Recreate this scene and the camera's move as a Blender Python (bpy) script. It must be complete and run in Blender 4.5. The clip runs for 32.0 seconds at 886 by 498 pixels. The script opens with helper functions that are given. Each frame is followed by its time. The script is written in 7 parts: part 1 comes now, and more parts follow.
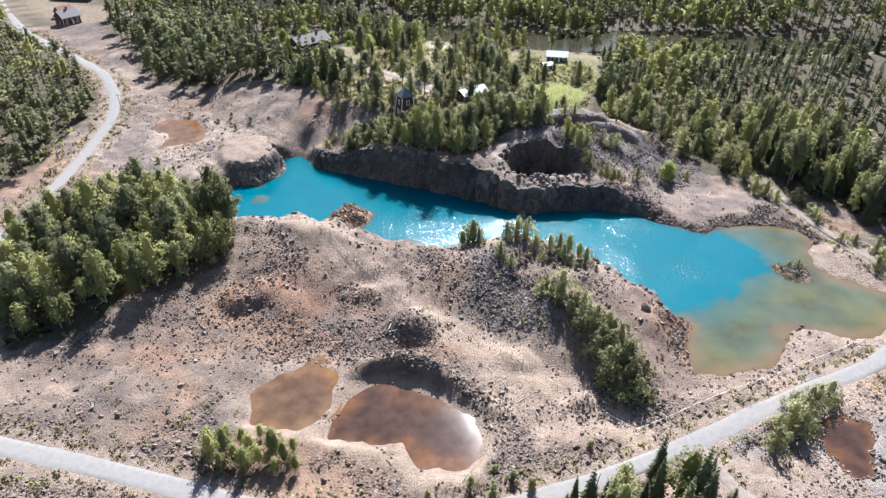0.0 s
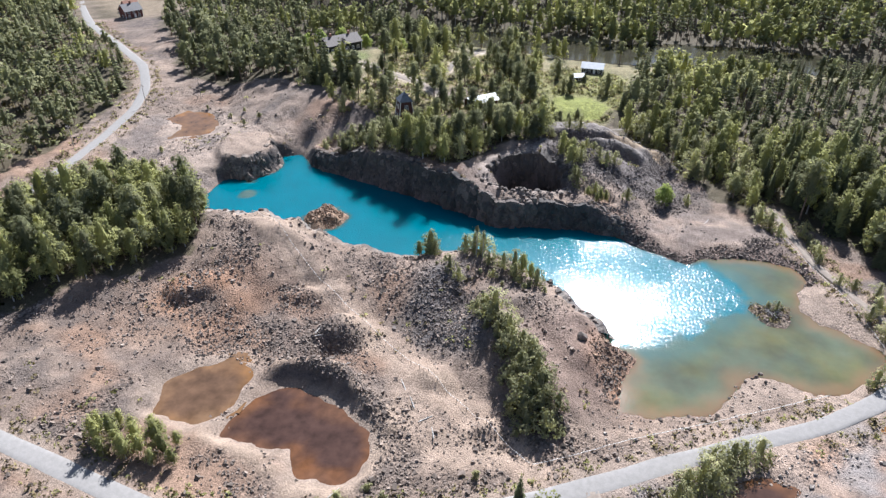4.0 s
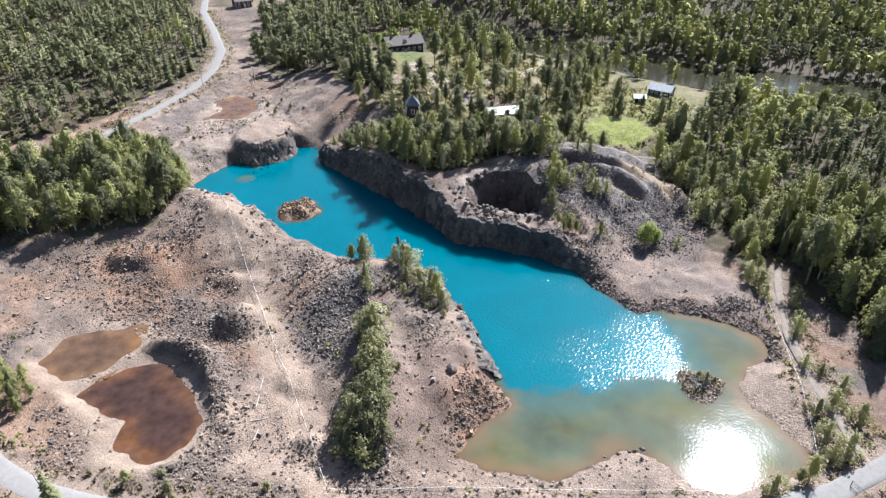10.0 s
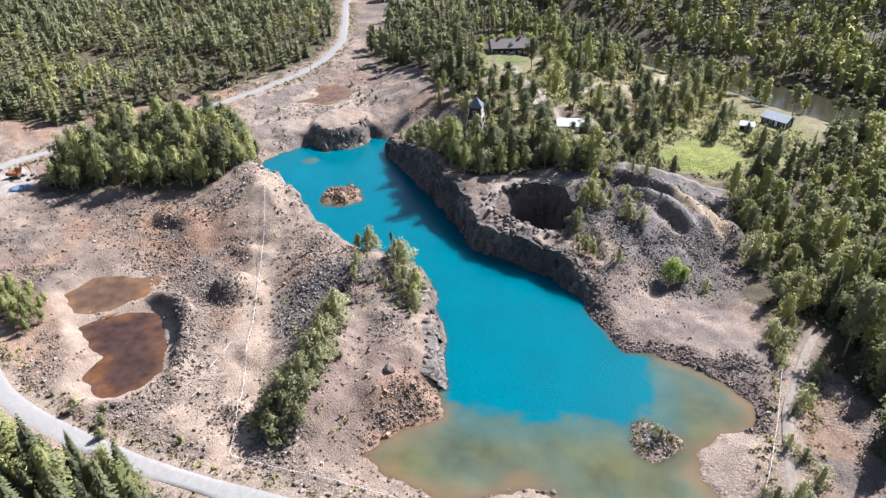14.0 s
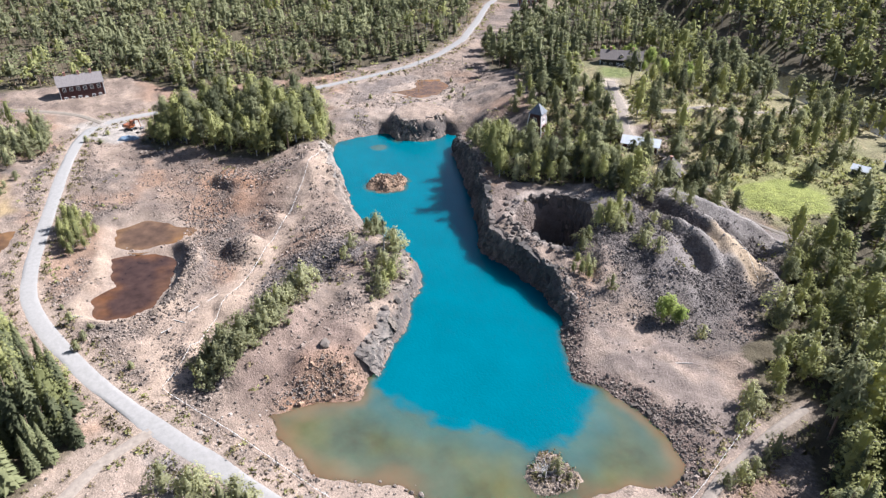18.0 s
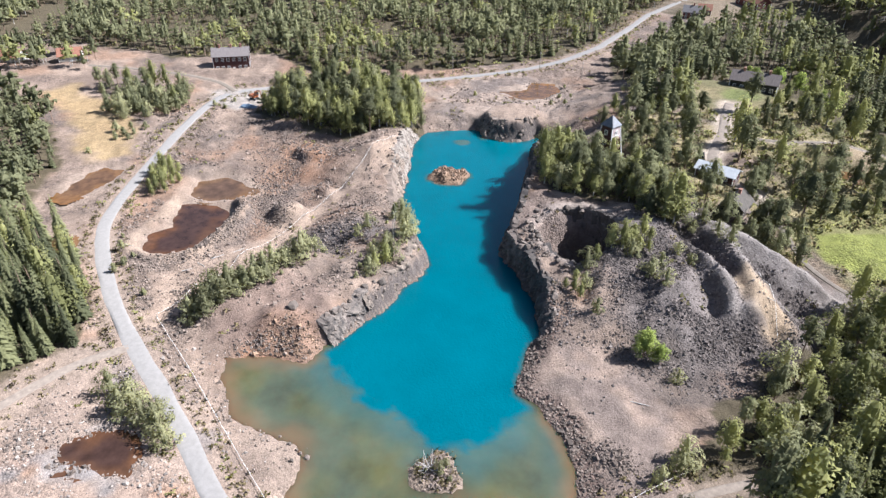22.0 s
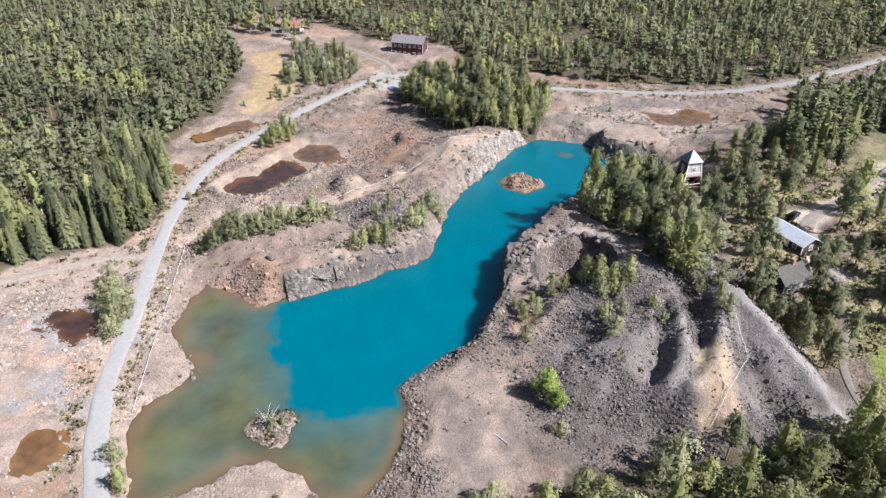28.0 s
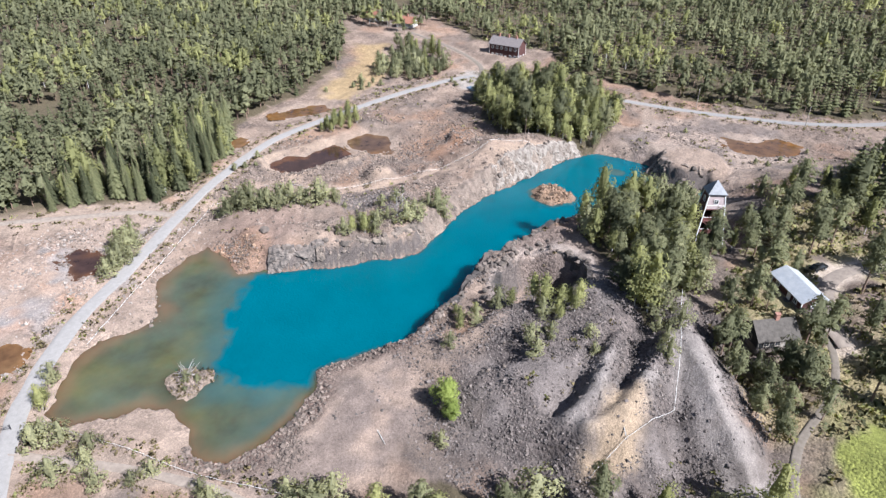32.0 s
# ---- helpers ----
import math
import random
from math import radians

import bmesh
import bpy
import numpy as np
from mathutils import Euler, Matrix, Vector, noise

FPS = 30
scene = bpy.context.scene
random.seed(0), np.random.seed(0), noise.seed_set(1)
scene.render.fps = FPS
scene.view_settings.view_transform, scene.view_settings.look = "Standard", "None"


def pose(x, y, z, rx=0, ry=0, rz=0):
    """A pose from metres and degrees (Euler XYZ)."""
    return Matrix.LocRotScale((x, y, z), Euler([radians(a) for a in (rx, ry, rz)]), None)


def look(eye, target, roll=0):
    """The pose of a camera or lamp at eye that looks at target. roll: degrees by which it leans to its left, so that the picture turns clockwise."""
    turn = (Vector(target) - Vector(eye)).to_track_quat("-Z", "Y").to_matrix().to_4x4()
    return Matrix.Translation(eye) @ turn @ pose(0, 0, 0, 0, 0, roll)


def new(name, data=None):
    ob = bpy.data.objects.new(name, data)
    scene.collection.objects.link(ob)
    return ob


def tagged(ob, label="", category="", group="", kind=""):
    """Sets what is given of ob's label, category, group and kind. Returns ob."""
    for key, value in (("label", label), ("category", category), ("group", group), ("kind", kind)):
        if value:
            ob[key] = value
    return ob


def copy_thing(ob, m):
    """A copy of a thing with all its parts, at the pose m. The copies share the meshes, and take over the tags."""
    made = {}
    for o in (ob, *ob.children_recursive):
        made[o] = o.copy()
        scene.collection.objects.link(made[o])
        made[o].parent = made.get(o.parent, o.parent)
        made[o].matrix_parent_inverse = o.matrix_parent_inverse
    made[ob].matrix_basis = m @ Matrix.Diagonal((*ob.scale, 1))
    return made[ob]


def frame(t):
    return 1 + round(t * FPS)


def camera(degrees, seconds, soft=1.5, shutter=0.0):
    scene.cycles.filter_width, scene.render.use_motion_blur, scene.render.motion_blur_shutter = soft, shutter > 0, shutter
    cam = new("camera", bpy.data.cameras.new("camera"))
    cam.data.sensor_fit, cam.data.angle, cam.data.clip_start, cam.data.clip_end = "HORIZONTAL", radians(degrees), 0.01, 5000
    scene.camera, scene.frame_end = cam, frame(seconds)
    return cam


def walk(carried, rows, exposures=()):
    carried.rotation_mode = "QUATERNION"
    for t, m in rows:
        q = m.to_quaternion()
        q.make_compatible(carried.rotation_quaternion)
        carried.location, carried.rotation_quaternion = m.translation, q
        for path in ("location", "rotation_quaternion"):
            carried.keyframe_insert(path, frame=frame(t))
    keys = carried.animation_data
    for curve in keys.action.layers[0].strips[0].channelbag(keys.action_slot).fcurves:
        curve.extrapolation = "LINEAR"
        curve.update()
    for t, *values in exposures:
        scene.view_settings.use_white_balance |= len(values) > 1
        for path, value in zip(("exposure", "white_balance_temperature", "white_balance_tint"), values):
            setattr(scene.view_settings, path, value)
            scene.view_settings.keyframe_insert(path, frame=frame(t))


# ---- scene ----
cam = camera(68.0, 32.0, soft=1.4)
METRES, EYE, TILT, LEAN, TURN = 320.0, 92.1, 3.75, 2.5, 0.0
ROWS = [
    (0.0, 0.0, 0.0, 0.0, 2.11, -36.44, -2.86),
    (0.5, 0.0119, 0.0016, 0.0003, 3.32, -36.47, -2.77),
    (1.0, 0.0238, 0.0036, 0.0004, 4.55, -36.48, -2.67),
    (1.5, 0.036, 0.0062, 0.0008, 5.74, -36.47, -2.55),
    (2.0, 0.0482, 0.0089, 0.0009, 6.87, -36.44, -2.47),
    (2.5, 0.0605, 0.0118, 0.0012, 7.98, -36.43, -2.36),
    (3.0, 0.073, 0.015, 0.0013, 8.86, -36.41, -2.3),
    (3.5, 0.0857, 0.0184, 0.0015, 9.91, -36.42, -2.22),
    (5.5, 0.1374, 0.0354, 0.0017, 14.27, -36.4, -1.9),
    (6.0, 0.1504, 0.0406, 0.002, 15.31, -36.41, -1.8),
    (6.5, 0.1635, 0.046, 0.0018, 16.25, -36.38, -1.73),
    (7.0, 0.1763, 0.0518, 0.002, 17.19, -36.37, -1.67),
    (7.5, 0.1889, 0.0577, 0.0018, 18.26, -36.35, -1.58),
    (8.0, 0.2014, 0.0638, 0.0015, 19.82, -36.37, -1.46),
    (8.5, 0.214, 0.0701, 0.0011, 21.53, -36.36, -1.3),
    (9.0, 0.2263, 0.0769, 0.0011, 23.24, -36.39, -1.19),
    (9.5, 0.239, 0.0839, 0.0008, 25.01, -36.38, -1.03),
    (10.0, 0.2513, 0.0912, 0.0004, 26.81, -36.37, -0.87),
    (10.5, 0.2637, 0.099, -0.0001, 28.63, -36.35, -0.71),
    (11.0, 0.2761, 0.107, -0.0002, 30.54, -36.35, -0.54),
    (11.5, 0.2882, 0.1154, -0.0005, 32.58, -36.32, -0.41),
    (12.0, 0.3004, 0.1243, -0.0006, 34.7, -36.32, -0.23),
    (12.5, 0.3125, 0.1333, -0.0011, 36.93, -36.28, -0.07),
    (13.0, 0.3247, 0.1432, -0.0012, 39.13, -36.26, 0.16),
    (13.5, 0.3365, 0.1532, -0.0017, 41.29, -36.21, 0.31),
    (14.0, 0.3485, 0.1639, -0.0021, 43.53, -36.15, 0.52),
    (14.5, 0.3601, 0.175, -0.0026, 45.75, -36.1, 0.69),
    (16.5, 0.4042, 0.2236, -0.0062, 54.64, -35.69, 1.34),
    (17.0, 0.4148, 0.2373, -0.0069, 56.89, -35.58, 1.46),
    (17.5, 0.4248, 0.2514, -0.0076, 59.11, -35.48, 1.53),
    (18.0, 0.4343, 0.2659, -0.0085, 61.39, -35.36, 1.61),
    (18.5, 0.4434, 0.2807, -0.0096, 63.74, -35.23, 1.73),
    (19.0, 0.4516, 0.2957, -0.0105, 66.18, -35.12, 1.85),
    (19.5, 0.4592, 0.311, -0.0115, 68.61, -35.01, 1.96),
    (20.0, 0.4663, 0.3267, -0.0127, 70.9, -34.88, 2.08),
    (20.5, 0.4728, 0.3428, -0.0139, 73.15, -34.74, 2.27),
    (21.0, 0.4783, 0.3589, -0.0151, 75.5, -34.6, 2.43),
    (21.5, 0.4832, 0.3751, -0.0162, 78.08, -34.43, 2.62),
    (22.0, 0.4876, 0.3919, -0.0174, 80.63, -34.22, 2.84),
    (22.5, 0.491, 0.4086, -0.0185, 82.96, -34.06, 2.94),
    (23.0, 0.4936, 0.4254, -0.0196, 85.23, -33.89, 3.08),
    (23.5, 0.4957, 0.4422, -0.0209, 87.59, -33.69, 3.19),
    (24.0, 0.497, 0.459, -0.0221, 90.1, -33.49, 3.29),
    (24.5, 0.4976, 0.4759, -0.0234, 92.4, -33.31, 3.38),
    (25.0, 0.4973, 0.4929, -0.0247, 94.53, -33.13, 3.47),
    (25.5, 0.4964, 0.5097, -0.0261, 96.7, -32.94, 3.52),
    (26.0, 0.4952, 0.5254, -0.0275, 98.75, -32.79, 3.56),
    (26.5, 0.493, 0.5423, -0.0288, 100.91, -32.66, 3.62),
    (28.5, 0.4776, 0.6081, -0.0337, 109.35, -32.04, 3.67),
    (29.0, 0.4719, 0.6238, -0.0352, 111.38, -31.9, 3.68),
    (29.5, 0.4656, 0.6394, -0.0368, 113.47, -31.73, 3.68),
    (30.0, 0.4586, 0.6547, -0.0383, 115.42, -31.58, 3.68),
    (30.5, 0.4512, 0.6697, -0.0399, 117.43, -31.4, 3.68),
    (31.0, 0.4431, 0.6844, -0.0415, 119.46, -31.22, 3.65),
    (31.5, 0.4346, 0.699, -0.0431, 121.59, -31.02, 3.65),
    (32.0, 0.4255, 0.7132, -0.0446, 123.63, -30.84, 3.65),
]
walk(cam, [(t, pose(0, 0, EYE, TILT, LEAN, TURN) @ pose(METRES * x, METRES * y, METRES * z, 90 + pitch, roll, yaw)) for t, x, y, z, yaw, pitch, roll in ROWS],
     exposures=[(0.0, 1.52, 5870, 12), (3.0, 1.44, 5870, 12), (7.0, 1.14, 5800, 11), (9.0, 1.34, 5800, 11), (12.5, 1.47, 5870, 12), (20.0, 1.34, 5900, 13), (26.0, 1.15, 5850, 13), (32.0, 1.04, 5770, 13)])

# ---- world, sun ----
SUN_EL, SUN_AZ = 45.5, 6.0
s_el, s_az = radians(SUN_EL), radians(SUN_AZ)
SUN = Vector((math.sin(s_az) * math.cos(s_el), math.cos(s_az) * math.cos(s_el), math.sin(s_el)))
world = bpy.data.worlds.new("sky")
scene.world = world
world.use_nodes = True
wn = world.node_tree.nodes
sky = wn.new("ShaderNodeTexSky")
sky.sky_type, sky.sun_disc = "NISHITA", False
sky.sun_elevation, sky.sun_rotation = s_el, s_az
wn["Background"].inputs["Strength"].default_value = 0.05
# fair-weather clouds over the blue
wt = world.node_tree
w_co = wn.new("ShaderNodeTexCoord")
w_noise = wn.new("ShaderNodeTexNoise")
w_noise.inputs["Scale"].default_value, w_noise.inputs["Detail"].default_value = 3.2, 6.0
w_range = wn.new("ShaderNodeMapRange")
w_range.inputs[1].default_value, w_range.inputs[2].default_value = 0.56, 0.72
w_mix = wn.new("ShaderNodeMix")
w_mix.data_type = "RGBA"
w_mix.inputs[7].default_value = (3.4, 3.4, 3.5, 1)
wt.links.new(w_co.outputs["Generated"], w_noise.inputs["Vector"])
wt.links.new(w_noise.outputs[0], w_range.inputs[0])
wt.links.new(w_range.outputs[0], w_mix.inputs[0])
wt.links.new(sky.outputs[0], w_mix.inputs[6])
wt.links.new(w_mix.outputs[2], wn["Background"].inputs["Color"])
lamp = bpy.data.lights.new("sun", "SUN")
lamp.energy, lamp.angle, lamp.color = 5.0, radians(0.53), (1.0, 0.97, 0.92)
sun = new("sun", lamp)
sun.matrix_world = look(SUN * 600, (0, 0, 0))


# ---- number helpers ----
rng = np.random.default_rng(7)
PERM = rng.permutation(4096)


def vnoise(x, y, seed=0):
    """Smooth value noise in 0..1 on a unit lattice."""
    xi, yi = np.floor(x).astype(int), np.floor(y).astype(int)
    fx, fy = x - xi, y - yi
    fx, fy = fx * fx * (3 - 2 * fx), fy * fy * (3 - 2 * fy)

    def h(i, j):
        return PERM[(PERM[(i + seed * 131) & 4095] + j * 7) & 4095] / 4095.0
    a = h(xi, yi) * (1 - fx) + h(xi + 1, yi) * fx
    b = h(xi, yi + 1) * (1 - fx) + h(xi + 1, yi + 1) * fx
    return a * (1 - fy) + b * fy


def fbm(x, y, size, octaves=3, seed=0):
    """Layered noise about 0, from about -1 to 1."""
    out, amp, tot = 0.0, 1.0, 0.0
    for k in range(octaves):
        out = out + amp * (2 * vnoise(x / size * 2 ** k + 17.3 * k, y / size * 2 ** k + 5.1 * k, seed + k) - 1)
        tot += amp
        amp *= 0.55
    return out / tot * 1.4


def cells(x, y, seed=0):
    """Cell noise: a random value for each cell, and how near its border is."""
    xi, yi = np.floor(x).astype(int), np.floor(y).astype(int)
    d1, d2, val = np.full(np.shape(x), 9.0), np.full(np.shape(x), 9.0), np.zeros(np.shape(x))
    for i in (-1, 0, 1):
        for j in (-1, 0, 1):
            h = PERM[(PERM[(xi + i + seed * 57) & 4095] + (yi + j) * 13) & 4095]
            px, py = xi + i + (h & 63) / 64.0, yi + j + (h >> 6) / 64.0
            d = np.hypot(x - px, y - py)
            closer = d < d1
            d2 = np.where(closer, d1, np.minimum(d2, d))
            val = np.where(closer, PERM[h] / 4095.0, val)
            d1 = np.where(closer, d, d1)
    return val, d2 - d1


def smooth(a, b, v):
    u = np.clip((v - a) / (b - a), 0, 1)
    return u * u * (3 - 2 * u)


def line_dist(x, y, pts):
    """Distance to a polyline, and the value (third number, else the running length) at its nearest place."""
    best, val = np.full(np.shape(x), 1e9), np.zeros(np.shape(x))
    run = 0.0
    for p, q in zip(pts[:-1], pts[1:]):
        dx, dy = q[0] - p[0], q[1] - p[1]
        ll = math.hypot(dx, dy)
        u = np.clip(((x - p[0]) * dx + (y - p[1]) * dy) / (ll * ll), 0, 1)
        d = np.hypot(x - p[0] - u * dx, y - p[1] - u * dy)
        v = p[2] + u * (q[2] - p[2]) if len(p) > 2 else run + u * ll
        near = d < best
        best, val = np.where(near, d, best), np.where(near, v, val)
        run += ll
    return best, val


def within(x, y, poly):
    """True inside a polygon."""
    res = np.zeros(np.shape(x), bool)
    for p, q in zip(poly, poly[1:] + poly[:1]):
        if p[1] == q[1]:
            continue
        res ^= ((p[1] > y) != (q[1] > y)) & (x < (q[0] - p[0]) * (y - p[1]) / (q[1] - p[1]) + p[0])
    return res


def signed(x, y, poly):
    """Distance to a polygon's edge, negative inside."""
    d, _ = line_dist(x, y, [p[:2] for p in poly] + [poly[0][:2]])
    return np.where(within(x, y, poly), -d, d)


# ---- the plan, in metres; the lake's surface is at height 0 ----
LAKE = [(-70, 157), (-58, 150.8), (-42, 147.5), (-30, 144.6), (-22, 142.8), (-13, 142), (0, 142.4), (10, 144), (19, 145), (26, 141),
        (31, 136), (38, 130), (44.5, 123.5), (48, 119), (52, 115.5), (48.5, 109), (48, 99.5), (56, 99.5), (64, 102), (68, 107),
        (74, 114.5), (80, 114), (86, 111), (95, 115), (103, 123), (103, 128), (98, 133), (93, 135), (90, 140), (91, 147),
        (94.5, 152), (93, 158), (87, 159.5), (79, 160), (72, 158.5), (67, 155.5), (59, 158.5), (51, 165), (40, 167.5),
        (28, 166), (18, 164), (7, 170), (-11, 178), (-32, 185.5), (-42, 188.5), (-53, 199), (-59.5, 196), (-56.3, 191), (-57.5, 182), (-61.5, 177.5), (-70, 176), (-71, 166)]
SHALLOW = [(47, 119), (56, 121.5), (63, 125.5), (69, 132), (76, 138), (79, 143), (76, 149), (71.5, 155), (68, 162), (140, 162), (140, 80), (40, 80), (44, 112)]
POND_RED = [(-22, 79.5), (-21.5, 86), (-18, 92), (-13, 94), (-8, 91.5), (-3, 89.5), (4, 86), (5.5, 80), (2, 73.5), (-5, 74), (-9, 79), (-14, 79)]
POND_UPPER = [(-37, 82), (-39, 90), (-35, 96), (-28, 99), (-23.5, 95), (-23, 87), (-28, 81)]
POND_WEST = [(-27, 45), (-35, 46.5), (-42, 48.5), (-47, 53), (-45, 59), (-38, 57.5), (-29, 52), (-25, 48)]
POND_SPOIL = [(68, 74), (65, 80), (66.5, 87), (71, 89), (76, 87), (74, 80), (72, 75)]
POND_ROADSIDE = [(97, 98.5), (96, 102), (98.5, 105.5), (102.5, 106), (104, 102), (100.5, 99)]
POND_NORTH = [(-96, 192), (-98, 203), (-106, 207), (-103, 216), (-95, 217), (-90, 211), (-85, 206), (-86, 197)]
POND_EDGE = [(-4.6, 51.8), (-1.5, 51.2), (1.2, 52.4), (0.8, 55.2), (-2.0, 55.8), (-4.4, 54.6)]
POND_GARDEN = [(-8, 262), (-2, 266), (2, 275), (-3, 279), (-9, 273)]
PONDS = [(POND_RED, 0.4), (POND_UPPER, 0.6), (POND_WEST, 2.6), (POND_SPOIL, 0.6), (POND_ROADSIDE, 0.7), (POND_NORTH, 5.2), (POND_GARDEN, 5.6), (POND_EDGE, 1.6)]
RIVER = [(-160, 385), (-90, 372), (-40, 364), (5, 359), (29, 349), (57, 346), (84, 352), (125, 352), (190, 340), (300, 335)]
ROAD = [(150, 178), (135, 158), (121, 140), (110, 124), (98, 112), (86, 103), (73, 97), (57, 89), (40, 79.5), (24, 72), (8, 66), (-9, 61.5),
        (-24, 62), (-45, 66.5), (-72, 71.5), (-98, 77), (-109, 82), (-114, 92), (-114, 115), (-114, 140), (-115, 165), (-117, 188), (-120, 210),
        (-127, 229), (-141, 250), (-157, 264), (-180, 284), (-200, 300), (-230, 335), (-280, 400)]
ROAD_EAST = [(112, 128), (108, 136), (103, 146), (99, 157), (96.5, 167), (94.5, 178), (94, 187)]
ROAD_SPOIL = [(43, 80), (46, 71), (56, 61.5), (70, 48), (95, 30)]
ROAD_HOUSE = [(-112, 86), (-122, 80), (-131, 66), (-140, 45), (-148, 22)]
PATH_YARD = [(9, 240), (4, 234.5), (-8, 233), (-24, 246), (-42, 257), (-50, 263)]
PATH_GARDEN = [(-24, 246), (-14, 262), (-16, 285), (-14, 308), (-12, 328)]
PATH_FIELD = [(7, 236), (13, 239.5), (22, 240), (30, 237.5), (38, 236), (47, 237.5), (58, 241)]
TRACK_BLUFF = [(33, 83), (20, 94), (7, 104), (-15, 122), (-32, 135), (-51, 149)]
TRACK_LOW = [(30, 86), (20, 84), (12, 88), (8, 97), (5, 104)]
TRACK_SHORE = [(-112, 160), (-95, 166), (-80, 168), (-66, 186), (-50, 202), (-36, 206), (-26, 215)]
TRACK_FOOT = [(-36, 205), (-24, 214), (-16, 220), (-8, 232)]
DEEP_PIT = (23.5, 181.8, 11.0, 9.2)
ISLET, ISLE_SOUTH = (-30.5, 159.0), (84.0, 137.0)
CLIFF_NORTH = [(-47, 191), (-32, 185.5), (-11, 178), (7, 170), (18, 164), (28, 166), (40, 167.5), (51, 165)]
CLIFF_SOUTH = [(15, 144.6), (26, 141), (31, 136), (38, 130), (44, 124), (50, 117)]
CLIFF_HEAD = [(-68, 176.6), (-61.5, 177.5), (-57.5, 182), (-56.3, 191), (-59, 195.5)]
CLIFF_PALE = [(-58, 150.8), (-42, 147.5), (-30, 144.6), (-22, 142.8), (-8, 142), (8, 143.8)]

# hills: middle, radii, turn in degrees, height, how flat the top is (0..1)
HILLS = [
    (0, 197, 38, 31, -8, 10.0, 0.62),
    (-42, 250, 66, 56, 0, 10.5, 0.55),
    (4, 219, 24, 22, 0, 9.6, 0.5),
    (-82, 130, 34, 36, 0, 5.4, 0.55),
    (-67, 189, 14, 15, 0, 5.4, 0.5),
    (-53, 196, 9, 7, 20, 3.4, 0.3),
    (-9.5, 110.5, 7.5, 7, 20, 4.4, 0.3),
    (13, 101, 6, 5, 0, 2.2, 0.3),
    (-46, 117, 11, 7, 35, 4.6, 0.4),
    (-22, 121, 7, 4, 20, 2.8, 0.3),
    (24, 90, 4, 3, 0, 2.0, 0.3),
    (98, 148, 6, 9, 0, 1.2, 0.5),
    (-79, 203, 7, 6, 0, 1.5, 0.2),
    (-72, 196, 16, 10, 30, 2.2, 0.4),
]
# spoil ridges: crest with heights, half width of the crest, fall of the sides
RIDGES = [
    ([(-30, 190, 8.5), (-8, 181, 10), (6, 176, 11), (11, 171, 9), (18, 168, 7.8), (30, 172, 7.8), (42, 171, 6.6), (50, 171, 5)], 2.2, 0.4),
    ([(-64, 143, 7), (-50, 142.5, 9), (-42, 141, 10.2), (-34, 138.5, 10.8), (-28, 137.5, 8.6), (-20, 136, 6.2), (-8, 131, 5.4), (2, 131, 6.8), (13, 135, 6.8), (22, 131, 6.2), (30, 125, 6.2), (41, 113, 5.8)], 3.4, 0.36),
    ([(22, 115, 7), (30, 107, 6.2), (36, 98, 4.6), (40, 94, 1.8)], 2.5, 0.5),
    ([(16, 209, 11.3), (25, 212, 11.4), (33.5, 216.7, 11.3), (39, 220.6, 10.8), (43.5, 224.4, 9.6), (48, 229, 6.4), (51, 232, 3.6)], 0.5, 0.85),
    ([(30, 211, 11.4), (43.5, 212, 11.8), (50.3, 211.2, 11.2), (54.5, 209.5, 10.2), (58.3, 207.2, 9.0)], 0.3, 1.1),
    ([(36, 203, 11.4), (43.5, 204, 11.7), (50.5, 205.6, 10.8), (54, 204.6, 9.7), (57, 203.2, 8.2)], 0.3, 1.05),
    ([(20, 198, 11.6), (34, 196, 11.4), (45, 195, 10.4), (52, 193, 8.4)], 3.4, 0.66),
    ([(34, 188, 10), (44, 183.5, 9.2), (50, 179, 6.4)], 3.0, 0.55),
    ([(52, 211, 9.2), (58, 212.5, 7.4), (63, 214, 5.2)], 1.2, 0.8),
    ([(-18, 97, 3.4), (-12, 98.8, 4.6), (-6, 97.5, 4.8), (-1, 93.5, 4.2), (3.5, 90.5, 2.8), (7.5, 86, 2.0)], 0.7, 1.25),
    ([(6.5, 82, 1.6), (6, 76, 1.9), (2, 71, 1.6), (-6, 71, 1.5)], 0.7, 0.5),
    ([(-24, 78, 1.9), (-16, 76, 2.0), (-10, 73, 1.8)], 0.8, 0.5),
]
FLAT_ROADS = [(ROAD, 3.8), (ROAD_EAST, 1.9), (ROAD_SPOIL, 2.6), (ROAD_HOUSE, 2.4), (PATH_YARD, 3.6), (PATH_GARDEN, 2.2), (PATH_FIELD, 1.7)]


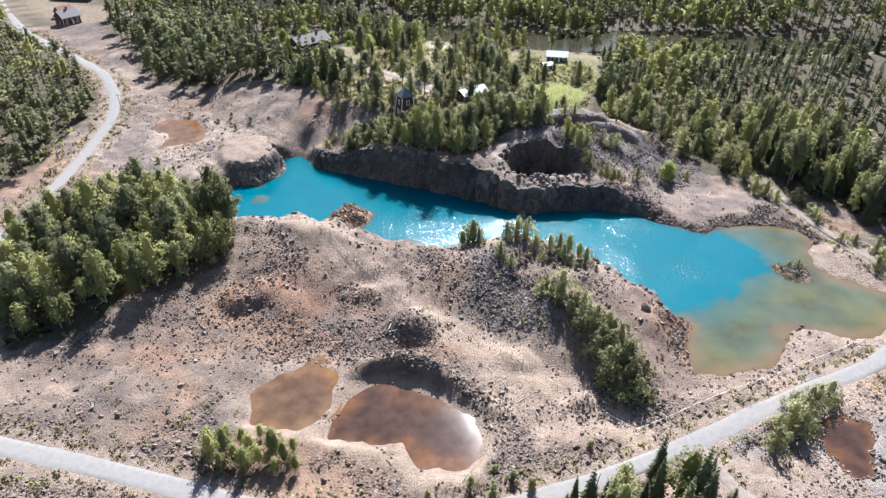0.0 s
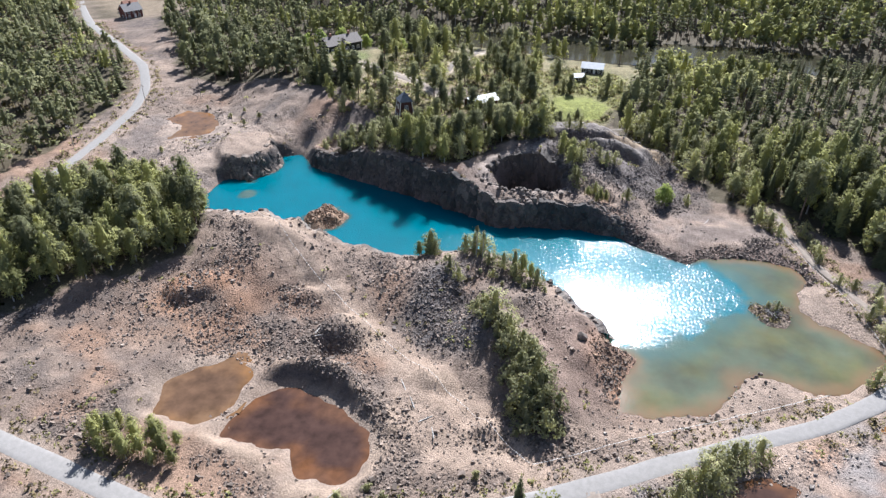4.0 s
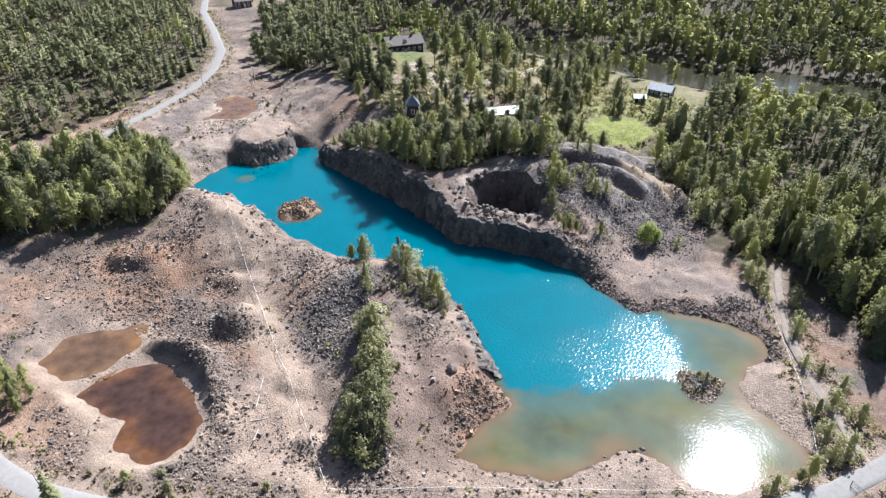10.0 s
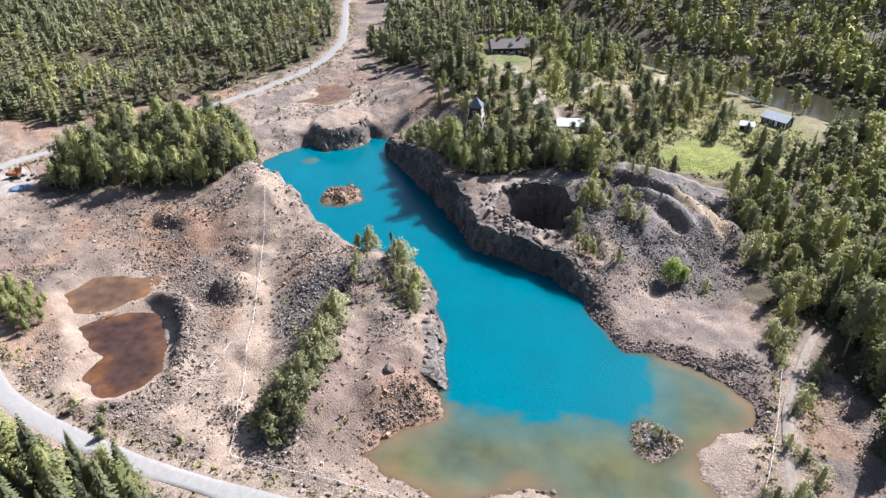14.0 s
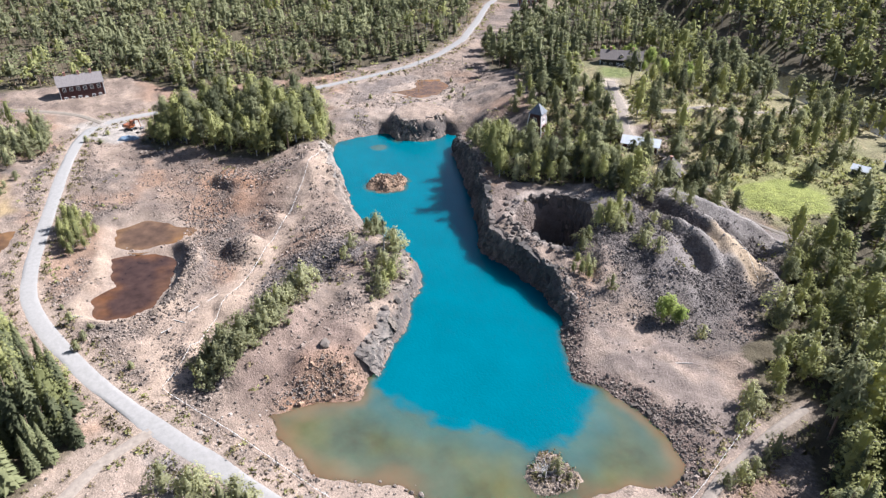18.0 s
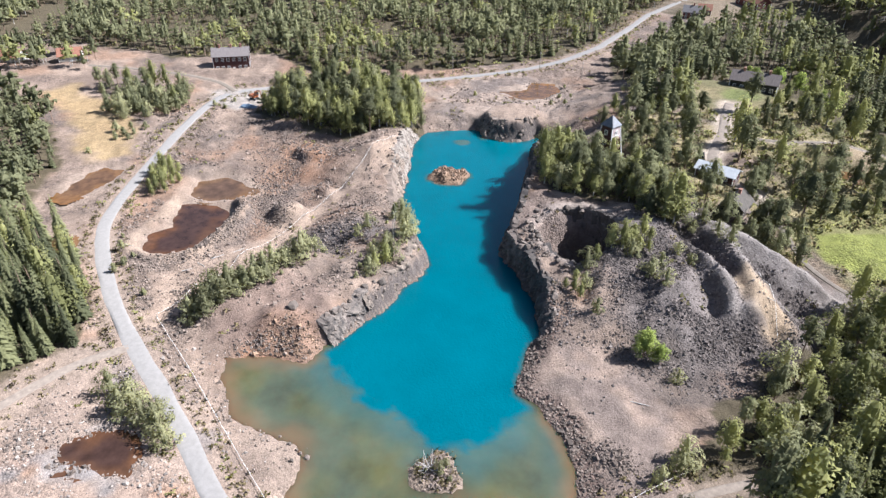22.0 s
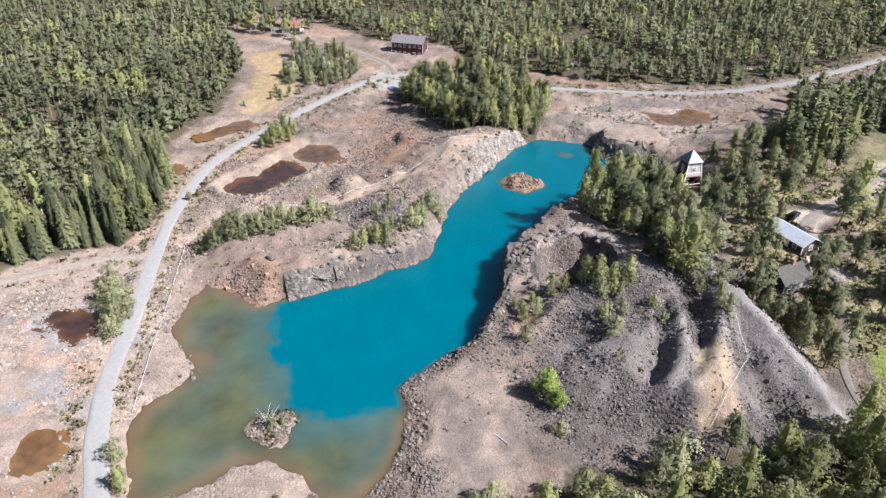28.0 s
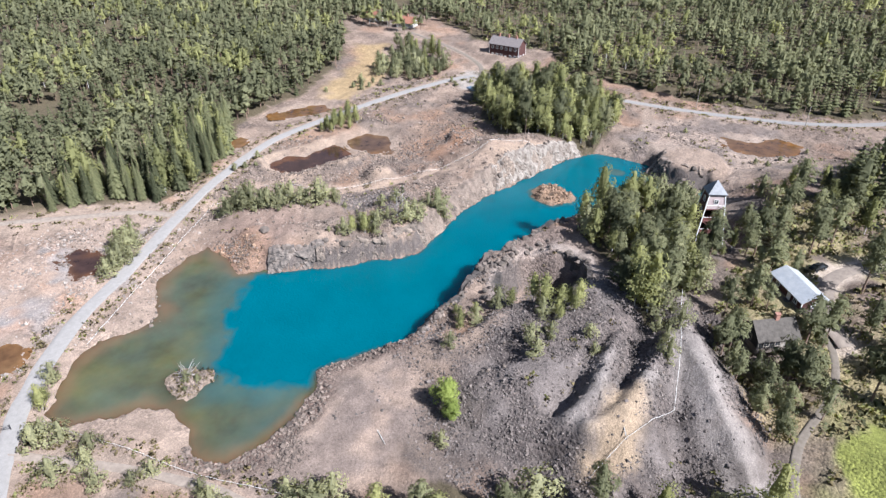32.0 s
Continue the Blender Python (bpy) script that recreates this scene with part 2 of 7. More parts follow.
def rough_base(x, y):
    """The lie of the land without water, roads and rubble."""
    z = 1.0 + 3.6 * smooth(5, -75, x) + 3.6 * smooth(-100, -150, x) + 9 * smooth(-150, -420, x)
    z = z + 2.2 * smooth(150, 260, y) * smooth(60, -60, x) + 2.0 * smooth(225, 262, y) * smooth(90, 50, x) * smooth(-60, 20, x)
    z = z - 3.5 * smooth(300, 340, y) * smooth(-120, -20, x)
    z = z + 9 * smooth(366, 450, y) + 44 * smooth(430, 640, y) + 10 * smooth(110, 260, x)
    z = z - 2.4 * np.exp(-((x + 34) / 15) ** 2 - ((y - 102) / 10) ** 2)
    top = np.zeros(np.shape(x))
    for cx, cy, rx, ry, turn, h, flat in HILLS:
        c, s = math.cos(radians(turn)), math.sin(radians(turn))
        u, v = (x - cx) * c + (y - cy) * s, -(x - cx) * s + (y - cy) * c
        r = np.hypot(u / rx, v / ry) + 0.06 * fbm(x, y, 14, 2, 11)
        top = np.maximum(top, h * smooth(1.12, flat, r))
    z = np.maximum(z, 0.35 * z + top)
    for crest, half, fall in RIDGES:
        d, h = line_dist(x, y, crest)
        d = d + 0.8 * fbm(x, y, 5, 3, 3)
        slope = h + 0.35 * fbm(x, y, 4, 2, 8) - fall * np.maximum(0, d - half)
        z = np.logaddexp(z * 2.2, slope * 2.2) / 2.2
    return z


def road_level(pts):
    """A smoothed height along a road, as polyline of x, y, z every 2 m."""
    out = []
    for p, q in zip(pts[:-1], pts[1:]):
        n = max(1, int(math.hypot(q[0] - p[0], q[1] - p[1]) / 2))
        out += [(p[0] + (q[0] - p[0]) * k / n, p[1] + (q[1] - p[1]) * k / n) for k in range(n)]
    out.append(pts[-1])
    a = np.array(out)
    for _ in range(6):
        a[1:-1] = 0.25 * a[:-2] + 0.5 * a[1:-1] + 0.25 * a[2:]
    z = rough_base(a[:, 0], a[:, 1])
    for _ in range(30):
        z[1:-1] = 0.25 * z[:-2] + 0.5 * z[1:-1] + 0.25 * z[2:]
    return [(u, v, w) for (u, v), w in zip(a, z)]


LEVELS = [(road_level(p), w) for p, w in FLAT_ROADS]


def lake_edge(x, y):
    return signed(x, y, LAKE) + 0.9 * fbm(x, y, 6, 3, 21) + 0.25 * fbm(x, y, 1.3, 2, 22)


def lake_floor(x, y, sd):
    """Height of the lake's bottom, with the islets on it."""
    deep = signed(x, y, SHALLOW)
    shelf = np.where(deep > 0, np.minimum(9, 0.9 + 0.8 * deep), 0.45 + 0.25 * fbm(x, y, 9, 2, 5))
    dep = np.minimum(shelf, 0.05 + 0.35 * np.maximum(0, -sd))
    z = -dep
    for (cx, cy), r, h in ((ISLET, 6.2, 2.5), (ISLE_SOUTH, 4.6, 1.1), ((81.0, 138.5), 3.4, 0.45), ((-58.5, 168.5), 2.0, -0.3)):
        q = np.hypot(x - cx, (y - cy) * 0.9) / r + 0.25 * fbm(x, y, 3.5, 3, 9)
        z = np.maximum(z, h - (h + 0.5) * q * q - 1.2 * np.maximum(0, q - 1) ** 2)
    return z


def ground(x, y):
    """Height of the ground at places x, y."""
    x, y = np.asarray(x, float), np.asarray(y, float)
    z = rough_base(x, y)
    open_ground = smooth(420, 120, np.hypot(x - 10, (y - 140) * 1.2))
    hump = np.abs(fbm(x, y, 13, 3, 34))
    z = z + open_ground * (0.42 * fbm(x, y, 5, 3, 31) + 0.16 * fbm(x, y, 1.7, 2, 32) + 0.8 * (0.35 - hump)) + 0.5 * fbm(x, y, 28, 2, 33)
    brink = smooth(9, 2, line_dist(x, y, CLIFF_NORTH)[0])
    z = z + brink * (1.5 * fbm(x, y, 7, 3, 36) - 0.3)
    cx, cy, rx, ry = DEEP_PIT
    q = np.hypot((x - cx) / rx, (y - cy) / ry) + 0.10 * fbm(x, y, 5, 3, 41)
    ledge = np.hypot((x - 12) / 6.5, (y - 180) / 7) + 0.12 * fbm(x, y, 4, 3, 42)
    z = z - 1.0 * smooth(1.1, 0.75, ledge)
    z = z - 4.6 * smooth(13, 5, np.hypot(x + 19, y - 206.5))
    toward = np.clip(((cx - x) * 0.85 + (cy - y) * 0.5) / np.maximum(0.1, np.hypot(x - cx, y - cy)), 0, 1)
    z = np.where(q < 1.12, z + (-5.5 - z) * smooth(1.08, 0.92 - 0.5 * toward, q), z)
    for pts, wide in LEVELS:
        d, h = line_dist(x, y, pts)
        z = z + (h - z) * smooth(wide * 0.5 + 3.2, wide * 0.5 + 0.5, d)
    for poly, level in PONDS:
        sd = signed(x, y, poly) + 1.1 * fbm(x, y, 4, 3, 51)
        z = np.where(sd < 3.5, level + (z - level) * smooth(-0.4, 3.5, sd), z)
        z = np.where(sd < 0.3, np.minimum(z, level + 0.45 * np.minimum(sd, 0.3)), z)
        z = np.where(sd < 0, level - np.minimum(0.5, -0.35 * sd), z)
    d, _ = line_dist(x, y, RIVER)
    z = np.where(d < 22, np.where(d < 12.5, -1.0, -1.0 + (z + 1.0) * smooth(12.5, 22, d)), z)
    sd = lake_edge(x, y)
    wall = np.minimum(line_dist(x, y, CLIFF_NORTH)[0], line_dist(x, y, CLIFF_HEAD)[0] + 3)
    wall = np.minimum(wall, np.minimum(line_dist(x, y, CLIFF_SOUTH[:5])[0] + 2, line_dist(x, y, CLIFF_PALE)[0] + 4))
    wide = 2.0 + 7.0 * smooth(3, 13, wall)
    up = smooth(-0.25, 1, sd / wide)
    out = 0.02 + (np.maximum(z, 0.3) - 0.02) * up
    near = sd < 14
    z = np.where(near & (sd >= 0), out, z)
    return np.where(sd < 0, lake_floor(x, y, sd), z)


# ---- materials ----
def shader(name):
    m = bpy.data.materials.new(name)
    m.use_nodes = True
    nt = m.node_tree
    return m, nt, nt.nodes["Principled BSDF"]


def add(nt, kind, **inputs):
    n = nt.nodes.new(kind)
    for k, v in inputs.items():
        n.inputs[k.replace("_", " ")].default_value = v
    return n


def mix_rgb(nt, blend, fac, a, b):
    n = nt.nodes.new("ShaderNodeMix")
    n.data_type, n.blend_type = "RGBA", blend
    for sock, v in ((n.inputs[0], fac), (n.inputs[6], a), (n.inputs[7], b)):
        if isinstance(v, bpy.types.NodeSocket):
            nt.links.new(v, sock)
        else:
            sock.default_value = v if isinstance(v, (int, float)) else (*v, 1)
    return n.outputs[2]


def ramp(nt, value, lo, hi, a=0.0, b=1.0):
    n = nt.nodes.new("ShaderNodeMapRange")
    nt.links.new(value, n.inputs[0])
    for i, v in enumerate((lo, hi, a, b)):
        n.inputs[1 + i].default_value = v
    return n.outputs[0]


def plain(name, c1, c2, size=0.5, rough=0.8, relief=0.02, metal=0.0, stretch=(1, 1, 1), per_object=0.0, per_stone=False):
    """A surface with two colours mixed at two scales, fine relief and an optional change from object to object."""
    m, nt, b = shader(name)
    co = nt.nodes.new("ShaderNodeTexCoord")
    mp = nt.nodes.new("ShaderNodeMapping")
    mp.inputs["Scale"].default_value = stretch
    nt.links.new(co.outputs["Object"], mp.inputs[0])
    n1 = add(nt, "ShaderNodeTexNoise", Scale=1 / size, Detail=5.0, Roughness=0.65)
    n2 = add(nt, "ShaderNodeTexNoise", Scale=6 / size, Detail=3.0)
    for n in (n1, n2):
        nt.links.new(mp.outputs[0], n.inputs["Vector"])
    col = mix_rgb(nt, "MIX", ramp(nt, n1.outputs[0], 0.35, 0.65), c1, c2)
    col = mix_rgb(nt, "MULTIPLY", 0.5, col, mix_rgb(nt, "MIX", n2.outputs[0], (0.55, 0.55, 0.55), (1.3, 1.3, 1.3)))
    if per_object:
        oi = nt.nodes.new("ShaderNodeObjectInfo")
        col = mix_rgb(nt, "MULTIPLY", per_object, col, mix_rgb(nt, "MIX", oi.outputs["Random"], (0.5, 0.5, 0.48), (1.4, 1.36, 1.3)))
    if per_stone:
        ge = nt.nodes.new("ShaderNodeNewGeometry")
        col = mix_rgb(nt, "MULTIPLY", 1.0, col, mix_rgb(nt, "MIX", ge.outputs["Random Per Island"], (0.5, 0.49, 0.48), (1.42, 1.38, 1.34)))
    nt.links.new(col, b.inputs["Base Color"])
    b.inputs["Roughness"].default_value, b.inputs["Metallic"].default_value = rough, metal
    b.inputs["Diffuse Roughness"].default_value = 0.35 if rough > 0.8 else 0.0
    if relief:
        bp = add(nt, "ShaderNodeBump", Strength=0.6, Distance=relief)
        nt.links.new(n2.outputs[0], bp.inputs["Height"])
        nt.links.new(bp.outputs[0], b.inputs["Normal"])
    return m


def ground_material():
    m, nt, b = shader("ground_surface")
    co = nt.nodes.new("ShaderNodeTexCoord")
    tint = nt.nodes.new("ShaderNodeAttribute")
    tint.attribute_name = "tint"
    stony = nt.nodes.new("ShaderNodeAttribute")
    stony.attribute_name = "stony"
    n1 = add(nt, "ShaderNodeTexNoise", Scale=0.35, Detail=8.0, Roughness=0.7)
    n2 = add(nt, "ShaderNodeTexNoise", Scale=2.4, Detail=5.0, Roughness=0.7)
    v1 = add(nt, "ShaderNodeTexVoronoi", Scale=1.7)
    v2 = add(nt, "ShaderNodeTexVoronoi", Scale=4.2)
    for n in (n1, n2, v1, v2):
        nt.links.new(co.outputs["Object"], n.inputs["Vector"])
    col = mix_rgb(nt, "MULTIPLY", 0.75, tint.outputs["Color"], mix_rgb(nt, "MIX", ramp(nt, n1.outputs[0], 0.3, 0.7), (0.62, 0.60, 0.58), (1.35, 1.33, 1.3)))
    col = mix_rgb(nt, "MULTIPLY", 0.7, col, mix_rgb(nt, "MIX", ramp(nt, n2.outputs[0], 0.3, 0.7), (0.65, 0.65, 0.65), (1.3, 1.3, 1.3)))
    n4 = add(nt, "ShaderNodeTexNoise", Scale=5.5, Detail=4.0, Roughness=0.75)
    nt.links.new(co.outputs["Object"], n4.inputs["Vector"])
    col = mix_rgb(nt, "MULTIPLY", 0.75, col, mix_rgb(nt, "MIX", ramp(nt, n4.outputs[0], 0.33, 0.67), (0.52, 0.51, 0.50), (1.47, 1.45, 1.43)))
    grey = nt.nodes.new("ShaderNodeRGBToBW")
    nt.links.new(v1.outputs["Color"], grey.inputs[0])
    stones = mix_rgb(nt, "MIX", grey.outputs[0], (0.5, 0.5, 0.52), (1.45, 1.42, 1.38))
    col = mix_rgb(nt, "MULTIPLY", stony.outputs["Fac"], col, stones)
    nt.links.new(col, b.inputs["Base Color"])
    b.inputs["Roughness"].default_value = 0.92
    b.inputs["Diffuse Roughness"].default_value = 0.35
    b.inputs["Specular IOR Level"].default_value = 0.25
    mul = nt.nodes.new("ShaderNodeMath")
    mul.operation = "MULTIPLY"
    nt.links.new(v1.outputs["Distance"], mul.inputs[0])
    nt.links.new(stony.outputs["Fac"], mul.inputs[1])
    sub = nt.nodes.new("ShaderNodeMath")
    sub.operation = "SUBTRACT"
    nt.links.new(n2.outputs[0], sub.inputs[0])
    nt.links.new(mul.outputs[0], sub.inputs[1])
    bp = add(nt, "ShaderNodeBump", Strength=1.0, Distance=0.30)
    nt.links.new(sub.outputs[0], bp.inputs["Height"])
    nt.links.new(bp.outputs[0], b.inputs["Normal"])
    return m


def water_material(name, deep, shallow, rough, ripple, patch=0.11):
    """Coloured by how deep the water is (attribute), with small ripples."""
    m, nt, b = shader(name)
    co = nt.nodes.new("ShaderNodeTexCoord")
    at = nt.nodes.new("ShaderNodeAttribute")
    at.attribute_name = "deep"
    n1 = add(nt, "ShaderNodeTexNoise", Scale=0.09, Detail=4.0, Roughness=0.6)
    n2 = add(nt, "ShaderNodeTexNoise", Scale=1.9, Detail=1.5, Roughness=0.6)
    n3 = add(nt, "ShaderNodeTexNoise", Scale=patch, Detail=5.0, Roughness=0.55)
    for n in (n1, n2, n3):
        nt.links.new(co.outputs["Object"], n.inputs["Vector"])
    sh = mix_rgb(nt, "MIX", ramp(nt, n3.outputs[0], 0.3, 0.75), shallow, tuple(0.5 * c for c in shallow))
    silt = add(nt, "ShaderNodeTexNoise", Scale=0.06, Detail=3.0, Roughness=0.5)
    nt.links.new(co.outputs["Object"], silt.inputs["Vector"])
    sh = mix_rgb(nt, "MULTIPLY", ramp(nt, silt.outputs[0], 0.42, 0.62), sh, (1.2, 1.0, 0.66))
    dp = mix_rgb(nt, "MIX", ramp(nt, (n1 if patch < 0.2 else n3).outputs[0], 0.3, 0.7), deep, tuple((0.86 if patch < 0.2 else 0.5) * c for c in deep))
    col = mix_rgb(nt, "MIX", at.outputs["Fac"], sh, dp)
    rim = nt.nodes.new("ShaderNodeAttribute")
    rim.attribute_name = "rim"
    col = mix_rgb(nt, "MIX", ramp(nt, rim.outputs["Fac"], 0.0, 1.0, 0.0, 0.65), col, (0.150, 0.100, 0.056))
    nt.links.new(col, b.inputs["Base Color"])
    wind = nt.nodes.new("ShaderNodeAttribute")
    wind.attribute_name = "wind"
    calm = nt.nodes.new("ShaderNodeMath")
    calm.operation = "ADD"
    nt.links.new(ramp(nt, n1.outputs[0], 0.25, 0.75, rough * 0.8, rough * 1.6), calm.inputs[0])
    nt.links.new(ramp(nt, wind.outputs["Fac"], 0.0, 1.0, 0.0, 0.09), calm.inputs[1])
    nt.links.new(calm.outputs[0], b.inputs["Roughness"])
    b.inputs["IOR"].default_value = 1.33
    bp = add(nt, "ShaderNodeBump", Strength=0.5, Distance=ripple)
    nt.links.new(ramp(nt, wind.outputs["Fac"], 0.0, 1.0, 0.06, 0.7), bp.inputs["Strength"])
    nt.links.new(n2.outputs[0], bp.inputs["Height"])
    nt.links.new(bp.outputs[0], b.inputs["Normal"])
    return m


def leaf_material(name, dark, light, glow):
    """Foliage: varies from clump to clump, from tree to tree, and lets some light through."""
    m, nt, b = shader(name)
    at = nt.nodes.new("ShaderNodeAttribute")
    at.attribute_name = "tone"
    oi = nt.nodes.new("ShaderNodeObjectInfo")
    ge = nt.nodes.new("ShaderNodeNewGeometry")
    s = nt.nodes.new("ShaderNodeMath")
    s.operation = "ADD"
    nt.links.new(at.outputs["Fac"], s.inputs[0])
    nt.links.new(oi.outputs["Random"], s.inputs[1])
    f = nt.nodes.new("ShaderNodeMath")
    f.operation = "FRACT"
    nt.links.new(s.outputs[0], f.inputs[0])
    col = mix_rgb(nt, "MIX", f.outputs[0], dark, light)
    col = mix_rgb(nt, "MULTIPLY", 0.8, col, mix_rgb(nt, "MIX", ge.outputs["Random Per Island"], (0.74, 0.76, 0.76), (1.24, 1.22, 1.2)))
    nt.links.new(col, b.inputs["Base Color"])
    b.inputs["Roughness"].default_value = 0.8
    b.inputs["Specular IOR Level"].default_value = 0.08
    tr = nt.nodes.new("ShaderNodeBsdfTranslucent")
    out = nt.nodes.new("ShaderNodeAttribute")
    out.attribute_name = "outward"
    turn = nt.nodes.new("ShaderNodeVectorTransform")
    turn.vector_type, turn.convert_from, turn.convert_to = "NORMAL", "OBJECT", "WORLD"
    nt.links.new(out.outputs["Vector"], turn.inputs[0])
    nt.links.new(turn.outputs[0], b.inputs["Normal"])
    nt.links.new(turn.outputs[0], tr.inputs["Normal"])
    nt.links.new(mix_rgb(nt, "MULTIPLY", 1.0, col, (1.22, 1.2, 0.72)), tr.inputs["Color"])
    mx = nt.nodes.new("ShaderNodeMixShader")
    mx.inputs[0].default_value = glow
    nt.links.new(b.outputs[0], mx.inputs[1])
    nt.links.new(tr.outputs[0], mx.inputs[2])
    nt.links.new(mx.outputs[0], nt.nodes["Material Output"].inputs["Surface"])
    return m


M_GROUND = ground_material()
M_LAKE = water_material("lake_water", (0.0005, 0.101, 0.136), (0.086, 0.103, 0.070), 0.05, 0.13)
lake_node = M_LAKE.node_tree.nodes["Principled BSDF"]
lake_node.subsurface_method = "BURLEY"
lake_node.inputs["Subsurface Weight"].default_value = 0.85
lake_node.inputs["Subsurface Radius"].default_value = (0.4, 1.0, 1.0)
lake_node.inputs["Subsurface Scale"].default_value = 5.0
M_POND_RED = water_material("iron_pond_water", (0.058, 0.032, 0.024), (0.115, 0.058, 0.033), 0.06, 0.004, 0.45)
M_POND_MUD = water_material("muddy_pond_water", (0.112, 0.066, 0.040), (0.165, 0.098, 0.055), 0.06, 0.004, 0.35)
M_POND_ORANGE = water_material("ochre_pond_water", (0.140, 0.074, 0.034), (0.185, 0.105, 0.050), 0.05, 0.004, 0.45)
M_RIVER = water_material("river_water", (0.03, 0.028, 0.018), (0.05, 0.045, 0.03), 0.12, 0.01)
M_GRAVEL = plain("road_gravel", (0.240, 0.226, 0.210), (0.288, 0.270, 0.253), 0.8, 0.95, 0.03)
M_DIRT = plain("track_dirt", (0.21, 0.17, 0.138), (0.30, 0.248, 0.202), 1.2, 0.95, 0.04)
M_PATH = plain("forest_path_dirt", (0.15, 0.125, 0.098), (0.215, 0.18, 0.145), 1.0, 0.95, 0.03)
M_ROCK = plain("quarry_rock", (0.105, 0.086, 0.075), (0.215, 0.175, 0.147), 1.6, 0.9, 0.12, per_object=0.6)
M_RUBBLE = plain("rubble_stone", (0.135, 0.110, 0.094), (0.29, 0.232, 0.192), 2.2, 0.92, 0.05, per_stone=True)
M_PINE = leaf_material("pine_needles", (0.122, 0.130, 0.076), (0.320, 0.322, 0.182), 0.52)
M_SPRUCE = leaf_material("spruce_needles", (0.086, 0.094, 0.054), (0.228, 0.234, 0.122), 0.42)
M_BIRCH = leaf_material("birch_leaves", (0.208, 0.215, 0.096), (0.445, 0.442, 0.195), 0.54)
M_SCRUB = leaf_material("scrub_leaves", (0.245, 0.245, 0.144), (0.480, 0.470, 0.275), 0.58)
M_MAPLE = leaf_material("maple_leaves", (0.180, 0.235, 0.058), (0.36, 0.41, 0.115), 0.32)
M_BARK = plain("pine_bark", (0.16, 0.10, 0.07), (0.27, 0.19, 0.14), 0.5, 0.9, 0.02)
M_BIRCH_BARK = plain("birch_bark", (0.55, 0.53, 0.49), (0.30, 0.28, 0.26), 0.5, 0.8, 0.01)
M_DEADWOOD = plain("grey_dead_wood", (0.35, 0.33, 0.30), (0.5, 0.48, 0.45), 0.4, 0.9, 0.01)
M_RED_PAINT = plain("falun_red_boards", (0.095, 0.030, 0.026), (0.15, 0.052, 0.044), 0.6, 0.85, 0.02, stretch=(4, 4, 0.3))
M_BROWN_PAINT = plain("dark_red_boards", (0.06, 0.025, 0.022), (0.10, 0.04, 0.034), 0.6, 0.85, 0.02, stretch=(4, 4, 0.3))
M_PINK_BOARDS = plain("pinkish_boards", (0.40, 0.31, 0.30), (0.52, 0.44, 0.43), 0.6, 0.85, 0.02, stretch=(4, 4, 0.3))
M_BLACK_PAINT = plain("tarred_boards", (0.016, 0.016, 0.018), (0.035, 0.034, 0.035), 0.6, 0.8, 0.02, stretch=(4, 4, 0.3))
M_WHITE_PAINT = plain("white_paint", (0.72, 0.71, 0.68), (0.82, 0.81, 0.79), 0.5, 0.6, 0.0)
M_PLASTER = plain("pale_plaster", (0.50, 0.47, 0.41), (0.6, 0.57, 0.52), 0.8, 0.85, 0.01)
M_SLATE = plain("grey_roof_sheet", (0.085, 0.08, 0.085), (0.15, 0.14, 0.14), 0.9, 0.75, 0.01, stretch=(3, 0.5, 1))
M_OLD_ROOF = plain("weathered_roof", (0.15, 0.13, 0.125), (0.23, 0.20, 0.19), 0.9, 0.85, 0.02, stretch=(3, 0.5, 1))
M_METAL_ROOF = plain("pale_metal_roof", (0.40, 0.42, 0.44), (0.50, 0.51, 0.52), 1.5, 0.45, 0.0, metal=0.1)
M_TILE_ROOF = plain("orange_roof_tiles", (0.24, 0.10, 0.06), (0.34, 0.165, 0.11), 0.6, 0.85, 0.03)
M_BRICK = plain("chimney_brick", (0.30, 0.14, 0.10), (0.42, 0.24, 0.18), 0.3, 0.9, 0.01)
M_TOWER_ROOF = plain("grey_tower_roof", (0.09, 0.097, 0.11), (0.15, 0.16, 0.18), 1.0, 0.45, 0.0)
M_MOSSY_ROOF = plain("mossy_old_roof", (0.075, 0.065, 0.054), (0.125, 0.108, 0.092), 0.7, 0.9, 0.02)
M_BROWN_ROOF = plain("brown_sheet_roof", (0.068, 0.054, 0.049), (0.115, 0.094, 0.087), 0.9, 0.75, 0.01, stretch=(3, 0.5, 1))
M_GLASS = plain("window_glass", (0.03, 0.035, 0.04), (0.05, 0.055, 0.06), 0.8, 0.08, 0.0)
M_TIMBER = plain("weathered_timber", (0.28, 0.24, 0.20), (0.42, 0.38, 0.33), 0.4, 0.85, 0.01)
M_STEEL = plain("dark_steel", (0.06, 0.06, 0.065), (0.10, 0.10, 0.10), 0.3, 0.5, 0.0, metal=0.6)
M_ROPE = plain("pale_rope", (0.62, 0.60, 0.56), (0.75, 0.73, 0.70), 0.3, 0.8, 0.0)
M_CAR = plain("dark_car_paint", (0.012, 0.012, 0.014), (0.02, 0.02, 0.022), 0.5, 0.25, 0.0)
M_ORANGE = plain("orange_machine_paint", (0.27, 0.085, 0.032), (0.36, 0.125, 0.05), 0.6, 0.45, 0.0)
# blue cloth with paler patches; part shade is mixed into its darker tone
M_TARP = plain("blue_tarpaulin_cloth", (0.055, 0.105, 0.18), (0.21, 0.27, 0.33), 0.8, 0.5, 0.02)
M_RUBBER = plain("tyre_rubber", (0.02, 0.02, 0.02), (0.03, 0.03, 0.03), 0.2, 0.9, 0.0)


